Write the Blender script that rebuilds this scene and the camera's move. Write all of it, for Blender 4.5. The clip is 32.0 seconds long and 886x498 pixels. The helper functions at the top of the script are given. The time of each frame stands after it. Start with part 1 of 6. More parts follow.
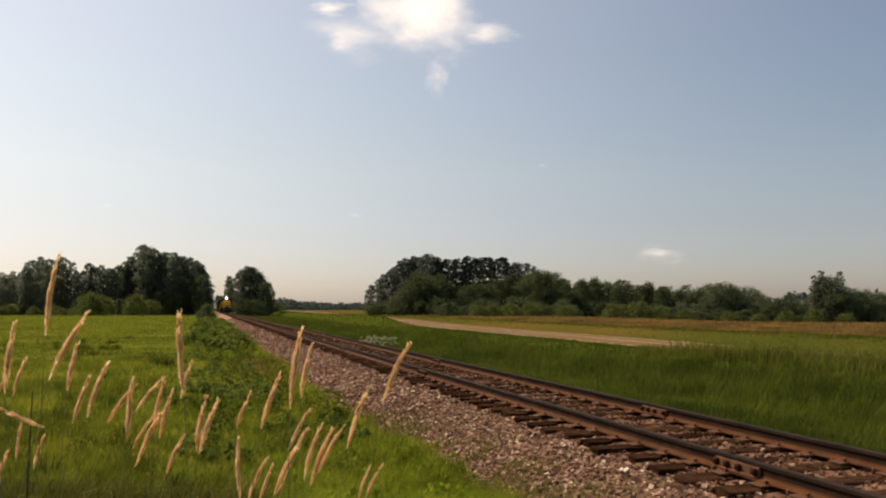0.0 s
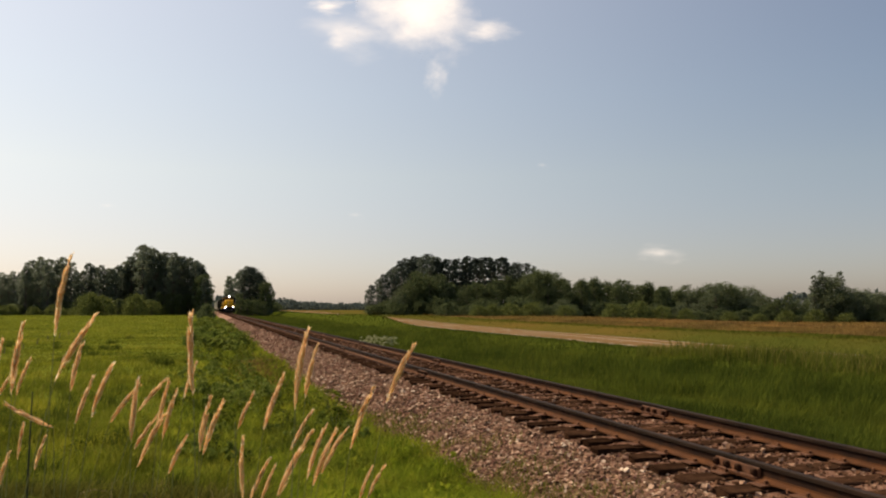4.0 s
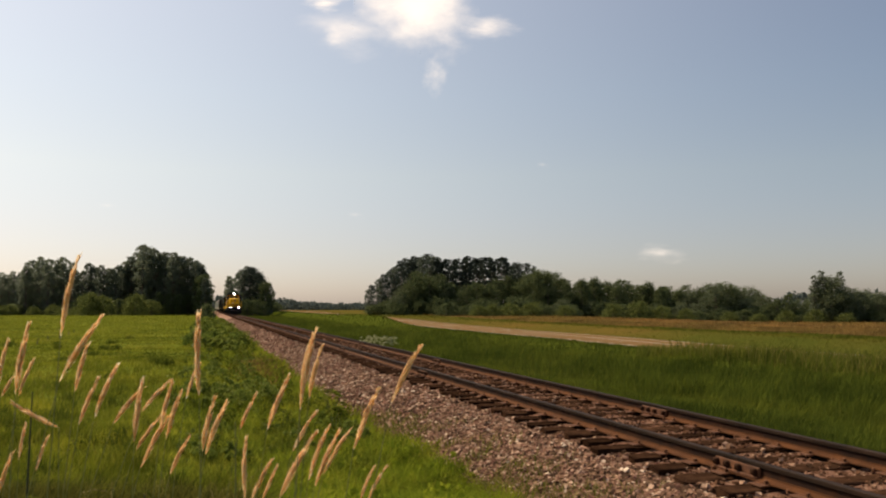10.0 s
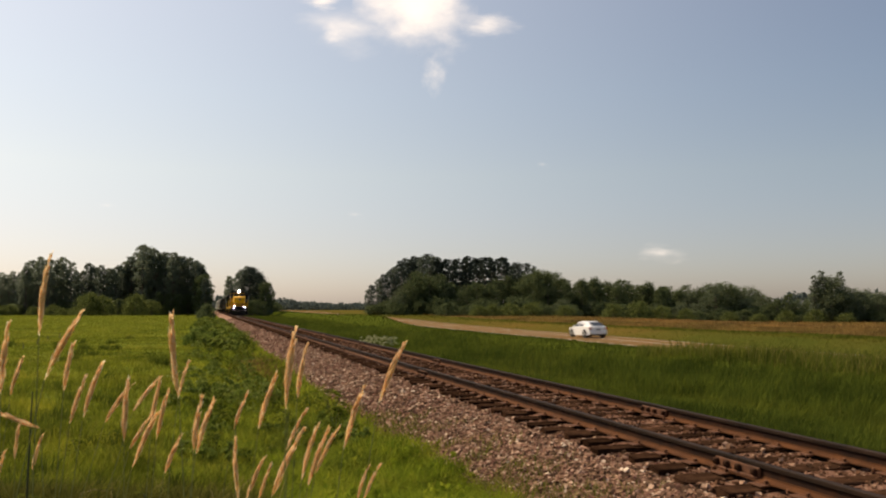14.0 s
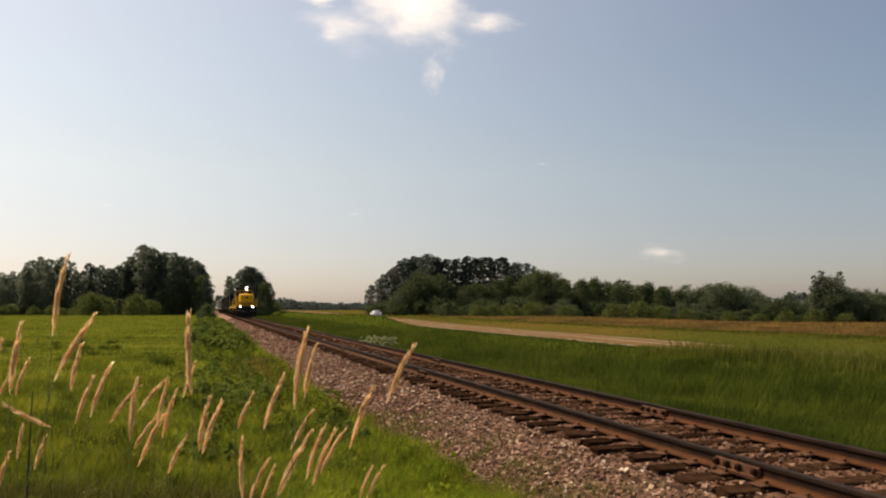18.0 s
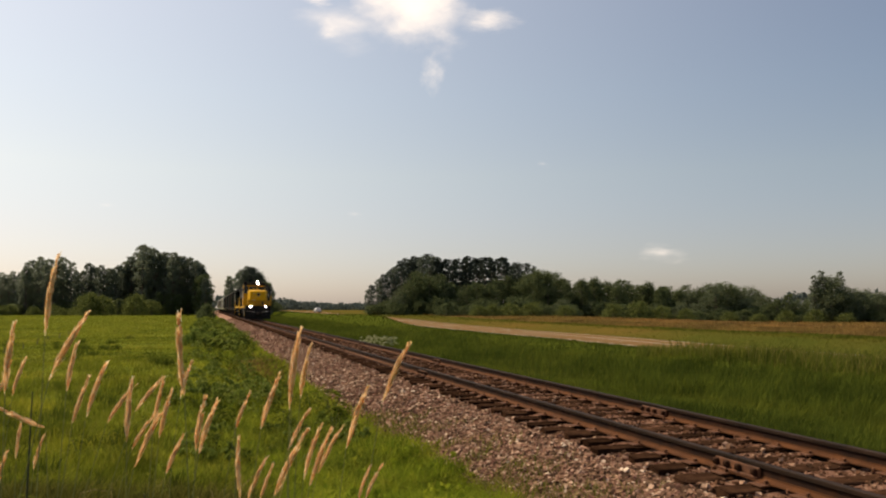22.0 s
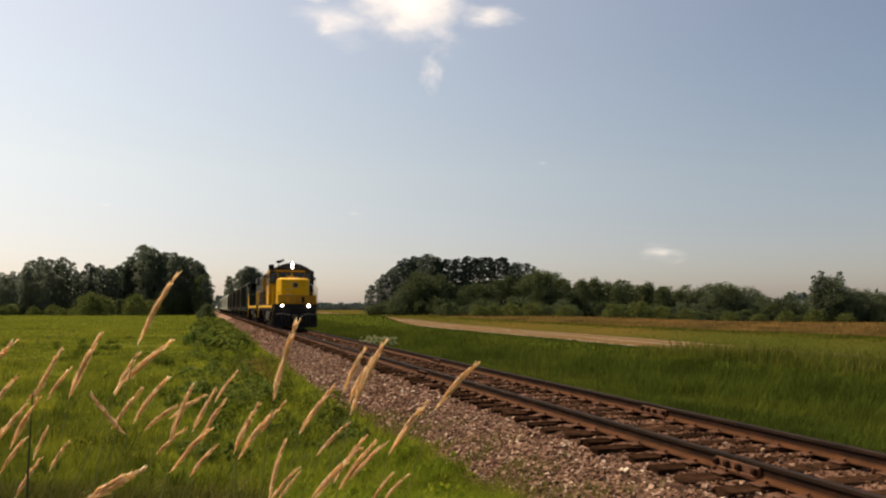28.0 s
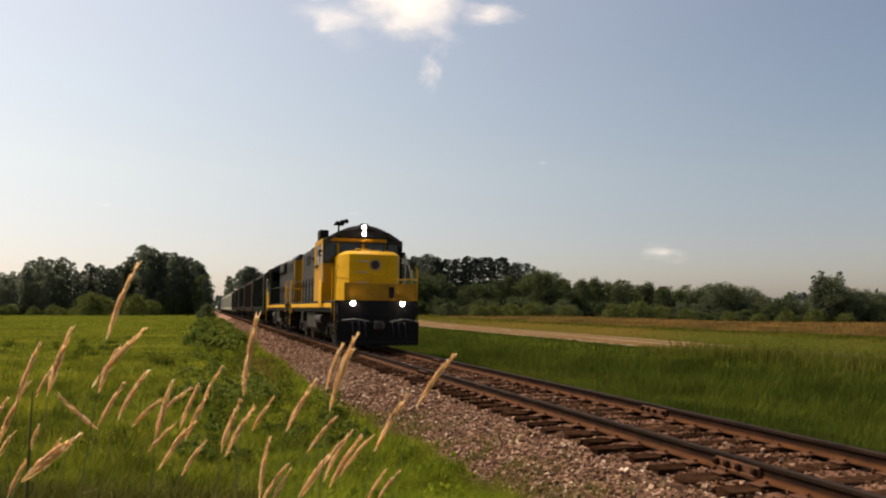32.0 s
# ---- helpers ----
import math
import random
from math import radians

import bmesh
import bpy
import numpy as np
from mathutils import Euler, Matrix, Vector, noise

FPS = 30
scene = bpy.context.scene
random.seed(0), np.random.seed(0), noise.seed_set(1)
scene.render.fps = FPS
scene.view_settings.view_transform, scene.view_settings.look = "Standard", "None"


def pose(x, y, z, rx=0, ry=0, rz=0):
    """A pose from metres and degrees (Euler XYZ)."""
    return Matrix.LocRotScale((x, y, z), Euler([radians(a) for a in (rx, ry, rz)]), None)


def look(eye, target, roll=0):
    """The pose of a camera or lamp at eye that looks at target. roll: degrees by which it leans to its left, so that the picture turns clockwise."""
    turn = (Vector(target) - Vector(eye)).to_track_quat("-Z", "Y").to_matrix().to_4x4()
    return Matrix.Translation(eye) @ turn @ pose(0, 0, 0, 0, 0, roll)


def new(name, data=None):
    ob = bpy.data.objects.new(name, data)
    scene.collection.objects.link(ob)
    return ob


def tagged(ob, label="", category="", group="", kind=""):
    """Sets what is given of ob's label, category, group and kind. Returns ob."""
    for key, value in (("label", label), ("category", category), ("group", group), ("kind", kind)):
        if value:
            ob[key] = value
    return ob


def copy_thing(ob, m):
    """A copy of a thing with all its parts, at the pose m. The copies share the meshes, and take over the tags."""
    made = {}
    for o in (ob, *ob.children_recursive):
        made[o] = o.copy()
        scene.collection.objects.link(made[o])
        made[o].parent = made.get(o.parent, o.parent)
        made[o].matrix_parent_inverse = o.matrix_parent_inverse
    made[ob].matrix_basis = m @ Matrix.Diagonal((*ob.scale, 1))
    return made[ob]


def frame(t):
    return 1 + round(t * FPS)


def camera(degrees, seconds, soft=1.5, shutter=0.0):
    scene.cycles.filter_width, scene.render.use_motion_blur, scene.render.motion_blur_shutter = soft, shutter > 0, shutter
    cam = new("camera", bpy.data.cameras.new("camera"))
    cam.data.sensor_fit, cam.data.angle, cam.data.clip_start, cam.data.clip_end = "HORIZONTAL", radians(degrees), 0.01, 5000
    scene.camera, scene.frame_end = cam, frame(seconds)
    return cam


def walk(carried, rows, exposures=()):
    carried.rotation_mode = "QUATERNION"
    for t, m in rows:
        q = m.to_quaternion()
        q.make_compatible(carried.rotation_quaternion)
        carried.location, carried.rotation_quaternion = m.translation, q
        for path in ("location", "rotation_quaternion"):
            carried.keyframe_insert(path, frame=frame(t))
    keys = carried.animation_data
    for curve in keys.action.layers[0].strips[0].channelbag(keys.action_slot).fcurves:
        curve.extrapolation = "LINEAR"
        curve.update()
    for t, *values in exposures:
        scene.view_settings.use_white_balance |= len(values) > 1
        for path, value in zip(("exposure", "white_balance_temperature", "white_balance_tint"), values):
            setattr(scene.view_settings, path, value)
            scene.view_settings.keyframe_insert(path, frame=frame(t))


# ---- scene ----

# ---- camera: a fixed tripod beside the line ----
cam = camera(58.5, 32.0, soft=2.1, shutter=0.5)
EYE = pose(0, 0, 1.475, 94.25, 0, -16.62)
walk(cam, [(0, EYE), (32, EYE)], [(0, 0.32, 7700, 17.5), (32, 0.32, 7700, 17.5)])

# ---- daylight ----
SUN = Vector((-0.46, 0.47, 0.75)).normalized()
world = bpy.data.worlds.new("world")
scene.world = world
world.use_nodes = True
wn = world.node_tree.nodes
sky = wn.new("ShaderNodeTexSky")
sky.sky_type = "NISHITA"
sky.sun_disc = False
sky.sun_elevation = math.asin(SUN.z)
sky.sun_rotation = math.atan2(SUN.x, SUN.y)
sky.altitude = 300
sky.air_density = 1.0
sky.dust_density = 1.2
sky.ozone_density = 1.5
wn["Background"].inputs["Strength"].default_value = 0.116
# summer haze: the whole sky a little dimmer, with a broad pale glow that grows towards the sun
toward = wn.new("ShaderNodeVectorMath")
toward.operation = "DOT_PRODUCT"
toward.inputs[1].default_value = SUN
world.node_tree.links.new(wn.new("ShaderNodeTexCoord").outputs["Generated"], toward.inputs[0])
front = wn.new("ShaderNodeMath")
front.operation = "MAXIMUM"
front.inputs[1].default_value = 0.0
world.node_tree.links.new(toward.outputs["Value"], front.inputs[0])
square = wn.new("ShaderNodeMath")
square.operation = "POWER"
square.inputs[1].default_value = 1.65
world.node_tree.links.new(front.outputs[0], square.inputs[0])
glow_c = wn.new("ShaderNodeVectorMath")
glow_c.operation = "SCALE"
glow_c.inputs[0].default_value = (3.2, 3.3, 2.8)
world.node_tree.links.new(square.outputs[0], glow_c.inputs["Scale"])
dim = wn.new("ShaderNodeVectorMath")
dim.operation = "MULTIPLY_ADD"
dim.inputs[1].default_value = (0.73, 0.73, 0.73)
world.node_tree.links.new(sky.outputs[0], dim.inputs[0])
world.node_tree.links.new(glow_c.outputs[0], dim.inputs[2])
# dust low over the horizon warms it all round
apart = wn.new("ShaderNodeSeparateXYZ")
world.node_tree.links.new(wn["Texture Coordinate"].outputs["Generated"], apart.inputs[0])
dust = wn.new("ShaderNodeValToRGB")
DUST = [(0.0, (0.393, 0.400, 0.480)), (0.09, (0.455, 0.446, 0.472)), (0.165, (0.508, 0.500, 0.480)), (0.26, (0.497, 0.51, 0.505)), (0.38, (0.478, 0.495, 0.512))]
while len(dust.color_ramp.elements) < len(DUST):
    dust.color_ramp.elements.new(0.5)
for el, (p, c) in zip(dust.color_ramp.elements, DUST):
    el.position, el.color = p, (*c, 1)
world.node_tree.links.new(apart.outputs[2], dust.inputs[0])
double = wn.new("ShaderNodeVectorMath")
double.operation = "SCALE"
double.inputs["Scale"].default_value = 2.0
world.node_tree.links.new(dust.outputs[0], double.inputs[0])
dusty = wn.new("ShaderNodeVectorMath")
dusty.operation = "MULTIPLY"
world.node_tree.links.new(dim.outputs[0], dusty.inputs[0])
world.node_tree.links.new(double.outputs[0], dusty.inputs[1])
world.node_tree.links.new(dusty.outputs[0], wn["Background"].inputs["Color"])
sun_data = bpy.data.lights.new("sun", "SUN")
sun_data.energy, sun_data.angle, sun_data.color = 3.7, radians(0.53), (1.0, 0.90, 0.70)
sun = new("sun", sun_data)
sun.matrix_world = look(SUN * 200, (0, 0, 0))


# ---- materials ----
def node_mat(name):
    m = bpy.data.materials.new(name)
    m.use_nodes = True
    nt = m.node_tree
    return m, nt, nt.nodes["Principled BSDF"]


def link(nt, a, b):
    nt.links.new(a, b)


def ramp(nt, fac, stops):
    r = nt.nodes.new("ShaderNodeValToRGB")
    e = r.color_ramp.elements
    while len(e) < len(stops):
        e.new(0.5)
    for el, (p, c) in zip(e, stops):
        el.position, el.color = p, (*c, 1)
    link(nt, fac, r.inputs[0])
    return r.outputs[0]


def noise_tex(nt, scale, detail=4, rough=0.55, vec=None, stretch=None):
    n = nt.nodes.new("ShaderNodeTexNoise")
    n.inputs["Scale"].default_value, n.inputs["Detail"].default_value, n.inputs["Roughness"].default_value = scale, detail, rough
    if vec is None:
        vec = nt.nodes.new("ShaderNodeTexCoord").outputs["Object"]
    if stretch:
        mp = nt.nodes.new("ShaderNodeMapping")
        mp.inputs["Scale"].default_value = stretch
        link(nt, vec, mp.inputs[0])
        vec = mp.outputs[0]
    link(nt, vec, n.inputs["Vector"])
    return n.outputs["Fac"]


def mixc(nt, fac, a, b, mode="MIX"):
    m = nt.nodes.new("ShaderNodeMix")
    m.data_type, m.blend_type = "RGBA", mode
    for sock, v in ((m.inputs[0], fac), (m.inputs[6], a), (m.inputs[7], b)):
        if hasattr(v, "node"):
            link(nt, v, sock)
        elif isinstance(v, (int, float)):
            sock.default_value = v
        else:
            sock.default_value = (*v, 1)
    return m.outputs[2]


def bump(nt, bsdf, height, strength=0.3, dist=0.01):
    b = nt.nodes.new("ShaderNodeBump")
    b.inputs["Strength"].default_value, b.inputs["Distance"].default_value = strength, dist
    link(nt, height, b.inputs["Height"])
    link(nt, b.outputs[0], bsdf.inputs["Normal"])


def surface(name, a, b, rough=0.6, metal=0.0, scale=6.0, fine=60.0, dirt=None, dirt_amount=0.4, bmp=0.2, stretch=None, spread=0.0, spec=0.4):
    """Two tones mixed by a coarse noise, a fine grain, and stains of a third tone."""
    m, nt, p = node_mat(name)
    c = ramp(nt, noise_tex(nt, scale, 5, 0.6, stretch=stretch), [(0.3, a), (0.7, b)])
    fine_n = noise_tex(nt, fine, 3, 0.6, stretch=stretch)
    c = mixc(nt, 0.25, c, ramp(nt, fine_n, [(0.3, [v * 0.55 for v in a]), (0.7, [min(1, v * 1.3) for v in b])]))
    if dirt:
        f = ramp(nt, noise_tex(nt, scale * 0.6, 6, 0.7), [(0.45, (0, 0, 0)), (0.75, (dirt_amount,) * 3)])
        c = mixc(nt, f, c, dirt)
    if spread:
        o = nt.nodes.new("ShaderNodeObjectInfo")
        h = nt.nodes.new("ShaderNodeHueSaturation")
        mr = nt.nodes.new("ShaderNodeMapRange")
        mr.inputs[3].default_value, mr.inputs[4].default_value = 1 - spread, 1 + spread
        link(nt, o.outputs["Random"], mr.inputs[0])
        link(nt, mr.outputs[0], h.inputs["Value"])
        link(nt, c, h.inputs["Color"])
        c = h.outputs[0]
    link(nt, c, p.inputs["Base Color"])
    p.inputs["Metallic"].default_value = metal
    p.inputs["Specular IOR Level"].default_value = spec
    rr = ramp(nt, fine_n, [(0.2, (max(0.03, rough - 0.12),) * 3), (0.8, (min(1, rough + 0.12),) * 3)])
    link(nt, rr, p.inputs["Roughness"])
    if bmp:
        bump(nt, p, fine_n, bmp, 0.006)
    return m


def foliage(name, stops, patch=0.05, patch_tones=None, through_light=0.35, rough=0.8, mottle=0.0):
    """Leaves and blades: tone by island, drifting over patches of ground; light passes through."""
    m, nt, p = node_mat(name)
    g = nt.nodes.new("ShaderNodeNewGeometry")
    c = ramp(nt, g.outputs["Random Per Island"], stops)
    if patch_tones:
        f = noise_tex(nt, patch, 4, 0.6, vec=g.outputs["Position"])
        c = mixc(nt, 0.55, c, ramp(nt, f, [(0.32, patch_tones[0]), (0.5, patch_tones[1]), (0.68, patch_tones[2])]))
    if mottle:
        f = noise_tex(nt, mottle, 5, 0.65, vec=g.outputs["Position"])
        c = mixc(nt, 1.0, c, ramp(nt, f, [(0.36, (0.48, 0.52, 0.5)), (0.5, (0.95, 0.95, 0.93)), (0.64, (1.36, 1.26, 1.05))]), "MULTIPLY")
    link(nt, c, p.inputs["Base Color"])
    p.inputs["Roughness"].default_value = rough
    p.inputs["Specular IOR Level"].default_value = 0.0
    t = nt.nodes.new("ShaderNodeBsdfTranslucent")
    link(nt, c, t.inputs[0])
    mx = nt.nodes.new("ShaderNodeMixShader")
    mx.inputs[0].default_value = through_light
    link(nt, p.outputs[0], mx.inputs[1])
    link(nt, t.outputs[0], mx.inputs[2])
    link(nt, mx.outputs[0], nt.nodes["Material Output"].inputs[0])
    return m


def glow(name, colour, strength):
    m, nt, p = node_mat(name)
    p.inputs["Base Color"].default_value = (*colour, 1)
    p.inputs["Emission Color"].default_value = (*colour, 1)
    p.inputs["Emission Strength"].default_value = strength
    return m


def glass(name, tint, rough=0.05):
    m, nt, p = node_mat(name)
    p.inputs["Base Color"].default_value = (*tint, 1)
    p.inputs["Roughness"].default_value = rough
    p.inputs["Transmission Weight"].default_value = 0.9
    return m


def ground_mat():
    m, nt, p = node_mat("ground_cover")
    pos = nt.nodes.new("ShaderNodeNewGeometry").outputs["Position"]
    green = ramp(nt, noise_tex(nt, 0.05, 6, 0.6, vec=pos), [(0.3, (0.08, 0.11, 0.014)), (0.5, (0.135, 0.165, 0.02)), (0.7, (0.19, 0.19, 0.03))])
    fine = noise_tex(nt, 3.0, 6, 0.7, vec=pos)
    green = mixc(nt, 0.45, green, ramp(nt, fine, [(0.3, (0.05, 0.07, 0.012)), (0.7, (0.17, 0.19, 0.035))]))
    # tan stubble takes over beyond the road
    sep = nt.nodes.new("ShaderNodeSeparateXYZ")
    link(nt, pos, sep.inputs[0])
    far = nt.nodes.new("ShaderNodeMapRange")
    far.inputs[1].default_value, far.inputs[2].default_value = 29, 33
    link(nt, sep.outputs[0], far.inputs[0])
    tan = ramp(nt, noise_tex(nt, 0.03, 5, 0.6, vec=pos), [(0.35, (0.06, 0.07, 0.013)), (0.5, (0.095, 0.08, 0.018)), (0.65, (0.13, 0.085, 0.022))])
    green = mixc(nt, far.outputs[0], green, tan)
    # rank dark growth in the ditch
    band = nt.nodes.new("ShaderNodeMath")
    band.operation = "MULTIPLY"
    band.inputs[1].default_value = 0.02
    link(nt, sep.outputs[0], band.inputs[0])
    inside = ramp(nt, band.outputs[0], [(0.165, (0, 0, 0)), (0.20, (1, 1, 1)), (0.57, (1, 1, 1)), (0.60, (0, 0, 0))])
    green = mixc(nt, inside, green, ramp(nt, fine, [(0.3, (0.035, 0.05, 0.008)), (0.7, (0.085, 0.105, 0.014))]))
    # and in the hollow along the foot of the bed
    hollow = nt.nodes.new("ShaderNodeMath")
    hollow.operation = "MULTIPLY_ADD"
    hollow.inputs[1].default_value, hollow.inputs[2].default_value = 0.1, 0.5
    link(nt, sep.outputs[0], hollow.inputs[0])
    foot = ramp(nt, hollow.outputs[0], [(0.42, (0, 0, 0)), (0.46, (0.7, 0.7, 0.7)), (0.74, (0.7, 0.7, 0.7)), (0.79, (0, 0, 0))])
    green = mixc(nt, foot, green, ramp(nt, fine, [(0.3, (0.05, 0.075, 0.012)), (0.7, (0.13, 0.165, 0.022))]))
    link(nt, green, p.inputs["Base Color"])
    p.inputs["Roughness"].default_value = 0.9
    p.inputs["Specular IOR Level"].default_value = 0.0
    bump(nt, p, fine, 0.8, 0.1)
    return m


CLEAN = [(0.0, (0.018, 0.010, 0.006)), (0.2, (0.085, 0.046, 0.031)), (0.42, (0.22, 0.127, 0.082)), (0.6, (0.215, 0.102, 0.078)), (0.8, (0.365, 0.218, 0.146)), (0.93, (0.56, 0.38, 0.275)), (1.0, (0.82, 0.66, 0.50))]
GREASY = [(0.0, (0.020, 0.009, 0.005)), (0.3, (0.082, 0.036, 0.020)), (0.6, (0.165, 0.076, 0.045)), (0.85, (0.27, 0.142, 0.092)), (1.0, (0.50, 0.34, 0.24))]


def stone_mat(name, island, TONES=CLEAN):
    m, nt, p = node_mat(name)
    if island:
        r = nt.nodes.new("ShaderNodeNewGeometry").outputs["Random Per Island"]
    else:
        r = nt.nodes.new("ShaderNodeObjectInfo").outputs["Random"]
    c = ramp(nt, r, TONES)
    g = nt.nodes.new("ShaderNodeNewGeometry").outputs["Position"]
    n = noise_tex(nt, 45, 4, 0.6, vec=g)
    c = mixc(nt, 0.25, c, ramp(nt, n, [(0.3, (0.04, 0.022, 0.013)), (0.7, (0.24, 0.15, 0.09))]))
    link(nt, c, p.inputs["Base Color"])
    p.inputs["Roughness"].default_value = 0.9
    p.inputs["Specular IOR Level"].default_value = 0.03
    bump(nt, p, n, 0.4, 0.005)
    return m


def bed_mat():
    m, nt, p = node_mat("crushed_stone_bed")
    pos = nt.nodes.new("ShaderNodeNewGeometry").outputs["Position"]
    v = nt.nodes.new("ShaderNodeTexVoronoi")
    v.inputs["Scale"].default_value = 16
    link(nt, pos, v.inputs["Vector"])
    c = ramp(nt, v.outputs["Color"], [(0.1, (0.07, 0.038, 0.026)), (0.5, (0.31, 0.18, 0.135)), (0.9, (0.56, 0.365, 0.275))])
    big = noise_tex(nt, 0.6, 5, 0.6, vec=pos)
    # rust and grease along the middle of the track
    sep = nt.nodes.new("ShaderNodeSeparateXYZ")
    link(nt, pos, sep.inputs[0])
    mid = nt.nodes.new("ShaderNodeMath")
    mid.operation = "SUBTRACT"
    mid.inputs[1].default_value = 5.87
    link(nt, sep.outputs[0], mid.inputs[0])
    ab = nt.nodes.new("ShaderNodeMath")
    ab.operation = "ABSOLUTE"
    link(nt, mid.outputs[0], ab.inputs[0])
    stain = nt.nodes.new("ShaderNodeMapRange")
    stain.inputs[1].default_value, stain.inputs[2].default_value, stain.inputs[3].default_value, stain.inputs[4].default_value = 0.85, 1.25, 0.75, 0.0
    link(nt, ab.outputs[0], stain.inputs[0])
    c = mixc(nt, stain.outputs[0], c, (0.105, 0.05, 0.029))
    c = mixc(nt, 0.3, c, ramp(nt, big, [(0.3, (0.13, 0.07, 0.05)), (0.7, (0.26, 0.15, 0.11))]))
    link(nt, c, p.inputs["Base Color"])
    p.inputs["Roughness"].default_value = 0.95
    p.inputs["Specular IOR Level"].default_value = 0.0
    bump(nt, p, v.outputs["Distance"], 0.45, 0.02)
    return m


M_GROUND = ground_mat()
M_BED = bed_mat()
M_STONE = stone_mat("ballast_stone", False)
M_STONES = stone_mat("ballast_stones", True)
M_GREASY = stone_mat("rust_stained_stones", True, GREASY)
M_TIE = surface("weathered_creosote_wood", (0.009, 0.005, 0.0034), (0.038, 0.019, 0.011), 0.95, spec=0.0, scale=4, fine=40, dirt=(0.13, 0.066, 0.038), dirt_amount=0.55, bmp=0.6, stretch=(1.0, 6, 6), spread=0.4)
M_RUST = surface("rusted_rail_steel", (0.042, 0.0165, 0.0065), (0.12, 0.045, 0.0155), 0.9, spec=0.15, scale=3, fine=70, dirt=(0.06, 0.03, 0.02), bmp=0.4)
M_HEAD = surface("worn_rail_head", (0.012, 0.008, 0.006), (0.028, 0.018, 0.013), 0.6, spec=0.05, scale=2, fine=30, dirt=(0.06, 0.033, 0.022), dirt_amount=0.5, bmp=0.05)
# polished rail top; its sheen is put into the paler tan colour
M_TOP = surface("polished_sheen_rail_top", (0.13, 0.085, 0.056), (0.23, 0.155, 0.105), 0.5, spec=0.2, scale=2, fine=30, dirt=(0.05, 0.03, 0.02), dirt_amount=0.5, bmp=0.04)
M_WEB = surface("near_black_steel", (0.010, 0.006, 0.0045), (0.028, 0.014, 0.009), 0.85, spec=0.08, scale=3, fine=50, dirt=(0.10, 0.036, 0.012), dirt_amount=0.5, bmp=0.3)
M_PLATE = surface("rusted_plate", (0.05, 0.02, 0.010), (0.15, 0.055, 0.02), 0.85, scale=8, fine=80, bmp=0.4)
M_ROAD = surface("sunlit_tan_gravel_asphalt", (0.16, 0.095, 0.042), (0.19, 0.117, 0.056), 0.95, spec=0.0, scale=0.2, fine=8, dirt=(0.14, 0.10, 0.07), bmp=0.3)
M_LINE = surface("worn_white_line", (0.5, 0.48, 0.42), (0.7, 0.68, 0.62), 0.7, scale=2, fine=20)
M_GRASS = foliage("meadow_grass", [(0, (0.115, 0.145, 0.02)), (0.5, (0.22, 0.245, 0.034)), (0.85, (0.32, 0.31, 0.05)), (1, (0.41, 0.335, 0.10))], 0.14, [(0.07, 0.10, 0.013), (0.215, 0.243, 0.025), (0.315, 0.29, 0.042)], mottle=0.9)
M_DITCH = foliage("lush_ditch_grass", [(0, (0.066, 0.092, 0.015)), (0.5, (0.089, 0.118, 0.019)), (0.95, (0.118, 0.144, 0.025)), (1, (0.20, 0.18, 0.045))], 0.12, [(0.042, 0.063, 0.013), (0.088, 0.116, 0.019), (0.16, 0.162, 0.028)], mottle=0.55)
M_DRY = foliage("dry_field_grass", [(0, (0.16, 0.107, 0.042)), (0.5, (0.22, 0.145, 0.056)), (1, (0.29, 0.205, 0.09))], 0.025, [(0.32, 0.16, 0.062), (0.25, 0.14, 0.05), (0.12, 0.122, 0.028)], mottle=0.12)
M_LUSH = foliage("lush_bank_grass", [(0, (0.10, 0.155, 0.016)), (0.5, (0.20, 0.265, 0.025)), (1, (0.36, 0.36, 0.055))], 1.7, [(0.09, 0.15, 0.016), (0.21, 0.27, 0.026), (0.37, 0.35, 0.05)], through_light=0.5, mottle=2.6)
M_VERGE = foliage("verge_grass", [(0, (0.10, 0.115, 0.018)), (0.5, (0.135, 0.138, 0.024)), (1, (0.19, 0.162, 0.038))], 0.05, [(0.07, 0.092, 0.016), (0.14, 0.135, 0.023), (0.20, 0.15, 0.038)], mottle=0.25)
M_SEEDING = foliage("pale_seeding_grass", [(0, (0.09, 0.112, 0.018)), (0.5, (0.132, 0.14, 0.026)), (1, (0.21, 0.185, 0.05))])
# aspen, oak and grey willow leaves: the lift of haze is put into their colour
M_TREE = foliage("hazed_broad_leaves", [(0, (0.08, 0.099, 0.079)), (0.6, (0.12, 0.147, 0.11)), (1, (0.155, 0.183, 0.132))], through_light=0.6)
M_OAK = foliage("haze_lifted_oak_leaves", [(0, (0.062, 0.081, 0.041)), (0.6, (0.098, 0.124, 0.056)), (1, (0.136, 0.165, 0.073))], through_light=0.45)
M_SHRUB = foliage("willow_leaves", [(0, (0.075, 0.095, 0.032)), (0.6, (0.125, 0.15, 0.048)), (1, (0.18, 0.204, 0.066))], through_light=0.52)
# paler copy of the aspen leaves, standing for haze over the left wood
M_ASPEN = foliage("haze_paled_aspen_leaves", [(0, (0.11, 0.135, 0.10)), (0.6, (0.165, 0.195, 0.14)), (1, (0.215, 0.245, 0.175))], through_light=0.68)
M_WILLOW = foliage("grey_hazed_willow_leaves", [(0, (0.084, 0.107, 0.062)), (0.6, (0.132, 0.16, 0.09)), (1, (0.18, 0.21, 0.118))], through_light=0.54)
M_PINE = foliage("pine_needles", [(0, (0.038, 0.05, 0.042)), (0.6, (0.058, 0.074, 0.058)), (1, (0.08, 0.098, 0.074))], through_light=0.2)
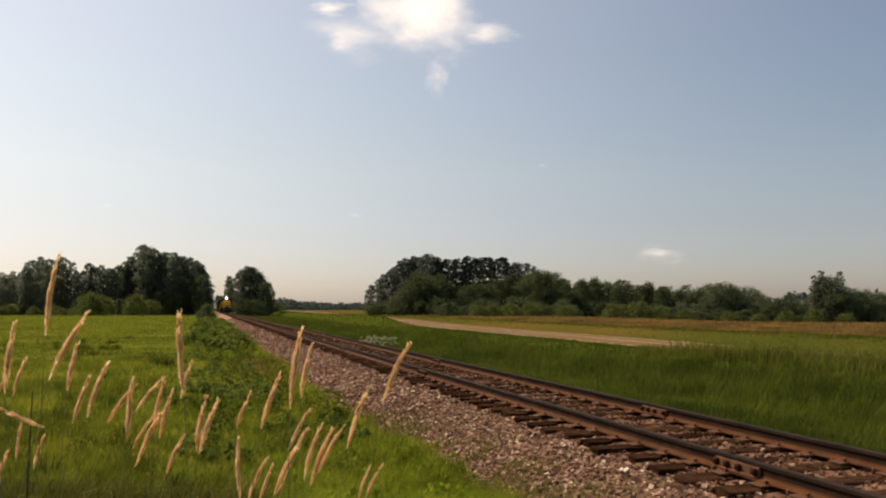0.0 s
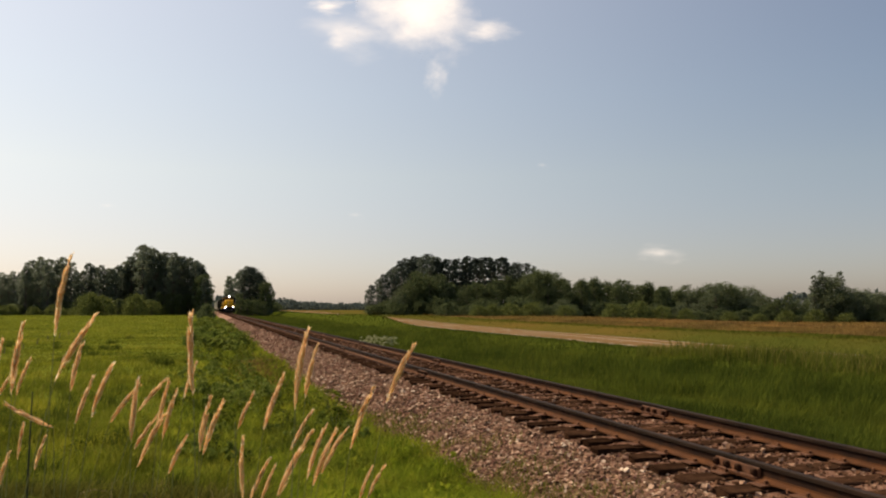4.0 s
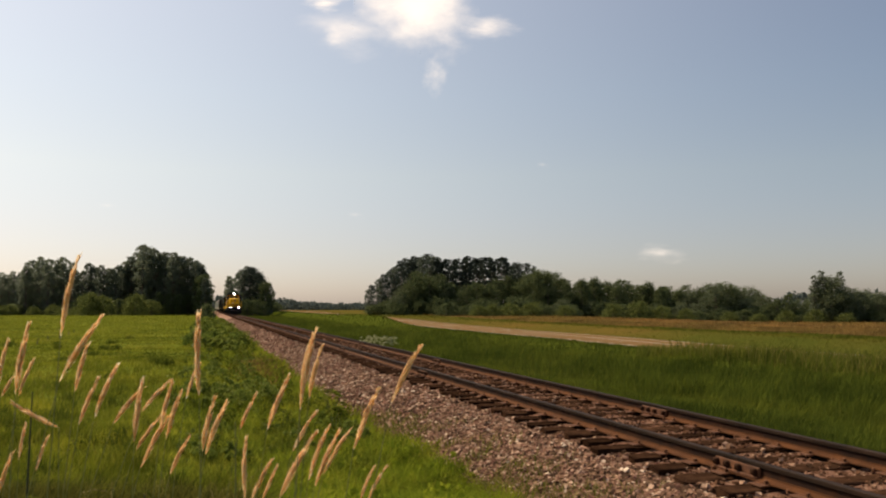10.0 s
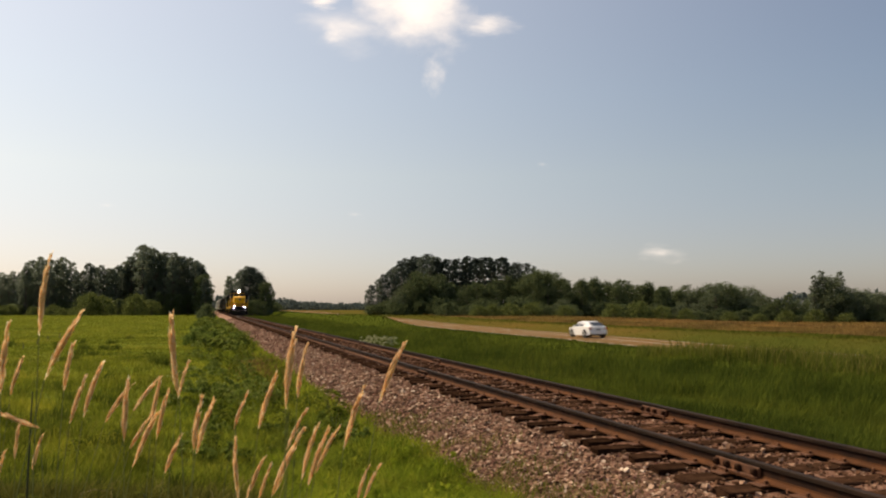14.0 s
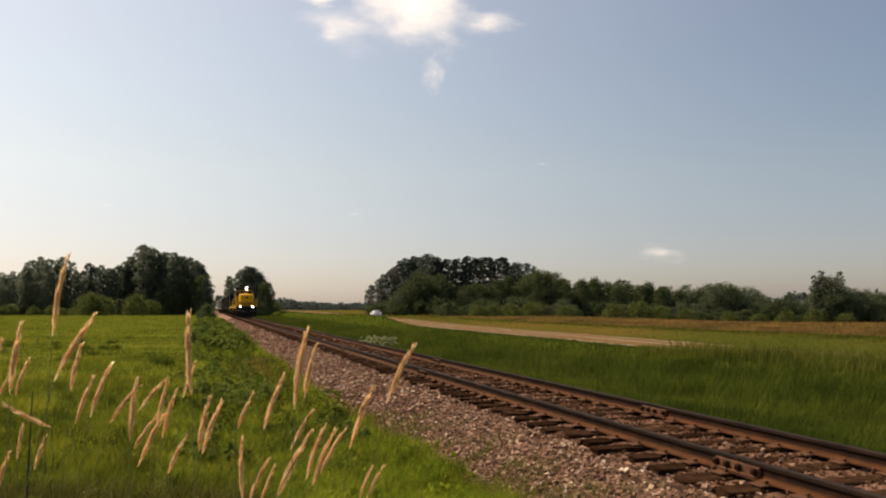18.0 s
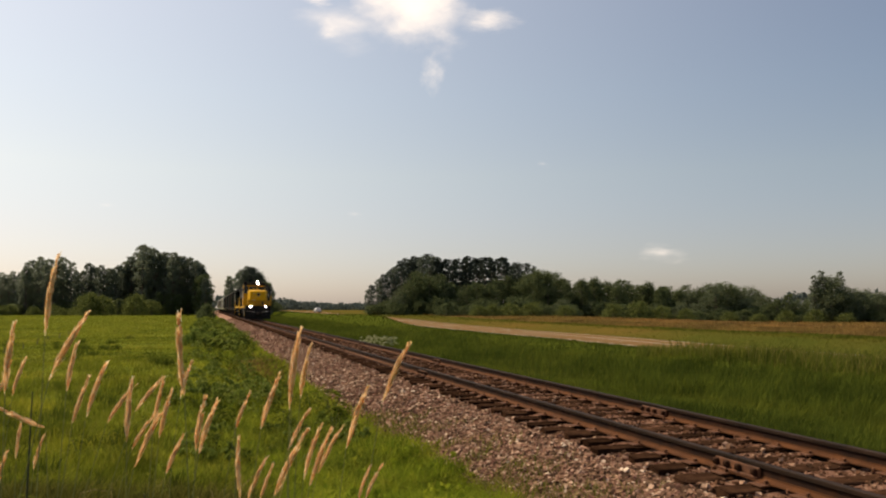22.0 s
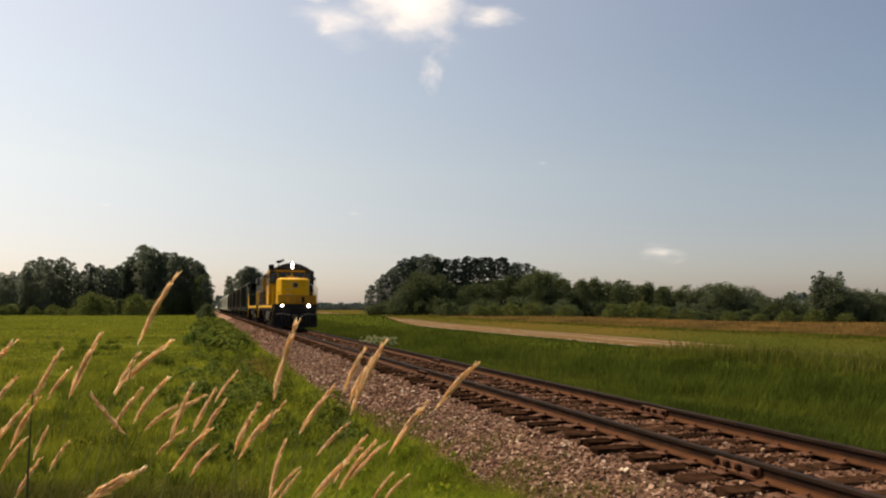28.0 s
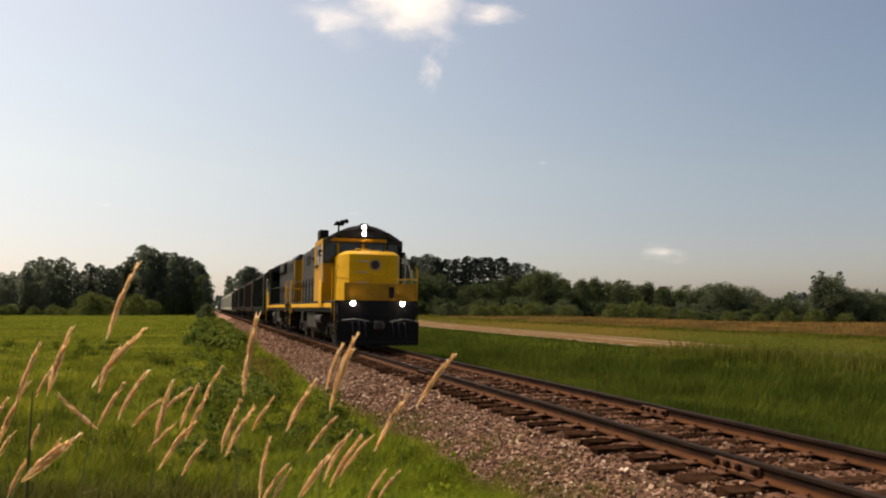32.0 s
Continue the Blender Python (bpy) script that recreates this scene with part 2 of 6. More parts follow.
# distance haze is painted into this blue-green leaf tone
M_FARWOOD = foliage("haze_blue_far_leaves", [(0, (0.07, 0.09, 0.082)), (0.6, (0.10, 0.125, 0.112)), (1, (0.13, 0.155, 0.14))], through_light=0.4)
M_BARK = surface("grey_bark", (0.07, 0.055, 0.042), (0.14, 0.115, 0.09), 0.9, scale=2, fine=12, bmp=0.5)
M_SEED = foliage("ripe_seed_heads", [(0, (0.76, 0.47, 0.21)), (0.5, (0.91, 0.65, 0.35)), (1, (0.98, 0.89, 0.69))], through_light=0.6, rough=0.7)
M_RANK = foliage("rank_weed_leaves", [(0, (0.075, 0.115, 0.024)), (0.5, (0.145, 0.195, 0.04)), (0.85, (0.24, 0.285, 0.065)), (1, (0.42, 0.43, 0.17))], 0.5, [(0.075, 0.115, 0.024), (0.155, 0.195, 0.036), (0.25, 0.28, 0.055)], through_light=0.4)
M_TANGLE = foliage("olive_tangle_grass", [(0, (0.05, 0.055, 0.012)), (0.6, (0.10, 0.10, 0.02)), (0.95, (0.16, 0.145, 0.032)), (1, (0.32, 0.25, 0.10))])
M_HOLLOW = foliage("lush_hollow_grass", [(0, (0.11, 0.155, 0.02)), (0.5, (0.20, 0.25, 0.03)), (1, (0.33, 0.33, 0.05))], 0.3, [(0.09, 0.13, 0.018), (0.20, 0.24, 0.03), (0.30, 0.29, 0.04)], through_light=0.5, mottle=1.1)
M_STEM = surface("green_grass_stem", (0.09, 0.11, 0.022), (0.16, 0.165, 0.045), 0.7, scale=5, fine=60)


# ---- mesh helpers ----
def mesh(name, verts, faces, *mats, angle=35):
    me = bpy.data.meshes.new(name)
    me.from_pydata([tuple(v) for v in verts], [], [tuple(f) for f in faces])
    for mt in mats:
        me.materials.append(mt)
    me.polygons.foreach_set("use_smooth", [True] * len(me.polygons))
    me.set_sharp_from_angle(angle=radians(angle))
    return me


def tri_mesh(name, verts, tris, mat, smooth=False):
    """A large triangle mesh from arrays."""
    me = bpy.data.meshes.new(name)
    n, k = len(verts), len(tris)
    me.vertices.add(n)
    me.vertices.foreach_set("co", np.asarray(verts, dtype=np.float32).ravel())
    me.loops.add(3 * k)
    me.loops.foreach_set("vertex_index", np.asarray(tris, dtype=np.int32).ravel())
    me.polygons.add(k)
    me.polygons.foreach_set("loop_start", np.arange(0, 3 * k, 3, dtype=np.int32))
    me.polygons.foreach_set("loop_total", np.full(k, 3, dtype=np.int32))
    me.polygons.foreach_set("use_smooth", np.full(k, bool(smooth)))
    me.materials.append(mat)
    me.update(calc_edges=True)
    return me


def join(*pieces):
    v, f = [], []
    for pv, pf in pieces:
        o = len(v)
        v += list(pv)
        f += [[i + o for i in q] for q in pf]
    return v, f


def box(x0, x1, y0, y1, z0, z1, b=0.0):
    """A box with chamfered edges."""
    if b <= 0:
        v = [(x, y, z) for x in (x0, x1) for y in (y0, y1) for z in (z0, z1)]
        return v, [(0, 1, 3, 2), (4, 6, 7, 5), (0, 4, 5, 1), (2, 3, 7, 6), (0, 2, 6, 4), (1, 5, 7, 3)]
    b = min(b, 0.45 * min(x1 - x0, y1 - y0, z1 - z0))
    v, idx = [], {}
    for i, (sx, sy, sz) in enumerate([(a, c, d) for a in (0, 1) for c in (0, 1) for d in (0, 1)]):
        X, Y, Z = (x1 if sx else x0), (y1 if sy else y0), (z1 if sz else z0)
        ix, iy, iz = X + (-b if sx else b), Y + (-b if sy else b), Z + (-b if sz else b)
        for ax, p in enumerate(((X, iy, iz), (ix, Y, iz), (ix, iy, Z))):
            idx[(sx, sy, sz, ax)] = len(v)
            v.append(p)
    f = []
    for ax in range(3):
        o1, o2 = [a for a in range(3) if a != ax]
        for s in (0, 1):
            q = []
            for c1, c2 in ((0, 0), (1, 0), (1, 1), (0, 1)):
                k = [0, 0, 0]
                k[ax], k[o1], k[o2] = s, c1, c2
                q.append(idx[(*k, ax)])
            f.append(q)
        for c1 in (0, 1):
            for c2 in (0, 1):
                ka, kb = [0, 0, 0], [0, 0, 0]
                ka[ax], ka[o1], ka[o2] = 0, c1, c2
                kb[ax], kb[o1], kb[o2] = 1, c1, c2
                f.append([idx[(*ka, o1)], idx[(*kb, o1)], idx[(*kb, o2)], idx[(*ka, o2)]])
    for sx in (0, 1):
        for sy in (0, 1):
            for sz in (0, 1):
                f.append([idx[(sx, sy, sz, a)] for a in range(3)])
    return fix(v, f)


def fix(v, f):
    """Turn the faces of a convex piece outwards."""
    c = np.mean(np.array(v), axis=0)
    out = []
    for q in f:
        p = [np.array(v[i]) for i in q]
        n = np.cross(p[1] - p[0], p[2] - p[0])
        out.append(list(q) if np.dot(n, np.mean(p, axis=0) - c) >= 0 else list(q)[::-1])
    return v, out


def cyl(p0, p1, r0, r1=None, n=10, caps=True):
    r1 = r0 if r1 is None else r1
    p0, p1 = Vector(p0), Vector(p1)
    d = (p1 - p0).normalized()
    a = d.orthogonal().normalized()
    b = d.cross(a)
    v, f = [], []
    for p, r in ((p0, r0), (p1, r1)):
        for i in range(n):
            t = 2 * math.pi * i / n
            v.append(tuple(p + a * (r * math.cos(t)) + b * (r * math.sin(t))))
    for i in range(n):
        j = (i + 1) % n
        f.append([i, j, n + j, n + i])
    if caps:
        f += [list(range(n))[::-1], list(range(n, 2 * n))]
    return v, f


def tube(points, r, n=6):
    """A bent rod through points."""
    pts = [Vector(p) for p in points]
    v, f = [], []
    ref = None
    for k, p in enumerate(pts):
        d = ((pts[min(k + 1, len(pts) - 1)] - pts[max(k - 1, 0)])).normalized()
        a = d.orthogonal().normalized() if ref is None else (ref - d * ref.dot(d)).normalized()
        ref = a
        b = d.cross(a)
        rr = r[k] if isinstance(r, (list, tuple)) else r
        v += [tuple(p + a * (rr * math.cos(2 * math.pi * i / n)) + b * (rr * math.sin(2 * math.pi * i / n))) for i in range(n)]
    for k in range(len(pts) - 1):
        for i in range(n):
            j = (i + 1) % n
            f.append([k * n + i, k * n + j, (k + 1) * n + j, (k + 1) * n + i])
    f += [list(range(n))[::-1], [(len(pts) - 1) * n + i for i in range(n)]]
    return v, f


def prism(outline, y0, y1):
    """An outline in x and z, drawn out from y0 to y1."""
    n = len(outline)
    v = [(x, y0, z) for x, z in outline] + [(x, y1, z) for x, z in outline]
    f = [[i, (i + 1) % n, n + (i + 1) % n, n + i] for i in range(n)]
    f += [list(range(n))[::-1], list(range(n, 2 * n))]
    return v, f


def part(name, geo, material, parent, label="", at=None):
    me = geo if isinstance(geo, bpy.types.Mesh) else mesh(name, geo[0], geo[1], material)
    ob = new(name, me)
    if parent is not None:
        ob.parent = parent
    if at is not None:
        ob.matrix_basis = at if isinstance(at, Matrix) else Matrix.Translation(at)
    if label:
        tagged(ob, label)
    return ob


def thing(name, label, category, at=None, group="", kind="", data=None):
    ob = new(name, data)
    if at is not None:
        ob.matrix_basis = at if isinstance(at, Matrix) else Matrix.Translation(at)
    return tagged(ob, label, category, group, kind)


def smooth01(a, b, v):
    t = np.clip((v - a) / (b - a), 0, 1)
    return t * t * (3 - 2 * t)


# ---- ground: one sheet to the horizon, rail top at height 0 ----
TRACK = 5.87


def road_height(y):
    return -1.32 - 0.08 * (1 - smooth01(45, 75, y)) + 0.8 * smooth01(85, 190, y) + 0.7 * smooth01(190, 300, y)


def ground_height(x, y):
    x, y = np.asarray(x, dtype=float), np.asarray(y, dtype=float)
    z = np.full(np.broadcast(x, y).shape, -0.74)
    # ditch beyond the line, rising again to the road
    z = z - 0.8 * smooth01(9, 14, x) * (1 - smooth01(21, 28, x))
    rh = road_height(y)
    z = z + (rh - 0.03 + 0.74) * smooth01(24, 29.5, x) * (1 - smooth01(38.5, 46, x))
    z = z - 0.5 * smooth01(42, 60, x) * (1 - smooth01(120, 260, y))
    z = z - 1.6 * smooth01(85, 150, x) * (1 - smooth01(320, 420, y))
    # a low swell of the bank before the farther road
    w = np.exp(-((x - 26.2) / 2.2) ** 2) * smooth01(98, 124, y) * (1 - smooth01(330, 400, y))
    z = z * (1 - w) + np.maximum(z, np.interp(y, [98, 108, 122, 140, 165, 330], [-2, -0.75, 0.14, 0.24, 0.06, 0.0])) * w
    # weedy hollow along the foot of the bed
    z = z - 0.2 * smooth01(-0.9, 0.7, x) * (1 - smooth01(1.7, 2.8, x)) * smooth01(8, 14, y)
    # roadway approach on which the tripod stands
    dz = x * 0.286 + y * 0.958
    mound = (1 - smooth01(3.8, 8.8, dz)) * smooth01(-60, -3, x) * (1 - smooth01(1.8, 3.2, x))
    z = z + 0.98 * mound
    amp = 0.05 * smooth01(6, 20, np.hypot(x, y)) * (1 - 0.85 * smooth01(30, 80, np.hypot(x, y))) * (1 - smooth01(2, 3.5, x) * (1 - smooth01(9, 11, x)))
    z = z + amp * (np.sin(x * 0.9 + 1.3 * np.sin(y * 0.31)) + np.sin(y * 0.63 + 0.8 * np.sin(x * 0.47)))
    return z


def lines(*spans):
    out = []
    for a, b, s in spans:
        out += list(np.arange(a, b, s))
    return np.array(out + [spans[-1][1]])


def grid_mesh(name, xs, ys, zf, mat):
    X, Y = np.meshgrid(xs, ys)
    V = np.stack([X, Y, zf(X, Y)], -1).reshape(-1, 3)
    nx, ny = len(xs), len(ys)
    i = (np.arange(ny - 1)[:, None] * nx + np.arange(nx - 1)[None, :]).ravel()
    T = np.concatenate([np.stack([i, i + 1, i + nx + 1], -1), np.stack([i, i + nx + 1, i + nx], -1)])
    return tri_mesh(name, V, T, mat, True)


gx = lines((-4500, -400, 400), (-400, -60, 20), (-60, -12, 3), (-12, 50, 0.8), (50, 120, 5), (120, 400, 25), (400, 4500, 400))
gy = lines((-4500, -300, 400), (-300, -20, 20), (-20, 0, 2), (0, 60, 0.8), (60, 300, 5), (300, 600, 25), (600, 4800, 400))
ground = new("ground", grid_mesh("ground", gx, gy, ground_height, M_GROUND))
tagged(ground, "level green meadow and ditch ground under rough grass", "ground", kind="structure")


# road beyond the ditch
def road_strip(name, x0, x1, lift, mat):
    xs = np.linspace(x0, x1, 9 if x1 - x0 > 1 else 2)
    return grid_mesh(name, xs, lines((-420, 0, 20), (0, 320, 4), (320, 900, 20)), lambda X, Y: road_height(Y) + lift + 0.06 * (1 - ((X - 34) / 4.5) ** 2), mat)


road = new("road", road_strip("road", 30.0, 38.0, 0.02, M_ROAD))
tagged(road, "sun-bleached tan two-lane country road", "road", kind="structure")
for nm, a, b in (("edge_line", 30.55, 30.68), ("edge_line", 37.3, 37.43), ("centre_line", 33.93, 34.07)):
    part(nm, road_strip(nm, a, b, 0.026, M_LINE), M_LINE, road)

# ---- ballast bed ----
BED = [(2.75, -0.86), (3.05, -0.70), (3.5, -0.55), (4.0, -0.40), (4.3, -0.32), (4.6, -0.275), (4.95, -0.24), (5.2, -0.20), (5.35, -0.218), (6.4, -0.218), (6.8, -0.24), (7.38, -0.29), (7.8, -0.38), (8.4, -0.60), (9.0, -0.84)]


def bed_height(x):
    return np.interp(x, [p[0] for p in BED], [p[1] for p in BED])


bx = lines((2.75, 9.0, 0.125))
by = lines((-60, -4, 4), (-4, 40, 0.25), (40, 160, 2), (160, 640, 20))


def bed_z(X, Y):
    rough = 0.008 * np.sin(X * 9 + 3 * np.sin(Y * 2.1)) + 0.008 * np.sin(Y * 7.7 + 2 * np.sin(X * 5.3))
    return bed_height(X) + rough * (np.abs(Y) < 45)


ballast = new("ballast_bed", grid_mesh("ballast_bed", bx, by, bed_z, M_BED))
tagged(ballast, "pinkish crushed granite ballast bed under the rails", "ballast", kind="structure")


# ---- trees ----
def leaves(rng, centres, radii, per, size, flat=0.7):
    """Clumps of small leaf blades round the given centres."""
    n = len(centres) * per
    c = np.repeat(centres, per, axis=0)
    r = np.repeat(radii, per)
    d = rng.normal(size=(n, 3))
    d /= np.linalg.norm(d, axis=1)[:, None]
    p = c + d * (r * rng.uniform(0.02, 1.0, n) ** 0.45)[:, None] * np.array([1, 1, flat])
    a = rng.normal(size=(n, 3))
    a /= np.linalg.norm(a, axis=1)[:, None]
    b = np.cross(a, rng.normal(size=(n, 3)))
    b /= np.linalg.norm(b, axis=1)[:, None] + 1e-9
    s = (size * rng.uniform(0.6, 1.4, n))[:, None]
    V = np.stack([p - a * s, p + b * s * 0.55, p + a * s, p - b * s * 0.55], 1).reshape(-1, 3)
    i = np.arange(n)[:, None] * 4
    T = np.concatenate([i + [0, 1, 2], i + [0, 2, 3]])
    return V, T


def wood(rng, h, top, spread, limbs, r):
    """Trunk with tapered limbs."""
    bend = [rng.uniform(-0.02, 0.02) * h for _ in range(4)]
    trunk = tube([(0, 0, -0.3), (bend[0] * 0.3, bend[1] * 0.3, h * 0.3), (bend[0], bend[1], h * 0.6), (bend[2], bend[3], h * top)], [r * 1.25, r * 0.9, r * 0.6, r * 0.15], 7)
    out = [trunk]
    for k in range(limbs):
        t = rng.uniform(0.25, 0.85)
        a = rng.uniform(0, 2 * math.pi)
        z0 = h * top * t
        l = spread * rng.uniform(0.5, 0.95) * (1.1 - 0.5 * t)
        out.append(tube([(bend[0] * t, bend[1] * t, z0), (l * 0.5 * math.cos(a), l * 0.5 * math.sin(a), z0 + l * 0.3), (l * math.cos(a), l * math.sin(a), z0 + l * 0.65)], [r * 0.4, r * 0.25, r * 0.08], 5))
    return join(*out)


TREES = {}


def tree_kind(key, seed, h, spread, shape, leaf_mat, clumps=150, per=30, leaf=0.20, low=0.15):
    rng = np.random.default_rng(seed)
    cs, rs = [], []
    lobes = [(rng.uniform(-0.35, 0.35), rng.uniform(-0.35, 0.35), rng.uniform(0.75, 1.0)) for _ in range(4)]
    while len(cs) < clumps:
        t = rng.uniform(low, 1.0)
        if shape == "round":
            w = math.sin(math.pi * min(1, (t - low) / (1 - low) * 0.86 + 0.12)) ** 0.7
        elif shape == "tall":
            w = math.sin(math.pi * min(1, (t - low) / (1 - low) * 0.9 + 0.08)) ** 0.5 * 0.9
        elif shape == "pine":
            w = math.sin(math.pi * ((t - low) / (1 - low) * 0.74 + 0.2)) ** 0.7 * rng.uniform(0.5, 1.1)
        elif shape == "spruce":
            w = (1 - t) ** 0.7 * rng.uniform(0.7, 1.1) + 0.05
        else:
            w = (1 - t * t) ** 0.5
        a, q = rng.uniform(0, 2 * math.pi), math.sqrt(rng.uniform(0.15, 1))
        lx, ly, lh = lobes[len(cs) % 4]
        cs.append((spread * w * q * math.cos(a) + lx * spread * 0.4, spread * w * q * math.sin(a) + ly * spread * 0.4, h * t * (lh if shape in ("round", "bush") else 0.92 + 0.08 * lh)))
        rs.append(spread * rng.uniform(0.17, 0.36))
    V, T = leaves(rng, np.array(cs), np.array(rs), per, leaf, 0.55 if shape == "pine" else 0.8)
    V[:, 2] = np.maximum(V[:, 2], 0.02)
    crown = tri_mesh("crown", V, T, leaf_mat)
    trunk_geo = wood(rng, h, 0.9 if shape != "bush" else 0.6, spread, 7 if shape != "bush" else 5, h * 0.016 + 0.04)
    trunk = mesh("trunk", trunk_geo[0], trunk_geo[1], M_BARK)
    TREES[key] = (crown, trunk)


tree_kind("aspen_a", 11, 19.0, 2.6, "tall", M_TREE, low=0.08)
tree_kind("aspen_b", 12, 17.0, 2.3, "tall", M_TREE, low=0.08)
tree_kind("aspen_c", 23, 18.0, 2.4, "tall", M_ASPEN, 170, 30, 0.19, low=0.05)
tree_kind("oak_a", 13, 15.0, 5.2, "round", M_OAK, 190, low=0.05)
tree_kind("oak_b", 14, 13.0, 4.6, "round", M_OAK, 180, low=0.04)
tree_kind("young_a", 15, 9.0, 2.8, "tall", M_OAK, 100, 28, 0.18, low=0.03)
tree_kind("willow_a", 16, 11.5, 4.4, "round", M_WILLOW, 180, low=0.03)
tree_kind("pine_a", 17, 20.0, 2.1, "pine", M_PINE, 150, 34, 0.19, low=0.22)
tree_kind("pine_b", 18, 18.0, 1.7, "pine", M_PINE, 120, 34, 0.19, low=0.30)
tree_kind("pine_c", 28, 19.0, 3.4, "tall", M_PINE, 150, 34, 0.19, low=0.06)
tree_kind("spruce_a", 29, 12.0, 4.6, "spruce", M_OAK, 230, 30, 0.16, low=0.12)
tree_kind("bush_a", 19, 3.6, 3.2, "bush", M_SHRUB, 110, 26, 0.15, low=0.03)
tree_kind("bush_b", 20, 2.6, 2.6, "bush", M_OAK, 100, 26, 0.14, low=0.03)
WORDS = {"aspen": ("aspen_tree", "tall dark green aspen at the wood's edge", "tree"), "oak": ("oak_tree", "broad dark green leafy tree in the woods", "tree"),
         "young": ("young_tree", "slender young green tree among the thicket", "tree"), "willow": ("willow_tree", "rounded olive green willow over the field", "tree"),
         "spruce": ("spruce_tree", "dark pointed spruce among the thicket", "tree"), "pine": ("pine_tree", "tall dark pine with a bare lower trunk", "tree"), "bush": ("willow_bush", "low rounded green willow bush at the field's edge", "bush")}


def plant(key, x, y, s=1.0, turn=0.0, tall=1.0, sink=0.0):
    nm, label, cat = WORDS[key.split("_")[0]]
    z = float(ground_height(x, y)) - sink
    t = thing(nm, label, cat, pose(x, y, z, 0, 0, turn), group=cat + "s of the woods")
    crown, trunk = TREES[key]
    for n2, me in (("trunk", trunk), ("crown", crown)):
        p = part(n2, me, None, t)
        p.scale = (s, s, s * tall)
    return t


def spot(px, dz):
    """Ground place from its bearing (tangent scaled by 1000) and its depth along the view."""
    x = 0.958 * px / 1400 * dz
    return x, (dz - x * 0.286) / 0.958


rt = random.Random(5)


def row_of(keys, b0, b1, n, d0, d1, top, jitter=0.12, sink=0.0):
    """A belt of trees between two bearings. top: height by bearing, as pairs."""
    for k in range(n):
        b = b0 + (b1 - b0) * (k + rt.uniform(0.1, 0.9)) / n
        d = rt.uniform(d0, d1)
        x, y = spot(b, d)
        key = rt.choice(keys)
        h = float(np.interp(b, [p[0] for p in top], [p[1] for p in top])) * rt.uniform(1 - jitter, 1 + jitter * 0.4) * d / (0.5 * (d0 + d1))
        base = {"aspen_a": 19, "aspen_b": 17, "aspen_c": 18, "oak_a": 15, "oak_b": 13, "young_a": 9, "willow_a": 11.5, "pine_a": 20, "pine_b": 18, "pine_c": 19, "bush_a": 3.6, "bush_b": 2.6}[key]
        s = h / base
        wide = max(s, 0.72) if key[:4] != "bush" else s
        plant(key, x, y, wide, rt.uniform(0, 360), s / wide, sink)


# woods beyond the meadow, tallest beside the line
# the haze-paled aspens (aspen_c) fill the left part
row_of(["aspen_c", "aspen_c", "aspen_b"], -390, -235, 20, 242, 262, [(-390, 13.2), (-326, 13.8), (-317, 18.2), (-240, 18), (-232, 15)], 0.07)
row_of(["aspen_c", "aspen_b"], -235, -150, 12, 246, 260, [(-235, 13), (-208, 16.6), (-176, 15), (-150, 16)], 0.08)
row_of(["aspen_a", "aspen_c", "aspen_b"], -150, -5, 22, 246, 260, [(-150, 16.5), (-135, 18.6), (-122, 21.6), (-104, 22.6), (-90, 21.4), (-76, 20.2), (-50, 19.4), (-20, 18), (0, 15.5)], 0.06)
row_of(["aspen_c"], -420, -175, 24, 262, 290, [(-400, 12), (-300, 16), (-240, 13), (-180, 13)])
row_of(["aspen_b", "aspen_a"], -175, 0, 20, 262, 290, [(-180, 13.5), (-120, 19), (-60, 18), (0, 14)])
row_of(["young_a", "aspen_c"], -380, -170, 16, 240, 246, [(-365, 4), (-200, 4.5)], 0.3)
row_of(["bush_b", "young_a"], -390, -5, 30, 246, 254, [(-390, 3), (0, 3.4)], 0.3)
row_of(["young_a"], -170, -8, 10, 240, 246, [(-170, 4.5), (-100, 6), (0, 8)], 0.3)
row_of(["bush_a"], -385, -225, 5, 230, 238, [(-385, 3.4), (-215, 2.6)], 0.35)
for b, dz, wide, tall in ((-228, 229, 30, 1.0), (-207, 226, 56, 1.3), (-182, 228, 50, 1.25), (-126, 231, 50, 1.35), (-96, 236, 40, 1.15), (-254, 233, 30, 0.8)):
    plant("bush_a", *spot(b, dz), wide / 1400 * dz / 6.4, rt.uniform(0, 360), tall)
row_of(["young_a", "aspen_b"], -12, 3, 4, 240, 252, [(-12, 14), (3, 10)], 0.1)
row_of(["aspen_a", "aspen_b"], -26, 0, 4, 250, 262, [(-26, 17), (-8, 15.5), (0, 13.5)], 0.05)
row_of(["bush_b"], 112, 122, 2, 300, 310, [(112, 5), (122, 4.5)], 0.1)
for b, d in ((-62, 266), (-56, 272), (-50, 262)):
    plant("aspen_a", *spot(b, d), 0.92, 25 - b)
plant("bush_b", *spot(-57, 256), 2.2, 70)
# the clump on the other side of the line
row_of(["aspen_a", "pine_c", "aspen_b"], 54, 98, 10, 262, 285, [(46, 12), (60, 15.6), (71, 17.8), (83, 16.2), (98, 14.4)], 0.04)
row_of(["aspen_b", "young_a"], 98, 112, 3, 262, 275, [(90, 13.2), (106, 12)], 0.06)
row_of(["young_a"], 50, 102, 7, 255, 262, [(50, 7), (102, 5.5)], 0.2)
row_of(["aspen_c"], 36, 48, 3, 420, 440, [(36, 20), (48, 20)], 0.05)
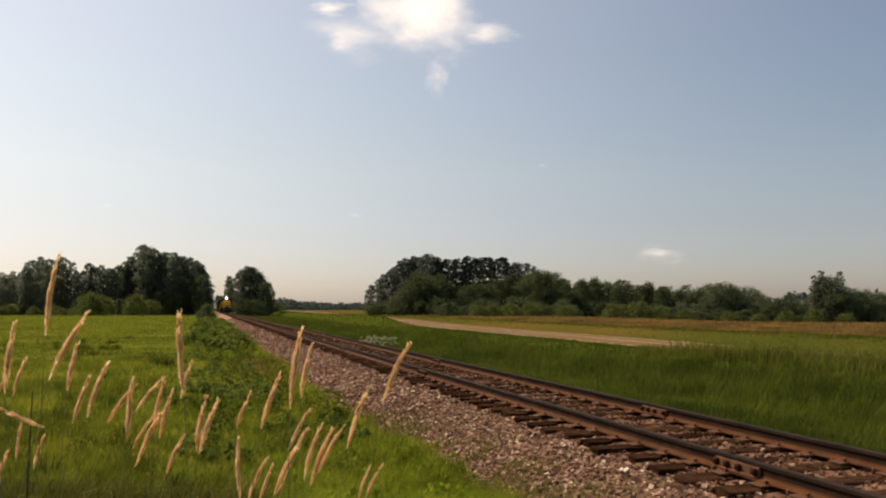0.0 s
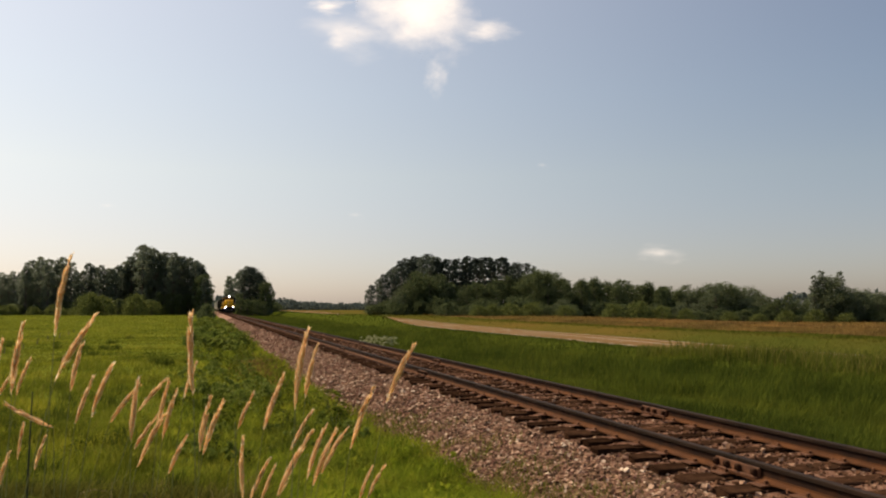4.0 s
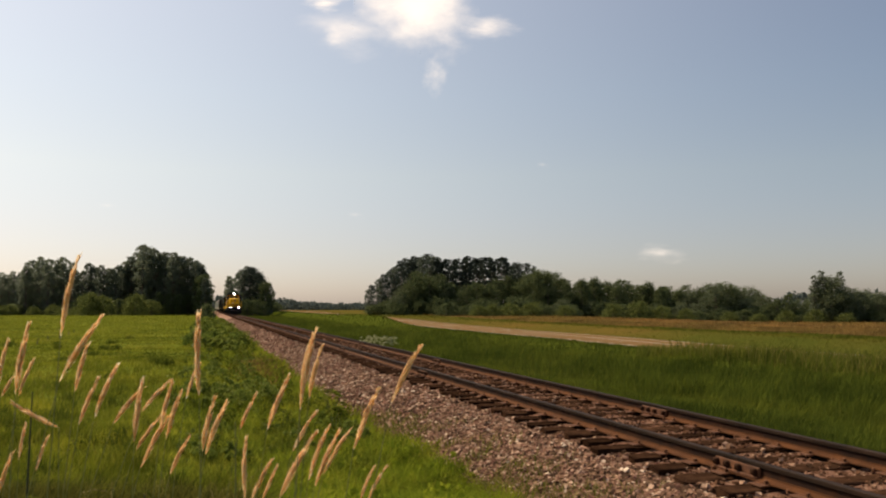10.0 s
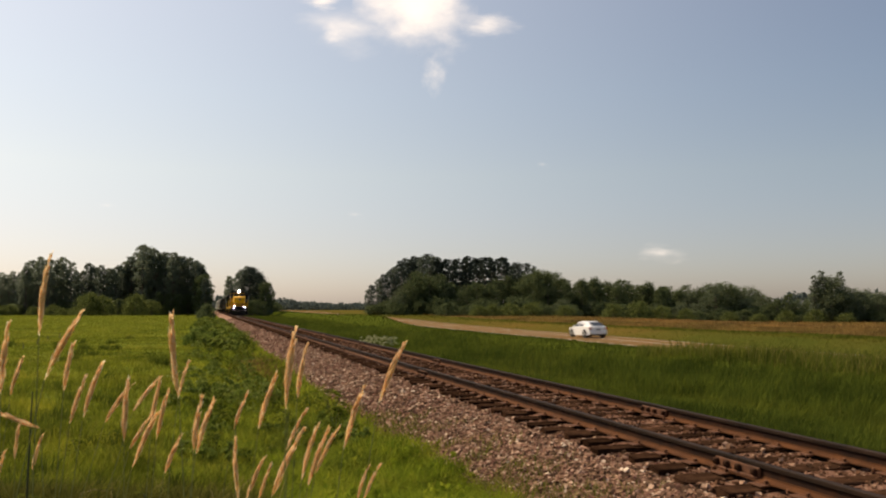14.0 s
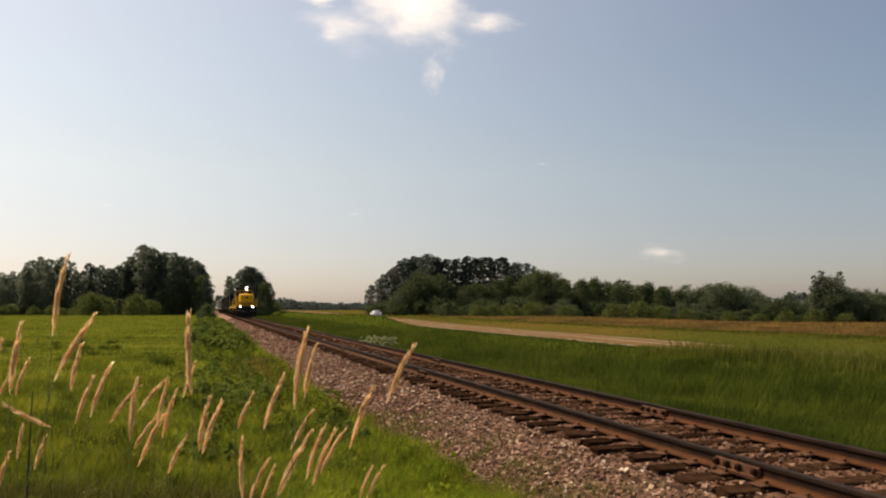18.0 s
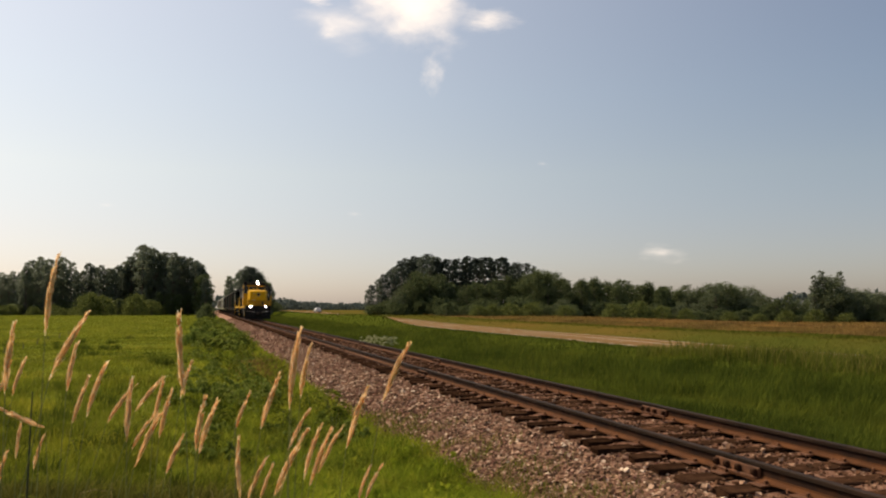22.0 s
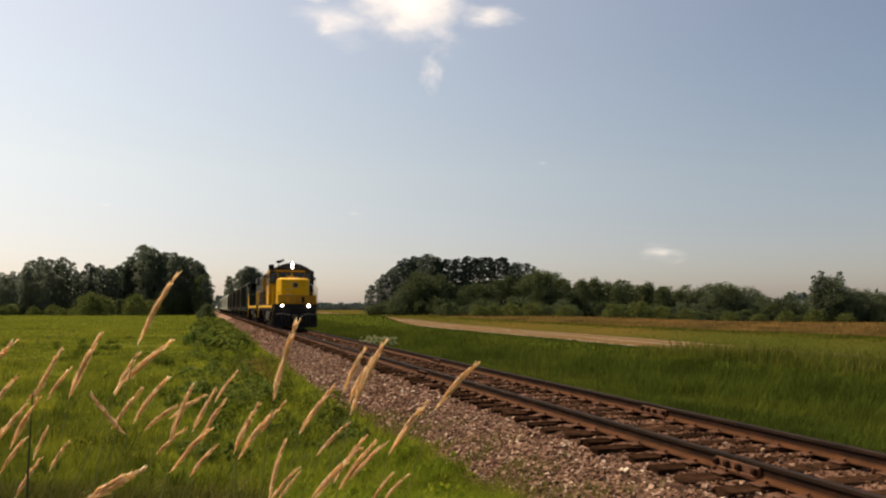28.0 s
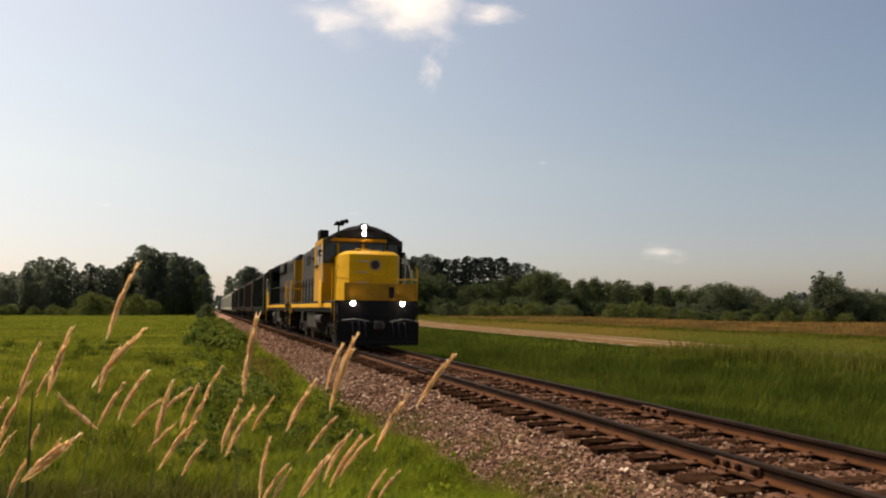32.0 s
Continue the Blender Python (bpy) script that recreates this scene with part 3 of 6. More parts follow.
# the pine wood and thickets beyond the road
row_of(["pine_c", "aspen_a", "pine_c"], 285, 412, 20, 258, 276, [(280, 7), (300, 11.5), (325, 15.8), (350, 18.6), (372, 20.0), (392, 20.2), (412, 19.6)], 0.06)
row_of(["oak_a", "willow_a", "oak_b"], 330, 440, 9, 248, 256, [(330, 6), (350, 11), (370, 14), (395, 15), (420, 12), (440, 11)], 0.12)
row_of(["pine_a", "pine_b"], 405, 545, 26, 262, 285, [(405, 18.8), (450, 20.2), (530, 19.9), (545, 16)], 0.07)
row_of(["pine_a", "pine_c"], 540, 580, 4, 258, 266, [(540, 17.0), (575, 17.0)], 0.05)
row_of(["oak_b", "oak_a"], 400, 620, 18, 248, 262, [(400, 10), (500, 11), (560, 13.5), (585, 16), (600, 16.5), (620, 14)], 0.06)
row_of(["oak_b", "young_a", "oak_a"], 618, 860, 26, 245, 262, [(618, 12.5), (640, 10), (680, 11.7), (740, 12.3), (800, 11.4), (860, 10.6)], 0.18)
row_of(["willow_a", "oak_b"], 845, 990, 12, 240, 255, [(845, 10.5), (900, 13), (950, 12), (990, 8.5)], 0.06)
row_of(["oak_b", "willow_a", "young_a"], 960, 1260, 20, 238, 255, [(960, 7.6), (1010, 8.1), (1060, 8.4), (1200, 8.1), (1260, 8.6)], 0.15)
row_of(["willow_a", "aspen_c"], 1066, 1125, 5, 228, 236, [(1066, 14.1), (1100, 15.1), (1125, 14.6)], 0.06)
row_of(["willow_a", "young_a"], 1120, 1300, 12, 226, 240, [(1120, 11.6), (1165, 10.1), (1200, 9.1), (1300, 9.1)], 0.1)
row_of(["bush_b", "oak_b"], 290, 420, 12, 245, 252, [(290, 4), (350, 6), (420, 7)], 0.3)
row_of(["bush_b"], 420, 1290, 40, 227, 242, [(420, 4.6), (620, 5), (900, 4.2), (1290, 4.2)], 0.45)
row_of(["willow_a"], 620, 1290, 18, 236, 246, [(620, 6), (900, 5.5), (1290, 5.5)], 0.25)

# spruces that stand out of the thicket
for b, top in ((686, 10.0), (664, 10.6), (638, 9.6), (726, 7.6), (780, 8.6), (806, 7.4), (834, 7.0), (604, 12.4), (592, 11.6)):
    x, y = spot(b, rt.uniform(240, 247))
    plant("spruce_a", x, y, rt.uniform(0.95, 1.15), rt.uniform(0, 360), (top - float(ground_height(x, y))) / 12.0)
# rounded willows standing clear of the thicket
for b, wide in ((480, 38), (505, 40), (537, 46), (575, 50), (634, 42), (719, 52), (764, 60), (804, 48), (846, 40), (924, 40), (975, 36), (1024, 40), (1075, 44), (1130, 38)):
    dz = rt.uniform(219, 224)
    plant("bush_a", *spot(b, dz), wide / 1400 * dz / 7.0, rt.uniform(0, 360), rt.uniform(0.85, 1.05))

plant("bush_b", *spot(3, 147), 0.72, 30, 1.7)


# low far woods to the horizon
def far_woods():
    rng = np.random.default_rng(77)
    cs, rs = [], []
    for k in range(2100):
        b = rng.uniform(-1300, 2400) if k < 1500 else rng.uniform(95, 330)
        d = rng.uniform(760, 1050) if 90 < b < 330 else rng.uniform(420, 800)
        x, y = spot(b, d)
        top = 8 + 5 * math.sin(b * 0.013) + 2.5 * math.sin(b * 0.05) + (4 if 120 < b < 150 else 0)
        top = top * (0.5 if 90 < b < 330 else 0.75)
        cs.append((x, y, rng.uniform(0, max(3, top)) - 0.5))
        rs.append(rng.uniform(4, 7))
    V, T = leaves(rng, np.array(cs), np.array(rs), 26, 1.7, 0.6)
    V[:, 2] = np.maximum(V[:, 2], -0.9)
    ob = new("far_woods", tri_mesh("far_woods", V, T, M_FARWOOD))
    tagged(ob, "line of distant woods with blue haze put into the leaf colour", "woods", kind="stuff")


far_woods()


# ---- grasses ----
def blades(name, label, rng, x, y, h, w, mat, lean=0.25, wind=0.1, single=False, z=None):
    """Many bent blades at the given places, one object of loose cover."""
    n = len(x)
    z = ground_height(x, y) - 0.02 if z is None else z
    a = rng.uniform(0, 2 * math.pi, n)
    side = np.stack([np.cos(a), np.sin(a), np.zeros(n)], -1) * (w / 2)[:, None]
    tilt = rng.normal(0, lean, (n, 2))
    tilt[:, 0] += wind
    base = np.stack([x, y, z], -1)
    up = np.stack([tilt[:, 0] * h, tilt[:, 1] * h, h], -1)
    if single:
        V = np.stack([base - side, base + side, base + up], 1).reshape(-1, 3)
        i = np.arange(n)[:, None] * 3
        T = i + [0, 1, 2]
    else:
        mid = base + up * np.array([0.35, 0.35, 0.6])
        V = np.stack([base - side, base + side, mid + side * 0.8, mid - side * 0.8, base + up], 1).reshape(-1, 3)
        i = np.arange(n)[:, None] * 5
        T = np.concatenate([i + [0, 1, 2], i + [0, 2, 3], i + [3, 2, 4]])
    ob = new(name, tri_mesh(name, V, T, mat))
    return tagged(ob, label, "grass", kind="stuff")


def scatter(rng, n, b0, b1, d0, d1, keep):
    """Places spread evenly over bearings and depths."""
    b = rng.uniform(b0, b1, n)
    d = np.exp(rng.uniform(math.log(d0), math.log(d1), n))
    x = 0.958 * b / 1400 * d
    y = (d - x * 0.286) / 0.958
    k = keep(x, y)
    return x[k], y[k], d[k]


rg = np.random.default_rng(21)


def clumpy(x, y, s):
    return 0.5 + 0.5 * np.sin(x * s + 2 * np.sin(y * s * 0.7)) * np.sin(y * s * 0.9 + 1.7 * np.sin(x * s * 0.6))


# meadow on the camera's side
x, y, d = scatter(rg, 110000, -430, 560, 4.6, 30, lambda x, y: (x < 3.2) & ((x < -0.5) | (y < 10) | (rg.random(len(x)) < 0.35)))
blades("meadow_grass", "uneven fresh green meadow grass beside the ballast", rg, x, y, (0.10 + 0.20 * clumpy(x, y, 0.9) * clumpy(x, y, 2.3)) * rg.uniform(0.6, 1.4, len(x)), 0.005 + 0.0008 * d, M_GRASS, lean=0.4)
x, y, d = scatter(rg, 110000, -430, 120, 30, 235, lambda x, y: (x < 2.9) & ((x < -0.5) | (rg.random(len(x)) < 0.3)))
blades("meadow_grass", "wide green meadow running to the woods", rg, x, y, (0.07 + 0.03 * clumpy(x, y, 0.35)) * rg.uniform(0.6, 1.5, len(x)), 0.02 + 0.0012 * d, M_GRASS, lean=0.4, single=True)

# lush bank grass near the tripod
x, y, d = scatter(rg, 26000, 120, 540, 5.5, 13, lambda x, y: x < 3.25)
blades("bank_grass", "fresh light green grass on the bank by the ballast", rg, x, y, (0.12 + 0.2 * clumpy(x, y, 1.6)) * rg.uniform(0.5, 1.4, len(x)), 0.006 + 0.0006 * d, M_LUSH, lean=0.45)

# thin growth creeping in among the stones
x, y, d = scatter(rg, 60000, 110, 900, 4.6, 16, lambda x, y: (x > 2.9) & (x < 2.95 + 1.5 * clumpy(x, y, 2.3) ** 1.5) & (rg.random(len(x)) < np.clip(1.15 - (x - 2.9) / 1.1, 0.12, 1)))
blades("creeping_grass", "thin yellow-green grass among the ballast stones", rg, x, y, rg.uniform(0.05, 0.2, len(x)), 0.005 + 0.0006 * d, M_SEEDING, lean=0.6, z=np.maximum(ground_height(x, y), bed_z(x, y)) - 0.01)

# darker sedge tufts
tx, ty, td = scatter(rg, 150, -430, 330, 6, 60, lambda x, y: x < 2.4)
tn = np.repeat(np.arange(len(tx)), 48)
x, y, d = tx[tn] + rg.normal(0, 0.14, len(tn)), ty[tn] + rg.normal(0, 0.14, len(tn)), td[tn]
blades("sedge_tuft", "darker green sedge tufts across the meadow", rg, x, y, rg.uniform(0.12, 0.38, len(x)), 0.006 + 0.0008 * d, M_DITCH, lean=0.4)


# dark tangled growth close by
tx, ty, td = scatter(rg, 300, -430, 60, 4.5, 6.6, lambda x, y: x < 2.4)
tn = np.repeat(np.arange(len(tx)), 60)
x, y, d = tx[tn] + rg.normal(0, 0.10, len(tn)), ty[tn] + rg.normal(0, 0.10, len(tn)), td[tn]
blades("sedge_tuft", "dark tangled sedge among the tall stalks", rg, x, y, rg.uniform(0.12, 0.34, len(x)), 0.006 + 0.0006 * d, M_TANGLE, lean=0.55)


# rank broad-leaved growth in the hollow along the bed, in separate clumps
def rank_growth(name, label, clumps, size, per, rise, parts=22, mat=M_RANK):
    c, r = [], []
    for x0, y0, wide in clumps:
        n = int(parts * (wide / 0.4) ** 1.5) + 4
        x, y = x0 + rg.normal(0, wide * 0.5, n), y0 + rg.normal(0, wide * 0.9, n)
        q = np.exp(-((x - x0) / wide) ** 2 - ((y - y0) / (1.8 * wide)) ** 2)
        h = rise * wide * (0.25 + q) * rg.uniform(0.35, 1.1, n)
        c.append(np.stack([x, y, ground_height(x, y) + h], -1))
        r.append(rg.uniform(0.3, 0.6, n) * wide * 0.42)
    c, r = np.concatenate(c), np.concatenate(r)
    V, T = leaves(rg, c, r, per, size, 0.7)
    V[:, 2] = np.maximum(V[:, 2], np.repeat(ground_height(c[:, 0], c[:, 1]), per * 4) + 0.01)
    tagged(new(name, tri_mesh(name, V, T, mat)), label, "weeds", kind="stuff")


near = [(rg.uniform(-0.5, 2.0), 17 + 27 * rg.random() ** 1.3, rg.uniform(0.2, 0.44)) for _ in range(38)] + [(rg.uniform(-0.3, 2.5), rg.uniform(11, 18), rg.uniform(0.15, 0.3)) for _ in range(14)]
near += [(2.5 - 0.03 * k + rg.uniform(-0.1, 0.1), 12.6 + 0.5 * k, rg.uniform(0.14, 0.24)) for k in range(8)]
rank_growth("rank_weeds", "clumps of dark broad-leaved weeds in the hollow beside the bed", near, 0.045, 14, 0.95)
rank_growth("rank_weeds", "dark clumps of weeds running beside the line", [(rg.uniform(-0.6, 2.2), 44 * 3.2 ** rg.random(), rg.uniform(0.4, 0.9)) for _ in range(70)], 0.10, 14, 0.9, 18)
rank_growth("rank_weeds", "dark low weeds in the tangle under the stalks", [(*spot(rg.uniform(-430, -10), rg.uniform(4.5, 5.4)), rg.uniform(0.12, 0.22)) for _ in range(20)], 0.028, 12, 0.9)
# darker grass among the weeds
x, y, d = scatter(rg, 60000, -90, 330, 10, 150, lambda x, y: (x > -0.6) & (x < 2.85))
blades("hollow_grass", "lush green grass among the weeds beside the bed", rg, x, y, (0.12 + 0.2 * clumpy(x, y, 1.3)) * rg.uniform(0.5, 1.3, len(x)), 0.006 + 0.0009 * d, M_HOLLOW, lean=0.45)


# a dry russet patch at the foot of the bed
x, y = rg.normal(1.95, 0.35, 2200), rg.normal(31, 2.6, 2200)
blades("russet_grass", "dry russet grass patch at the foot of the ballast", rg, x, y, rg.uniform(0.12, 0.34, len(x)), np.full(len(x), 0.03), M_DRY, lean=0.4)


# ditch beyond the line; short on the road's bank but for the stretch nearest the crossing
def ditch_rise(x, y):
    deep = 0.22 + 0.42 * smooth01(9.5, 14, x) * (1 - smooth01(20, 25, x))
    tuft = 0.55 * smooth01(23, 27, x) * (1 - smooth01(37, 44, y))
    return deep + tuft


x, y, d = scatter(rg, 170000, 150, 1500, 8, 90, lambda x, y: (x > 8.5) & (x < 29.0))
blades("ditch_grass", "deep green tall grass filling the trackside ditch", rg, x, y, ditch_rise(x, y) * (0.8 + 0.4 * clumpy(x, y, 0.7)) * rg.uniform(0.6, 1.3, len(x)), 0.007 + 0.0007 * d, M_DITCH, lean=0.3)
x, y, d = scatter(rg, 60000, 30, 600, 80, 330, lambda x, y: (x > 8.4) & (x < 29.4))
blades("ditch_grass", "green grass between the line and the road", rg, x, y, ditch_rise(x, y) * rg.uniform(0.6, 1.2, len(x)), 0.02 + 0.001 * d, M_DITCH, lean=0.35, single=True)
# pale seeding grass along the near road bank
x, y, d = scatter(rg, 26000, 760, 1300, 28, 70, lambda x, y: (x > 23.5) & (x < 29.9) & (rg.random(len(x)) < 0.7 * smooth01(62, 36, y) * (0.1 + 0.9 * clumpy(x, y, 0.9))))
blades("seeding_grass", "pale seeding grass along the road bank", rg, x, y, (0.36 + 0.62 * smooth01(44, 37, y)) * rg.uniform(0.6, 1.2, len(x)), 0.008 + 0.0006 * d, M_SEEDING, lean=0.34)
# fields beyond the road: a green verge, then dry russet grass
x, y, d = scatter(rg, 130000, 130, 1500, 38, 280, lambda x, y: (x > 38.6) & (x < 45))
gx2, gy2, gd2 = scatter(rg, 150000, 130, 1500, 42, 280, lambda x, y: (x > 44) & (x < 56 + 0.04 * y))
blades("field_strip_grass", "dull green grass strip in the field", rg, gx2, gy2, 0.14 * rg.uniform(0.5, 1.5, len(gx2)), 0.008 + 0.0006 * gd2, M_VERGE, lean=0.8, single=True)
blades("verge_grass", "green and tan verge grass beyond the road", rg, x, y, 0.14 * rg.uniform(0.5, 1.5, len(x)), 0.008 + 0.0006 * d, M_VERGE, lean=0.8, single=True)
x, y, d = scatter(rg, 170000, 130, 1500, 46, 280, lambda x, y: (np.abs(x - 52 - 0.04 * y - 1.2 * np.sin(y * 0.21)) < 1.4 + 2.6 * smooth01(75, 45, y)) | (np.abs(x - 46.4 - 0.02 * y - 0.8 * np.sin(y * 0.33)) < 0.7 * smooth01(130, 60, y)))
blades("field_strip_grass", "dark green strip at the edge of the dry field", rg, x, y, 0.24 * rg.uniform(0.5, 1.4, len(x)), 0.012 + 0.0008 * d, M_DITCH, lean=0.5, single=True)
x, y, d = scatter(rg, 110000, 180, 1500, 50, 262, lambda x, y: x > 54 + 0.04 * y)
blades("field_grass", "dry russet grass field beyond the road", rg, x, y, (0.2 + 0.2 * clumpy(x, y, 0.2)) * rg.uniform(0.6, 1.4, len(x)), 0.02 + 0.001 * d, M_DRY, lean=0.6, single=True)


# leafy tufts in the bank grass by the ballast
bank = [spot(rg.uniform(160, 470), rg.uniform(5.8, 11.5)) for _ in range(90)]
rank_growth("leafy_tufts", "low bright green leafy tufts on the bank", [(a, b, rg.uniform(0.12, 0.24)) for a, b in bank if a < 3.15], 0.03, 9, 1.1, 16, M_LUSH)
bank = [spot(rg.uniform(160, 500), rg.uniform(5.8, 12)) for _ in range(60)]
rank_growth("leafy_tufts", "darker leafy tufts among the bank grass", [(a, b, rg.uniform(0.08, 0.15)) for a, b in bank if a < 3.4], 0.03, 9, 0.9, 16)


# ---- railway track ----
track = thing("railway_track", "single rusty railway line on old wooden ties", "railway", kind="structure")
RAIL_OUT = [(-0.07, -0.168), (0.07, -0.168), (0.07, -0.156), (0.012, -0.135), (0.009, -0.116), (0.009, -0.05), (0.034, -0.04), (0.036, -0.008), (0.028, 0.0), (-0.028, 0.0), (-0.036, -0.008), (-0.034, -0.04), (-0.009, -0.05), (-0.009, -0.116), (-0.012, -0.135), (-0.07, -0.156)]


def rail_mesh(length):
    v, f = prism(RAIL_OUT, 0.004, length - 0.004)
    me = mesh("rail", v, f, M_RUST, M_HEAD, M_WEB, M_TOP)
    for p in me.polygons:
        # head sides and web near black, top tan, foot left rusty
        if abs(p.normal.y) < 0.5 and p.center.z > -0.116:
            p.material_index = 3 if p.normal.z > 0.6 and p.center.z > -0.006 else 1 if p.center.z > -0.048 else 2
    return me


RAIL = rail_mesh(11.9)
BAR = mesh("joint_bar", *join(box(-0.046, -0.012, -0.34, 0.34, -0.136, -0.046, 0.008), box(0.012, 0.046, -0.34, 0.34, -0.136, -0.046, 0.008), box(-0.075, -0.04, -0.34, 0.34, -0.152, -0.13, 0.006), box(0.04, 0.075, -0.34, 0.34, -0.152, -0.13, 0.006),
                               ), M_PLATE)
BOLT = mesh("joint_bolt", *join(box(-0.088, 0.088, -0.03, 0.03, -0.122, -0.058, 0.010), cyl((-0.10, 0, -0.09), (0.10, 0, -0.09), 0.014, n=6)), M_WEB)
for rx, joint in ((5.115, 6.82), (6.625, 10.8)):
    for k in range(-3, 35):
        y0 = joint + 11.9 * k
        part("rail", RAIL, None, track, at=(rx, y0, 0))
        if -1 <= k < 8:
            bar = part("joint_bar", BAR, None, track, at=(rx, y0, 0))
            if k < 3:
                for yy in (-0.29, -0.05, 0.13, 0.30):
                    part("joint_bolt", BOLT, None, bar, at=(0, yy, 0))
rk = random.Random(9)
TIE_MESHES = []
for k in range(5):
    bv, bf = box(-1.3, 1.3, -0.112, 0.112, -0.36, -0.183, 0.012)
    bv = [(p[0] + rk.uniform(-0.03, 0.03), p[1] + rk.uniform(-0.018, 0.018), p[2] + rk.uniform(-0.014, 0.006)) for p in bv]
    TIE_MESHES.append(mesh("tie", bv, bf, M_TIE))
PLATE = mesh("tie_plate", *join(box(-0.17, 0.17, -0.09, 0.09, -0.183, -0.166, 0.004), box(-0.085, -0.07, -0.09, 0.09, -0.168, -0.155), box(0.07, 0.085, -0.09, 0.09, -0.168, -0.155)), M_PLATE)
SPIKE = mesh("spike", *join(box(-0.008, 0.008, -0.008, 0.008, -0.17, -0.142), box(-0.016, 0.022, -0.016, 0.016, -0.144, -0.128, 0.005)), M_PLATE)
ANCHOR = mesh("rail_anchor", *box(-0.085, 0.085, -0.02, 0.02, -0.20, -0.150, 0.01), M_PLATE)
ties_far = []
for k in range(-8, 700):
    y = 2.0 + 0.553 * k + rk.uniform(-0.035, 0.035)
    if 0 <= k < 292 or k < 0:
        t = part("tie", TIE_MESHES[k % 5], None, track, at=pose(TRACK + rk.uniform(-0.12, 0.08), y, rk.uniform(-0.02, 0.004), rk.uniform(-2, 2), rk.uniform(-0.4, 0.4), rk.uniform(-2, 2)))
        if 4 <= k < 60:
            for rx in (5.115, 6.625):
                part("tie_plate", PLATE, None, t, at=(rx - t.location.x, 0, -t.location.z))
                if k < 30:
                    for sx, sy in ((-0.085, -0.05), (0.085, 0.05)):
                        part("spike", SPIKE, None, t, at=pose(rx - t.location.x + sx, sy, -t.location.z, 0, 0, 0 if sx < 0 else 180))
    else:
        ties_far.append(box(TRACK - 1.3 + rk.uniform(-0.05, 0.05), TRACK + 1.3, y - 0.11, y + 0.11, -0.36, -0.183))
for k in range(26):
    for rx in (5.115, 6.625):
        if rk.random() < 0.55:
            part("rail_anchor", ANCHOR, None, track, at=(rx, 4.25 + 0.553 * k + 0.15, 0))
far_t = part("distant_ties", join(*ties_far), M_TIE, track)
tagged(far_t, kind="stuff")


# stones of the bed
def stone_shape(rng):
    s = rng.uniform(0.5, 1.55, 3)
    v = np.array([(a, b, c) for a in (-1, 1) for b in (-1, 1) for c in (-1, 1)], dtype=float)
    v *= rng.uniform(0.35, 1.0, (8, 3)) * s * np.array([1, 1, 0.8])
    q3 = Euler([rng.uniform(0, 6.28) for _ in range(3)]).to_matrix()
    v = v @ np.array(q3)
    v[:, 2] *= 0.8
    quads = [(0, 1, 3, 2), (4, 6, 7, 5), (0, 4, 5, 1), (2, 3, 7, 6), (0, 2, 6, 4), (1, 5, 7, 3)]
    tris = []
    for q in quads:
        tris += [(q[0], q[1], q[2]), (q[0], q[2], q[3])]
    return v, np.array(tris)


rs = np.random.default_rng(31)
SHAPES = [stone_shape(rs) for _ in range(24)]


def stone_places(n, y0, y1, edge=0.0):
    yy = y0 + (y1 - y0) * rs.random(n * 3) ** (1.0 if y0 < 30 else 1.9)
    xx = np.where(rs.random(n * 3) < 0.5, rs.uniform(2.8, 4.8, n * 3), rs.uniform(2.8, 8.8, n * 3))
    keep = np.ones(len(xx), dtype=bool)
    # thin out towards the grass, leave the rails clear
    keep &= ~((np.abs(xx - 5.115) < 0.09) | (np.abs(xx - 6.625) < 0.09))
    keep &= rs.random(len(xx)) < np.clip((xx - 2.6) / 0.5, 0.3, 1) * np.where(xx < 5.0, 1.0, 0.55)
    phase = np.mod(yy - 2.0 + 0.2765, 0.553) - 0.2765
    on_tie = (np.abs(phase) < 0.12) & (xx > 4.55) & (xx < 7.19)
    keep &= ~(on_tie & ((rs.random(len(xx)) < 0.86) | (xx < 5.05)))
    xx, yy = xx[keep][:n], yy[keep][:n]
    phase = np.mod(yy - 2.0 + 0.2765, 0.553) - 0.2765
    on = (np.abs(phase) < 0.12) & (xx > 4.55) & (xx < 7.19)
    zz = bed_z(xx, yy) + np.where(on, np.clip(-0.19 - bed_height(xx), 0, 1), 0.0)
    return xx, yy, zz


def stones(name, n, y0, y1, r0, r1, mat, inner):
    xx, yy, zz = stone_places(n, y0, y1)
    pick = (np.abs(xx - TRACK) < 1.3 + rs.normal(0, 0.12, len(xx))) == inner
    xx, yy, zz = xx[pick], yy[pick], zz[pick]
    V, T, o = [], [], 0
    size = rs.uniform(r0, r1, len(xx))
    ang = rs.uniform(0, 2 * math.pi, len(xx))
    kind = rs.integers(0, 24, len(xx))
    for k in range(24):
        sel = kind == k
        sv, sf = SHAPES[k]
        c, s = np.cos(ang[sel]), np.sin(ang[sel])
        P = sv[None] * size[sel][:, None, None]
        Q = np.stack([P[..., 0] * c[:, None] - P[..., 1] * s[:, None], P[..., 0] * s[:, None] + P[..., 1] * c[:, None], P[..., 2]], -1)
        Q += np.stack([xx[sel], yy[sel], zz[sel] + size[sel] * 0.4], -1)[:, None]
        m = sel.sum()
        V.append(Q.reshape(-1, 3))
        T.append((np.arange(m)[:, None, None] * len(sv) + sf[None] + o).reshape(-1, 3))
        o += m * len(sv)
    ob = part(name, tri_mesh(name, np.concatenate(V), np.concatenate(T), mat), None, ballast)
    tagged(ob, kind="stuff")


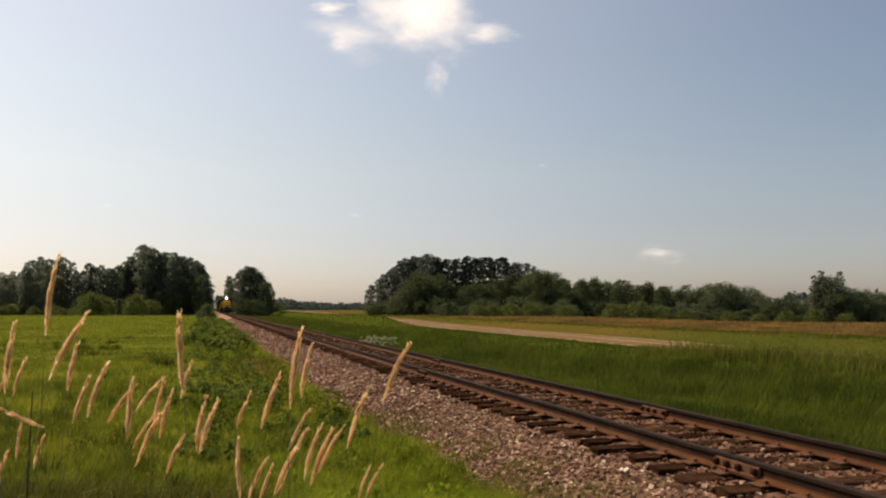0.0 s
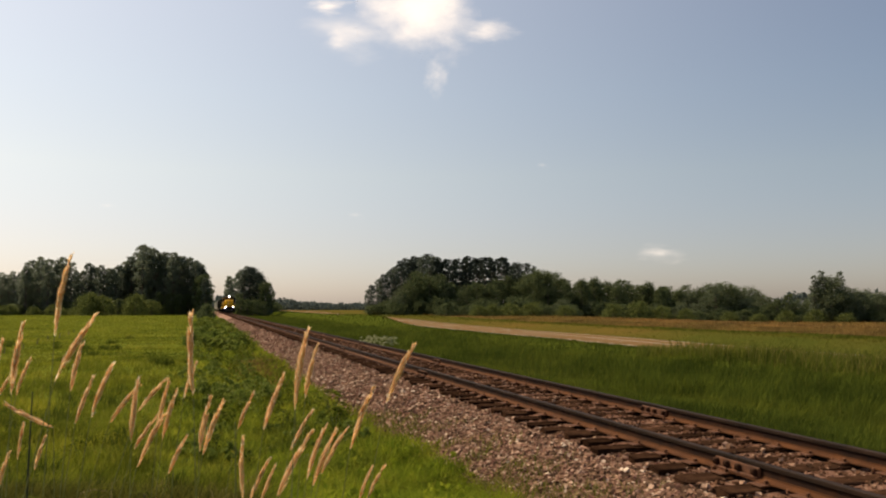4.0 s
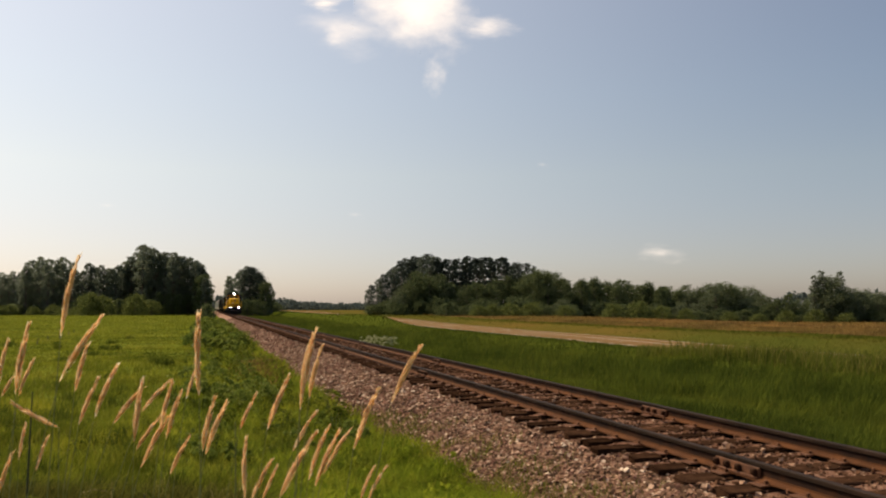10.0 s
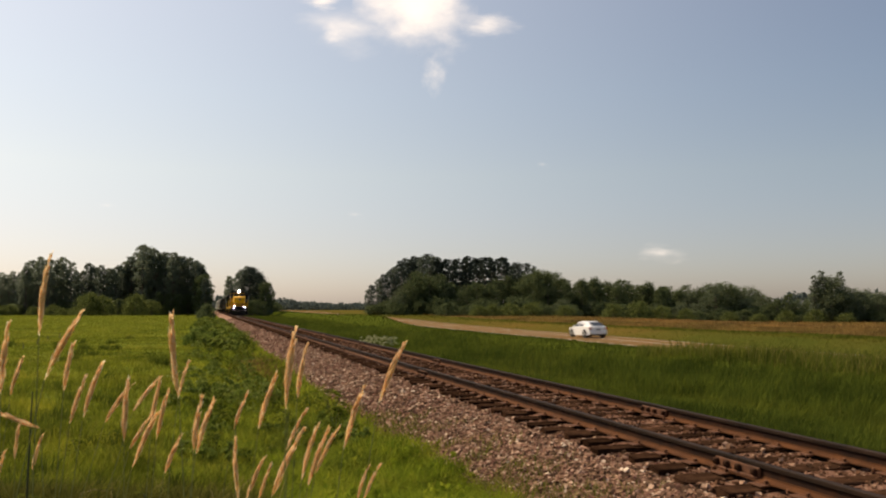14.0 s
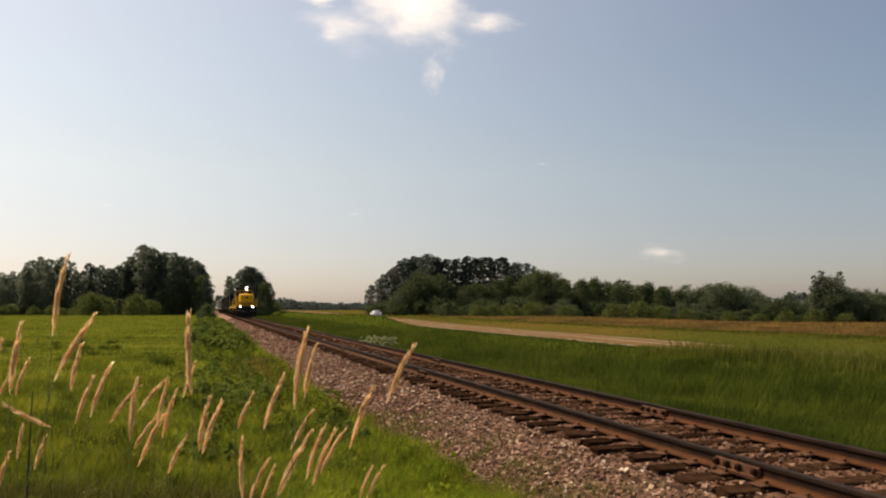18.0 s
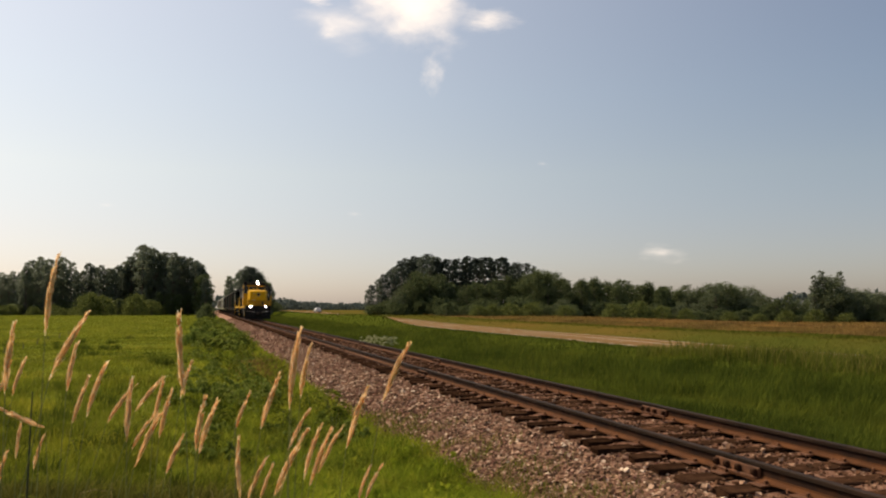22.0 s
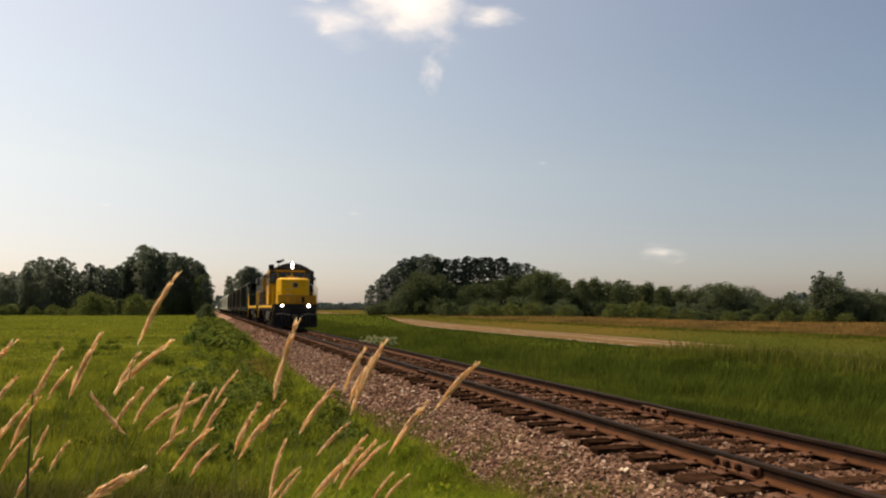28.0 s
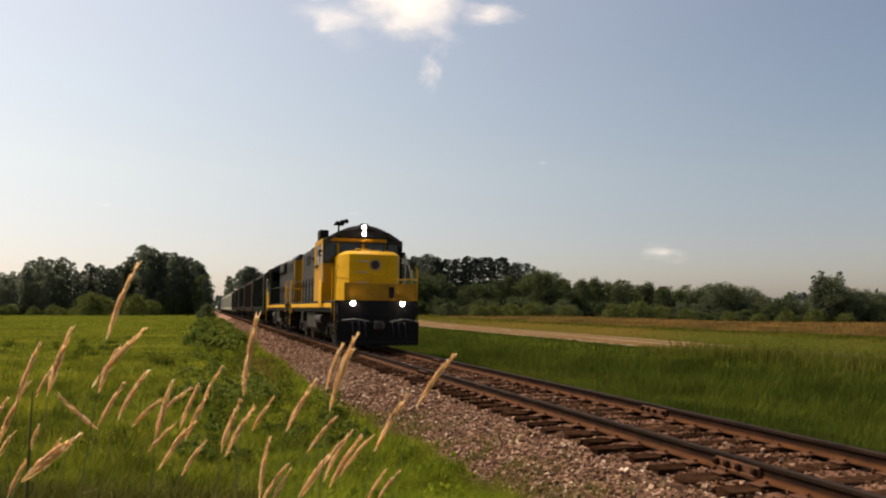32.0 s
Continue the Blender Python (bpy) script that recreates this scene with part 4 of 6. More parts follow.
for inner, mat in ((False, M_STONES), (True, M_GREASY)):
    small = 0.75 if inner else 1.0
    stones("loose_stones", 42000, 4.5, 14, 0.011 * small, 0.035 * small, mat, inner)
    stones("loose_stones", 30000, 14, 36, 0.018 * small, 0.046 * small, mat, inner)
    stones("loose_stones", 9000, 36, 140, 0.02, 0.046, mat, inner)
STONE_MESHES = []
for sv, sf in SHAPES:
    STONE_MESHES.append(tri_mesh("ballast_stone", sv * 0.036, sf, M_STONE))
xx, yy, zz = stone_places(290, 4.8, 8.5)
for k in range(len(xx)):
    part("ballast_stone", STONE_MESHES[k % 24], None, ballast, at=pose(xx[k], yy[k], zz[k] + 0.03, 0, 0, rk.uniform(0, 360)))


# ---- the train ----
M_YEL = surface("chrome_yellow_paint", (0.66, 0.34, 0.008), (0.76, 0.42, 0.012), 0.6, spec=0.15, scale=1.5, fine=25, dirt=(0.30, 0.16, 0.02), dirt_amount=0.35, bmp=0.05)
M_GOLD = surface("faded_gold_paint", (0.42, 0.205, 0.012), (0.49, 0.25, 0.016), 0.6, spec=0.15, scale=1.5, fine=25, dirt=(0.22, 0.11, 0.02), dirt_amount=0.4, bmp=0.05)
M_GREY = surface("weathered_blue_grey_paint", (0.035, 0.034, 0.036), (0.06, 0.058, 0.06), 0.7, spec=0.08, scale=1.2, fine=20, dirt=(0.05, 0.04, 0.035), dirt_amount=0.6, bmp=0.08)
M_DARK = surface("sooty_black_paint", (0.006, 0.006, 0.006), (0.014, 0.013, 0.012), 0.7, spec=0.12, scale=2, fine=20, dirt=(0.03, 0.02, 0.015), dirt_amount=0.4, bmp=0.1)
M_GREEN = surface("dark_green_paint", (0.012, 0.016, 0.013), (0.026, 0.031, 0.024), 0.8, spec=0.03, scale=1.5, fine=20, dirt=(0.035, 0.029, 0.021), bmp=0.08)
M_STEEL = surface("worn_wheel_steel", (0.025, 0.02, 0.017), (0.06, 0.048, 0.04), 0.7, spec=0.2, scale=4, fine=40)
M_RUBBER = surface("black_rubber", (0.015, 0.015, 0.015), (0.03, 0.03, 0.03), 0.8, scale=8, fine=60)
M_ROD = surface("pale_grey_rod", (0.20, 0.19, 0.17), (0.30, 0.28, 0.26), 0.7, scale=6, fine=60)
M_TANK = surface("dusty_grey_tank", (0.02, 0.018, 0.017), (0.05, 0.046, 0.042), 0.7, spec=0.2, scale=2, fine=20, dirt=(0.07, 0.06, 0.05))
M_BROWN = surface("oxide_brown_paint", (0.03, 0.02, 0.015), (0.055, 0.036, 0.027), 0.85, spec=0.03, scale=1.2, fine=20, dirt=(0.04, 0.032, 0.024))
M_CREAM = surface("dusty_cream_paint", (0.42, 0.39, 0.33), (0.55, 0.52, 0.45), 0.6, scale=1.0, fine=18, dirt=(0.22, 0.18, 0.14), dirt_amount=0.5)
M_LAMP = glow("lit_headlight", (1.0, 0.97, 0.90), 120.0)
# darker copy of the gold, with soot and front-end shade in its colour
M_SOILED_SHADE = surface("shaded_sooty_gold_paint", (0.30, 0.145, 0.01), (0.42, 0.205, 0.013), 0.65, spec=0.12, scale=1.5, fine=25, dirt=(0.12, 0.06, 0.02), dirt_amount=0.6, bmp=0.05)
M_PANE = glass("dark_cab_glass", (0.03, 0.034, 0.034))
M_PANE.node_tree.nodes["Principled BSDF"].inputs["Specular IOR Level"].default_value = 0.2
M_BADGE = surface("dark_red_emblem", (0.03, 0.01, 0.01), (0.05, 0.015, 0.014), 0.5)
M_RING = surface("faded_tan_paint", (0.30, 0.22, 0.10), (0.38, 0.29, 0.15), 0.6, spec=0.1)
M_INSIDE = surface("dim_cab_lining", (0.008, 0.009, 0.008), (0.016, 0.016, 0.015), 0.8, spec=0.1)
M_BOARD = surface("black_number_board", (0.012, 0.012, 0.012), (0.02, 0.02, 0.02), 0.6, spec=0.15)

M_LADDER = surface("dusty_grey_ladder_paint", (0.05, 0.05, 0.047), (0.16, 0.155, 0.145), 0.7, scale=1.5, fine=30)

ROOF = [(-1.6, 4.02), (-1.42, 4.25), (-1.05, 4.47), (-0.6, 4.66), (-0.2, 4.75), (0.2, 4.75), (0.6, 4.66), (1.05, 4.47), (1.42, 4.25), (1.6, 4.02)]
WHEELSETS = []


def wheelset(parent, y, r=0.51, spin=False):
    geo = [cyl((-1.05, 0, 0), (1.05, 0, 0), 0.08, n=10)]
    for s in (-1, 1):
        geo += [cyl((s * 0.69, 0, 0), (s * 0.82, 0, 0), r, n=28), cyl((s * 0.665, 0, 0), (s * 0.69, 0, 0), r + 0.028, n=28), cyl((s * 0.82, 0, 0), (s * 0.86, 0, 0), 0.17, n=14),
                *[cyl((s * 0.815, 0.3 * math.cos(a), 0.3 * math.sin(a)), (s * 0.83, 0.3 * math.cos(a), 0.3 * math.sin(a)), 0.06, n=8) for a in (0.5, 2.6, 4.7)]]
    w = part("wheelset", join(*geo), M_STEEL, parent, at=(0, y, r))
    if spin:
        WHEELSETS.append((w, y, r))
    return w


def truck(parent, y, base, mat, r=0.51, spin=False):
    """A two-axle truck: bolster, two side frames with journal boxes and springs."""
    h = base / 2
    t = part("truck", join(box(-1.1, 1.1, -0.28, 0.28, 0.52, 0.86, 0.05), box(-1.0, 1.0, -h - 0.5, -h - 0.42, 0.55, 0.75, 0.02)), mat, parent, at=(0, y, 0))
    for s in (-1, 1):
        x0, x1 = (0.93, 1.09) if s > 0 else (-1.09, -0.93)
        side = join(box(x0, x1, -h - 0.45, h + 0.45, 0.72, 0.90, 0.04), box(x0, x1, -0.55, 0.55, 0.30, 0.46, 0.04), box(x0, x1, -0.62, -0.36, 0.36, 0.8, 0.03), box(x0, x1, 0.36, 0.62, 0.36, 0.8, 0.03),
                    *[box(x0 - 0.04, x1 + 0.04, q - 0.2, q + 0.2, 0.34, 0.76, 0.05) for q in (-h, h)])
        part("side_frame", side, mat, t)
        spr = join(*[cyl((s * 1.02, q, 0.44), (s * 1.02, q, 0.76), 0.09, n=10) for q in (-0.2, 0.0, 0.2)])
        part("spring_nest", spr, M_DARK, t)
        part("brake_shoe", join(*[box(s * 0.76 - 0.06, s * 0.76 + 0.06, q - 0.06, q + 0.06, 0.4, 0.7, 0.02) for q in (-h + r + 0.08, h - r - 0.08)]), M_DARK, t)
    for q in (-h, h):
        wheelset(t, q, r, spin)
    return t


def pane(name, x0, x1, y, z0, z1, parent, mat=None):
    g = part(name, box(x0, x1, y - 0.012, y + 0.012, z0, z1, 0.004), mat or M_PANE, parent)
    fr = join(box(x0 - 0.045, x1 + 0.045, y - 0.03, y + 0.01, z1, z1 + 0.045, 0.01), box(x0 - 0.045, x1 + 0.045, y - 0.03, y + 0.01, z0 - 0.045, z0, 0.01),
              box(x0 - 0.045, x0, y - 0.03, y + 0.01, z0, z1, 0.01), box(x1, x1 + 0.045, y - 0.03, y + 0.01, z0, z1, 0.01))
    part("rubber_seal", fr, M_RUBBER, g)
    return g


def wall_with_holes(x0, x1, z0, z1, y0, y1, holes):
    """A flat wall across x with rectangular openings through it, as one connected mesh."""
    xs = sorted({x0, x1, *[h[0] for h in holes], *[h[1] for h in holes]})
    zs = sorted({z0, z1, *[h[2] for h in holes], *[h[3] for h in holes]})
    nx, nz = len(xs), len(zs)
    v = [(x, y, z) for y in (y0, y1) for z in zs for x in xs]
    solid = {}
    for i in range(nx - 1):
        for j in range(nz - 1):
            mx, mz = (xs[i] + xs[i + 1]) / 2, (zs[j] + zs[j + 1]) / 2
            solid[i, j] = not any(h[0] < mx < h[1] and h[2] < mz < h[3] for h in holes)
    at = lambda k, i, j: k * nx * nz + j * nx + i
    f = []
    for (i, j), s in solid.items():
        if not s:
            continue
        f.append([at(0, i, j), at(0, i + 1, j), at(0, i + 1, j + 1), at(0, i, j + 1)])
        f.append([at(1, i, j), at(1, i, j + 1), at(1, i + 1, j + 1), at(1, i + 1, j)])
        for di, dj, p, q in ((-1, 0, (i, j + 1), (i, j)), (1, 0, (i + 1, j), (i + 1, j + 1)), (0, -1, (i, j), (i + 1, j)), (0, 1, (i + 1, j + 1), (i, j + 1))):
            if not solid.get((i + di, j + dj), False):
                f.append([at(0, *p), at(1, *p), at(1, *q), at(0, *q)])
    return v, f


def locomotive(name, label, hood_mat, cab_mat, lit, spin):
    """A four-axle road switcher. Its front looks towards -y; its headlight stands over the origin."""
    L = thing(name, label, "locomotive", group="coupled locomotives")
    P = lambda n, g, m, lab="", at=None: part(n, g, m, L, lab, at)
    P("frame", join(box(-1.42, 1.42, -2.35, 13.65, 1.30, 1.66, 0.03), box(-0.5, 0.5, -2.5, 13.8, 0.75, 1.3, 0.03)), M_DARK)
    P("deck", box(-1.5, 1.5, -2.35, 13.65, 1.66, 1.75, 0.015), M_DARK)
    for s in (-1, 1):
        x0, x1 = (1.46, 1.52) if s > 0 else (-1.52, -1.46)
        P("side_sill", box(x0, x1, -1.5, 12.8, 1.49, 1.66, 0.01), M_YEL, "bright yellow side sill")
        # stepwells at both ends
        for q, d in ((-2.35, 1), (13.65, -1)):
            ya, yb = sorted((q, q + d * 0.8))
            w = P("step_well", box(s * 1.5 - 0.02, s * 1.5 + 0.02, ya, ya + 0.05, 0.35, 1.7), M_DARK)
            part("step_side", box(s * 1.5 - 0.02, s * 1.5 + 0.02, yb - 0.05, yb, 0.35, 1.7), M_DARK, w)
            for z in (0.4, 0.82, 1.24):
                xa, xb = sorted((s * 1.18, s * 1.5))
                part("step", box(xa, xb, ya + 0.05, yb - 0.05, z, z + 0.04, 0.01), M_DARK, w)
            P("handrail", tube([(s * 1.5, q + d * 0.05, 0.55), (s * 1.5, q + d * 0.05, 2.9), (s * 1.42, q + d * 0.05, 3.02)], 0.024), M_YEL, "yellow end handrail")
            P("handrail", tube([(s * 1.5, q + d * 0.85, 1.2), (s * 1.5, q + d * 0.85, 2.95)], 0.022), M_YEL, "yellow end handrail")
            P("handrail", tube([(s * 1.45, q + d * 0.05, 2.55), (s * 0.5, q + d * 0.05, 2.5)], 0.02), M_YEL)
            if s > 0 and q < 0:
                P("handrail", tube([(1.47, q + 0.05, 2.5), (1.3, q + 0.05, 2.55), (1.16, q + 0.05, 3.1), (0.9, q + 0.06, 3.15)], 0.024), M_CREAM, "worn cream handrail bent over the platform")
        P("cab_grab_iron", tube([(s * 1.62, 0.1, 2.45), (s * 1.66, 0.1, 3.5), (s * 1.68, 0.25, 3.62), (s * 1.68, 1.7, 3.42)], 0.022), M_CREAM, "worn cream handrail")
        # long side rail on stanchions
        P("side_rail", tube([(s * 1.48, 3.0, 2.78), (s * 1.48, 12.7, 2.78)], 0.02), M_GREY)
        for k in range(9):
            P("stanchion", cyl((s * 1.48, 3.0 + k * 1.21, 1.6), (s * 1.48, 3.0 + k * 1.21, 2.78), 0.021, n=6), M_DARK)
    # pilots and couplers
    for q, d in ((-2.62, 1), (13.92, -1)):
        ya, yb = sorted((q, q + d * 0.14))
        pl = P("pilot", join(box(-1.5, 1.5, ya, yb, 0.20, 1.0, 0.02), box(-1.42, 1.42, min(q + d * 0.14, q + d * 0.3), max(q + d * 0.14, q + d * 0.3), 1.0, 1.72, 0.02)), M_DARK, "black steel pilot plate")
        part("plow_lip", box(-1.45, 1.45, min(q - d * 0.1, q), max(q - d * 0.1, q), 0.16, 0.3, 0.02), M_DARK, pl)
        part("uncoupling_lever", tube([(-1.3, q - d * 0.08, 1.05), (-0.9, q - d * 0.1, 1.1), (-0.35, q - d * 0.1, 1.02)], 0.018), M_ROD, pl)
        part("uncoupling_lever", tube([(1.3, q - d * 0.08, 1.05), (0.9, q - d * 0.1, 1.1), (0.4, q - d * 0.1, 1.0)], 0.018), M_ROD, pl)
        cg = join(box(-0.16, 0.16, min(q - d * 0.42, q + d * 0.1), max(q - d * 0.42, q + d * 0.1), 0.74, 1.0, 0.05), box(-0.24, 0.08, min(q - d * 0.6, q - d * 0.36), max(q - d * 0.6, q - d * 0.36), 0.72, 1.04, 0.06))
        P("coupler", cg, M_STEEL)
        for k, hx in enumerate((-0.95, -0.72, -0.5, 0.5, 0.72, 0.95)):
            P("air_hose", tube([(hx, q, 1.0), (hx, q - d * 0.12, 0.9), (hx + 0.03, q - d * 0.16, 0.6), (hx + 0.06, q - d * 0.1, 0.45)], 0.025), M_RUBBER)
    # yellow end sheet and ditch lights at the front
    P("end_sheet", join(box(-1.2, 1.45, -2.40, -2.35, 1.75, 2.38, 0.015)), M_SOILED_SHADE, "yellow front end sheet darkened for soot and shade")
    for s in (-1, 1):
        dl = P("ditch_light", join(cyl((s * 0.9, -2.50, 1.64), (s * 0.9, -2.35, 1.64), 0.12, 0.10, 18)), M_DARK)
        part("lens", cyl((s * 0.9, -2.535, 1.64), (s * 0.9, -2.502, 1.64), 0.07, n=20), M_LAMP if lit else M_ROD, dl, "glaring white ditch light" if lit else "")
    P("brake_stand", box(0.42, 0.62, -2.46, -2.42, 1.85, 2.25, 0.02), M_DARK)
    # short nose
    out = [(-0.9, -1.62), (0.86, -1.62), (1.08, -1.2), (1.08, 0.52), (-1.12, 0.52), (-1.12, -1.2)]
    n = len(out)
    v = [(a, b, 1.75) for a, b in out] + [(a, b, 3.46) for a, b in out] + [(a * 0.85, b * 0.87 if b < 0 else b, 3.6) for a, b in out]
    f = [[i + o, (i + 1) % n + o, (i + 1) % n + n + o, i + n + o] for o in (0, n) for i in range(n)] + [[2 * n + i for i in range(n)], list(range(n))[::-1]]
    nose = P("nose", (v, f), M_YEL if lit else cab_mat, "bright yellow short nose")
    part("emblem", join(cyl((0.06, -1.645, 3.08), (0.06, -1.60, 3.08), 0.22, n=26)), M_RING, nose, "faded tan ring round the emblem")
    part("emblem_disc", join(cyl((0.06, -1.655, 3.08), (0.06, -1.60, 3.08), 0.16, n=24)), M_BADGE, nose, "dark round emblem")
    for z in (2.05, 2.42, 2.8, 3.2):
        part("grab_iron", tube([(-0.62, -1.6, z), (-0.62, -1.68, z), (-0.2, -1.68, z), (-0.2, -1.6, z)], 0.018), M_CREAM, nose, "worn cream grab iron")
    part("nose_door", box(-0.12, 0.62, -1.66, -1.61, 1.8, 2.75, 0.02), M_YEL, nose)
    part("sand_hatch", box(-0.35, 0.35, -1.1, -0.6, 3.6, 3.66, 0.02), M_YEL, nose)
    part("grab_iron", tube([(-0.45, -0.2, 3.6), (-0.45, -0.2, 3.76), (0.1, -0.2, 3.76), (0.1, -0.2, 3.6)], 0.018), M_YEL, nose)
    for gx, gz in ((-1.14, 2.2), (-1.14, 2.6), (-1.14, 3.0)):
        part("grab_iron", tube([(gx, -1.0, gz), (gx - 0.06, -1.0, gz), (gx - 0.06, -0.6, gz), (gx, -0.6, gz)], 0.014), M_YEL, nose)
    part("nose_seam", join(box(-1.13, 1.09, -1.18, 0.5, 2.5, 2.53), box(-0.89, 0.85, -1.632, -1.25, 2.5, 2.53)), M_YEL, nose)
    # cab: pierced walls, lining, arched roof
    SET = 0.55
    holes = [(-1.55, -1.06, 3.24, 4.14), (-0.92, -0.08, 3.62, 4.09), (0.08, 0.87, 3.62, 4.09), (0.98, 1.42, 3.35, 4.12)]
    cab = P("cab", wall_with_holes(-1.6, 0.93, 1.75, 4.2, -0.03, 0.05, holes[:3]), cab_mat, "gold cab with dark windows", (0, SET, 0))
    # right end of the cab front set near black beside the gold wall
    part("front_door", wall_with_holes(0.932, 1.6, 1.75, 4.2, -0.03, 0.05, holes[3:]), M_DARK, cab, "dark cab front door")
    part("rear_wall", wall_with_holes(-1.6, 1.6, 1.75, 4.2, 2.25, 2.33, [(-1.42, -1.0, 3.35, 4.1), (1.0, 1.42, 3.35, 4.1)]), cab_mat, cab)
    for s in (-1, 1):
        side = wall_with_holes(0.05, 2.25, 1.75, 4.2, 0, 0.07, [(0.25, 0.95, 3.2, 4.0), (1.05, 1.85, 3.2, 4.0)])
        sv = [((s * 1.53 if q[1] == 0 else s * 1.6), q[0], q[2]) for q in side[0]]
        part("cab_side", (sv, side[1] if s < 0 else [list(reversed(k)) for k in side[1]]), cab_mat, cab)
        for a, b in ((0.25, 0.95), (1.05, 1.85)):
            part("side_window", box(s * 1.565 - 0.01, s * 1.565 + 0.01, a, b, 3.2, 4.0), M_PANE, cab)
        part("side_panel", box(min(s * 1.6, s * 1.62), max(s * 1.6, s * 1.62), -0.02, 0.75, 1.6, 2.6, 0.008), M_YEL, cab, "bright yellow panel under the cab window")
        part("arm_rest", box(min(s * 1.6, s * 1.69), max(s * 1.6, s * 1.69), 1.0, 1.9, 3.12, 3.2, 0.02), M_DARK, cab)
        part("mirror", box(min(s * 1.6, s * 1.76), max(s * 1.6, s * 1.76), 0.08, 0.11, 3.5, 3.75, 0.01), M_DARK, cab)
    for h in holes:
        g = pane("front_window", h[0] + 0.03, h[1] - 0.03, -0.02, h[2] + 0.03, h[3] - 0.03, cab)
    part("lining", join(box(-1.4, 1.4, 1.0, 1.06, 1.76, 3.4), box(-0.9, -0.3, 0.5, 0.9, 1.76, 3.3, 0.05), box(0.5, 1.1, 0.9, 1.3, 1.76, 3.5, 0.05)), M_INSIDE, cab)
    rv, rf = prism(ROOF, -0.06, 2.38)
    part("roof", (rv, rf), hood_mat, cab, "arched grey cab roof")
    fv, ff = prism([(-1.45, 4.18), *[(a * 0.985, b - 0.03) for a, b in ROOF[1:-1] if b > 4.22], (1.45, 4.18)], -0.10, -0.055)
    # brow set near black above the gold wall
    part("roof_front", (fv, ff), M_DARK, cab, "dark brow over the windscreen")
    part("brow_trim", box(-1.3, 0.94, -0.125, -0.104, 4.10, 4.22, 0.01), cab_mat, cab, "gold strip over the windscreen")
    rim = ROOF + [(a * 0.93, b - 0.12) for a, b in reversed(ROOF)]
    part("roof_rim", prism(rim, -0.135, -0.102), hood_mat, cab)
    # the same near black carried up the right end of the roof front
    dv, df = prism([(0.96, 4.18), (0.96, 4.47), (1.03, 4.43), (1.38, 4.22), (1.42, 4.18)], -0.115, -0.10)
    part("roof_corner", (dv, df), M_DARK, cab)
    for s in (-1, 1):
        x0, x1 = sorted((s * 0.2, s * 0.95))
        nb = part("number_board", box(x0, x1, -0.17, -0.1, 4.24, 4.52, 0.02), M_BOARD, cab)
    hl = part("headlight", join(box(-0.17, 0.17, -0.2, -0.08, 4.27, 4.82, 0.05)), M_DARK, cab)
    for z in (4.41, 4.67):
        part("lens", cyl((0, -0.235, z), (0, -0.2, z), 0.068, n=20), M_LAMP if lit else M_ROD, hl, "glaring white headlight" if lit else "")
    horn = P("horn", join(box(-0.93, -0.87, 1.05, 1.15, 4.45, 4.80, 0.01), box(-1.1, -0.68, 1.05, 1.15, 4.78, 4.83, 0.01)), M_DARK, "black air horn on the cab roof")
    for hx, hz, l in ((-1.07, 4.81, -0.4), (-0.9, 4.86, -0.5), (-0.72, 4.91, -0.35)):
        part("trumpet", cyl((hx, 1.15, hz), (hx + 0.08, 1.15 + l, hz + 0.02), 0.03, 0.095, 12), M_DARK, horn)
    P("roof_box", box(-1.5, -1.12, 2.2, 2.9, 4.05, 4.70, 0.04), M_DARK)
    P("antenna_pole", cyl((0.2, 1.8, 4.74), (0.2, 1.8, 5.0), 0.012, n=6), M_DARK)
    # long hood with doors, fans, stacks
    hv, hf = prism([(-0.95, 1.75), (-0.95, 4.3), (-0.8, 4.47), (0.8, 4.47), (0.95, 4.3), (0.95, 1.75)], 2.8, 12.75)
    hood = P("long_hood", (hv, hf), hood_mat, "weathered grey long hood")
    for s in (-1, 1):
        x0, x1 = sorted((s * 0.955, s * 0.98))
        for k in range(10):
            d = part("hood_door", box(x0, x1, 2.98 + k * 0.955, 3.88 + k * 0.955, 1.85, 3.55, 0.01), hood_mat, hood)
            part("latch", box(min(s * 0.98, s * 1.01), max(s * 0.98, s * 1.01), 3.78 + k * 0.955, 3.84 + k * 0.955, 2.5, 2.75), M_DARK, d)
        for k in range(3):
            part("louvre_panel", join(*[box(x0, x1, 3.2 + k * 3.1, 5.0 + k * 3.1, 3.66 + q * 0.1, 3.72 + q * 0.1) for q in range(5)]), M_DARK, hood)
        part("rear_band", box(x0 - 0.004, x1 + 0.004, 12.62, 12.76, 1.76, 4.2, 0.01), M_GOLD, hood, "yellow band at the hood's end")
    part("rear_end", join(box(-0.96, 0.96, 12.75, 12.8, 1.76, 4.25, 0.02)), M_SOILED_SHADE, hood)
    for yq in (4.0, 8.4, 9.9, 11.4):
        fan = part("roof_fan", join(cyl((0, yq, 4.45), (0, yq, 4.64), 0.62, n=26), cyl((0, yq, 4.64), (0, yq, 4.68), 0.2, n=14)), M_DARK, hood)
        part("fan_guard", join(*[box(-0.6, 0.6, yq - 0.02 + q * 0.2, yq + q * 0.2, 4.645, 4.66) for q in (-2, -1, 0, 1, 2)]), M_ROD, fan)
    for yq in (6.0, 7.0):
        part("exhaust_stack", box(-0.2, 0.2, yq - 0.25, yq + 0.25, 4.45, 4.84, 0.03), M_DARK, hood)
    part("brake_blister", box(-1.15, 1.15, 5.0, 7.8, 3.75, 4.36, 0.08), hood_mat, hood)
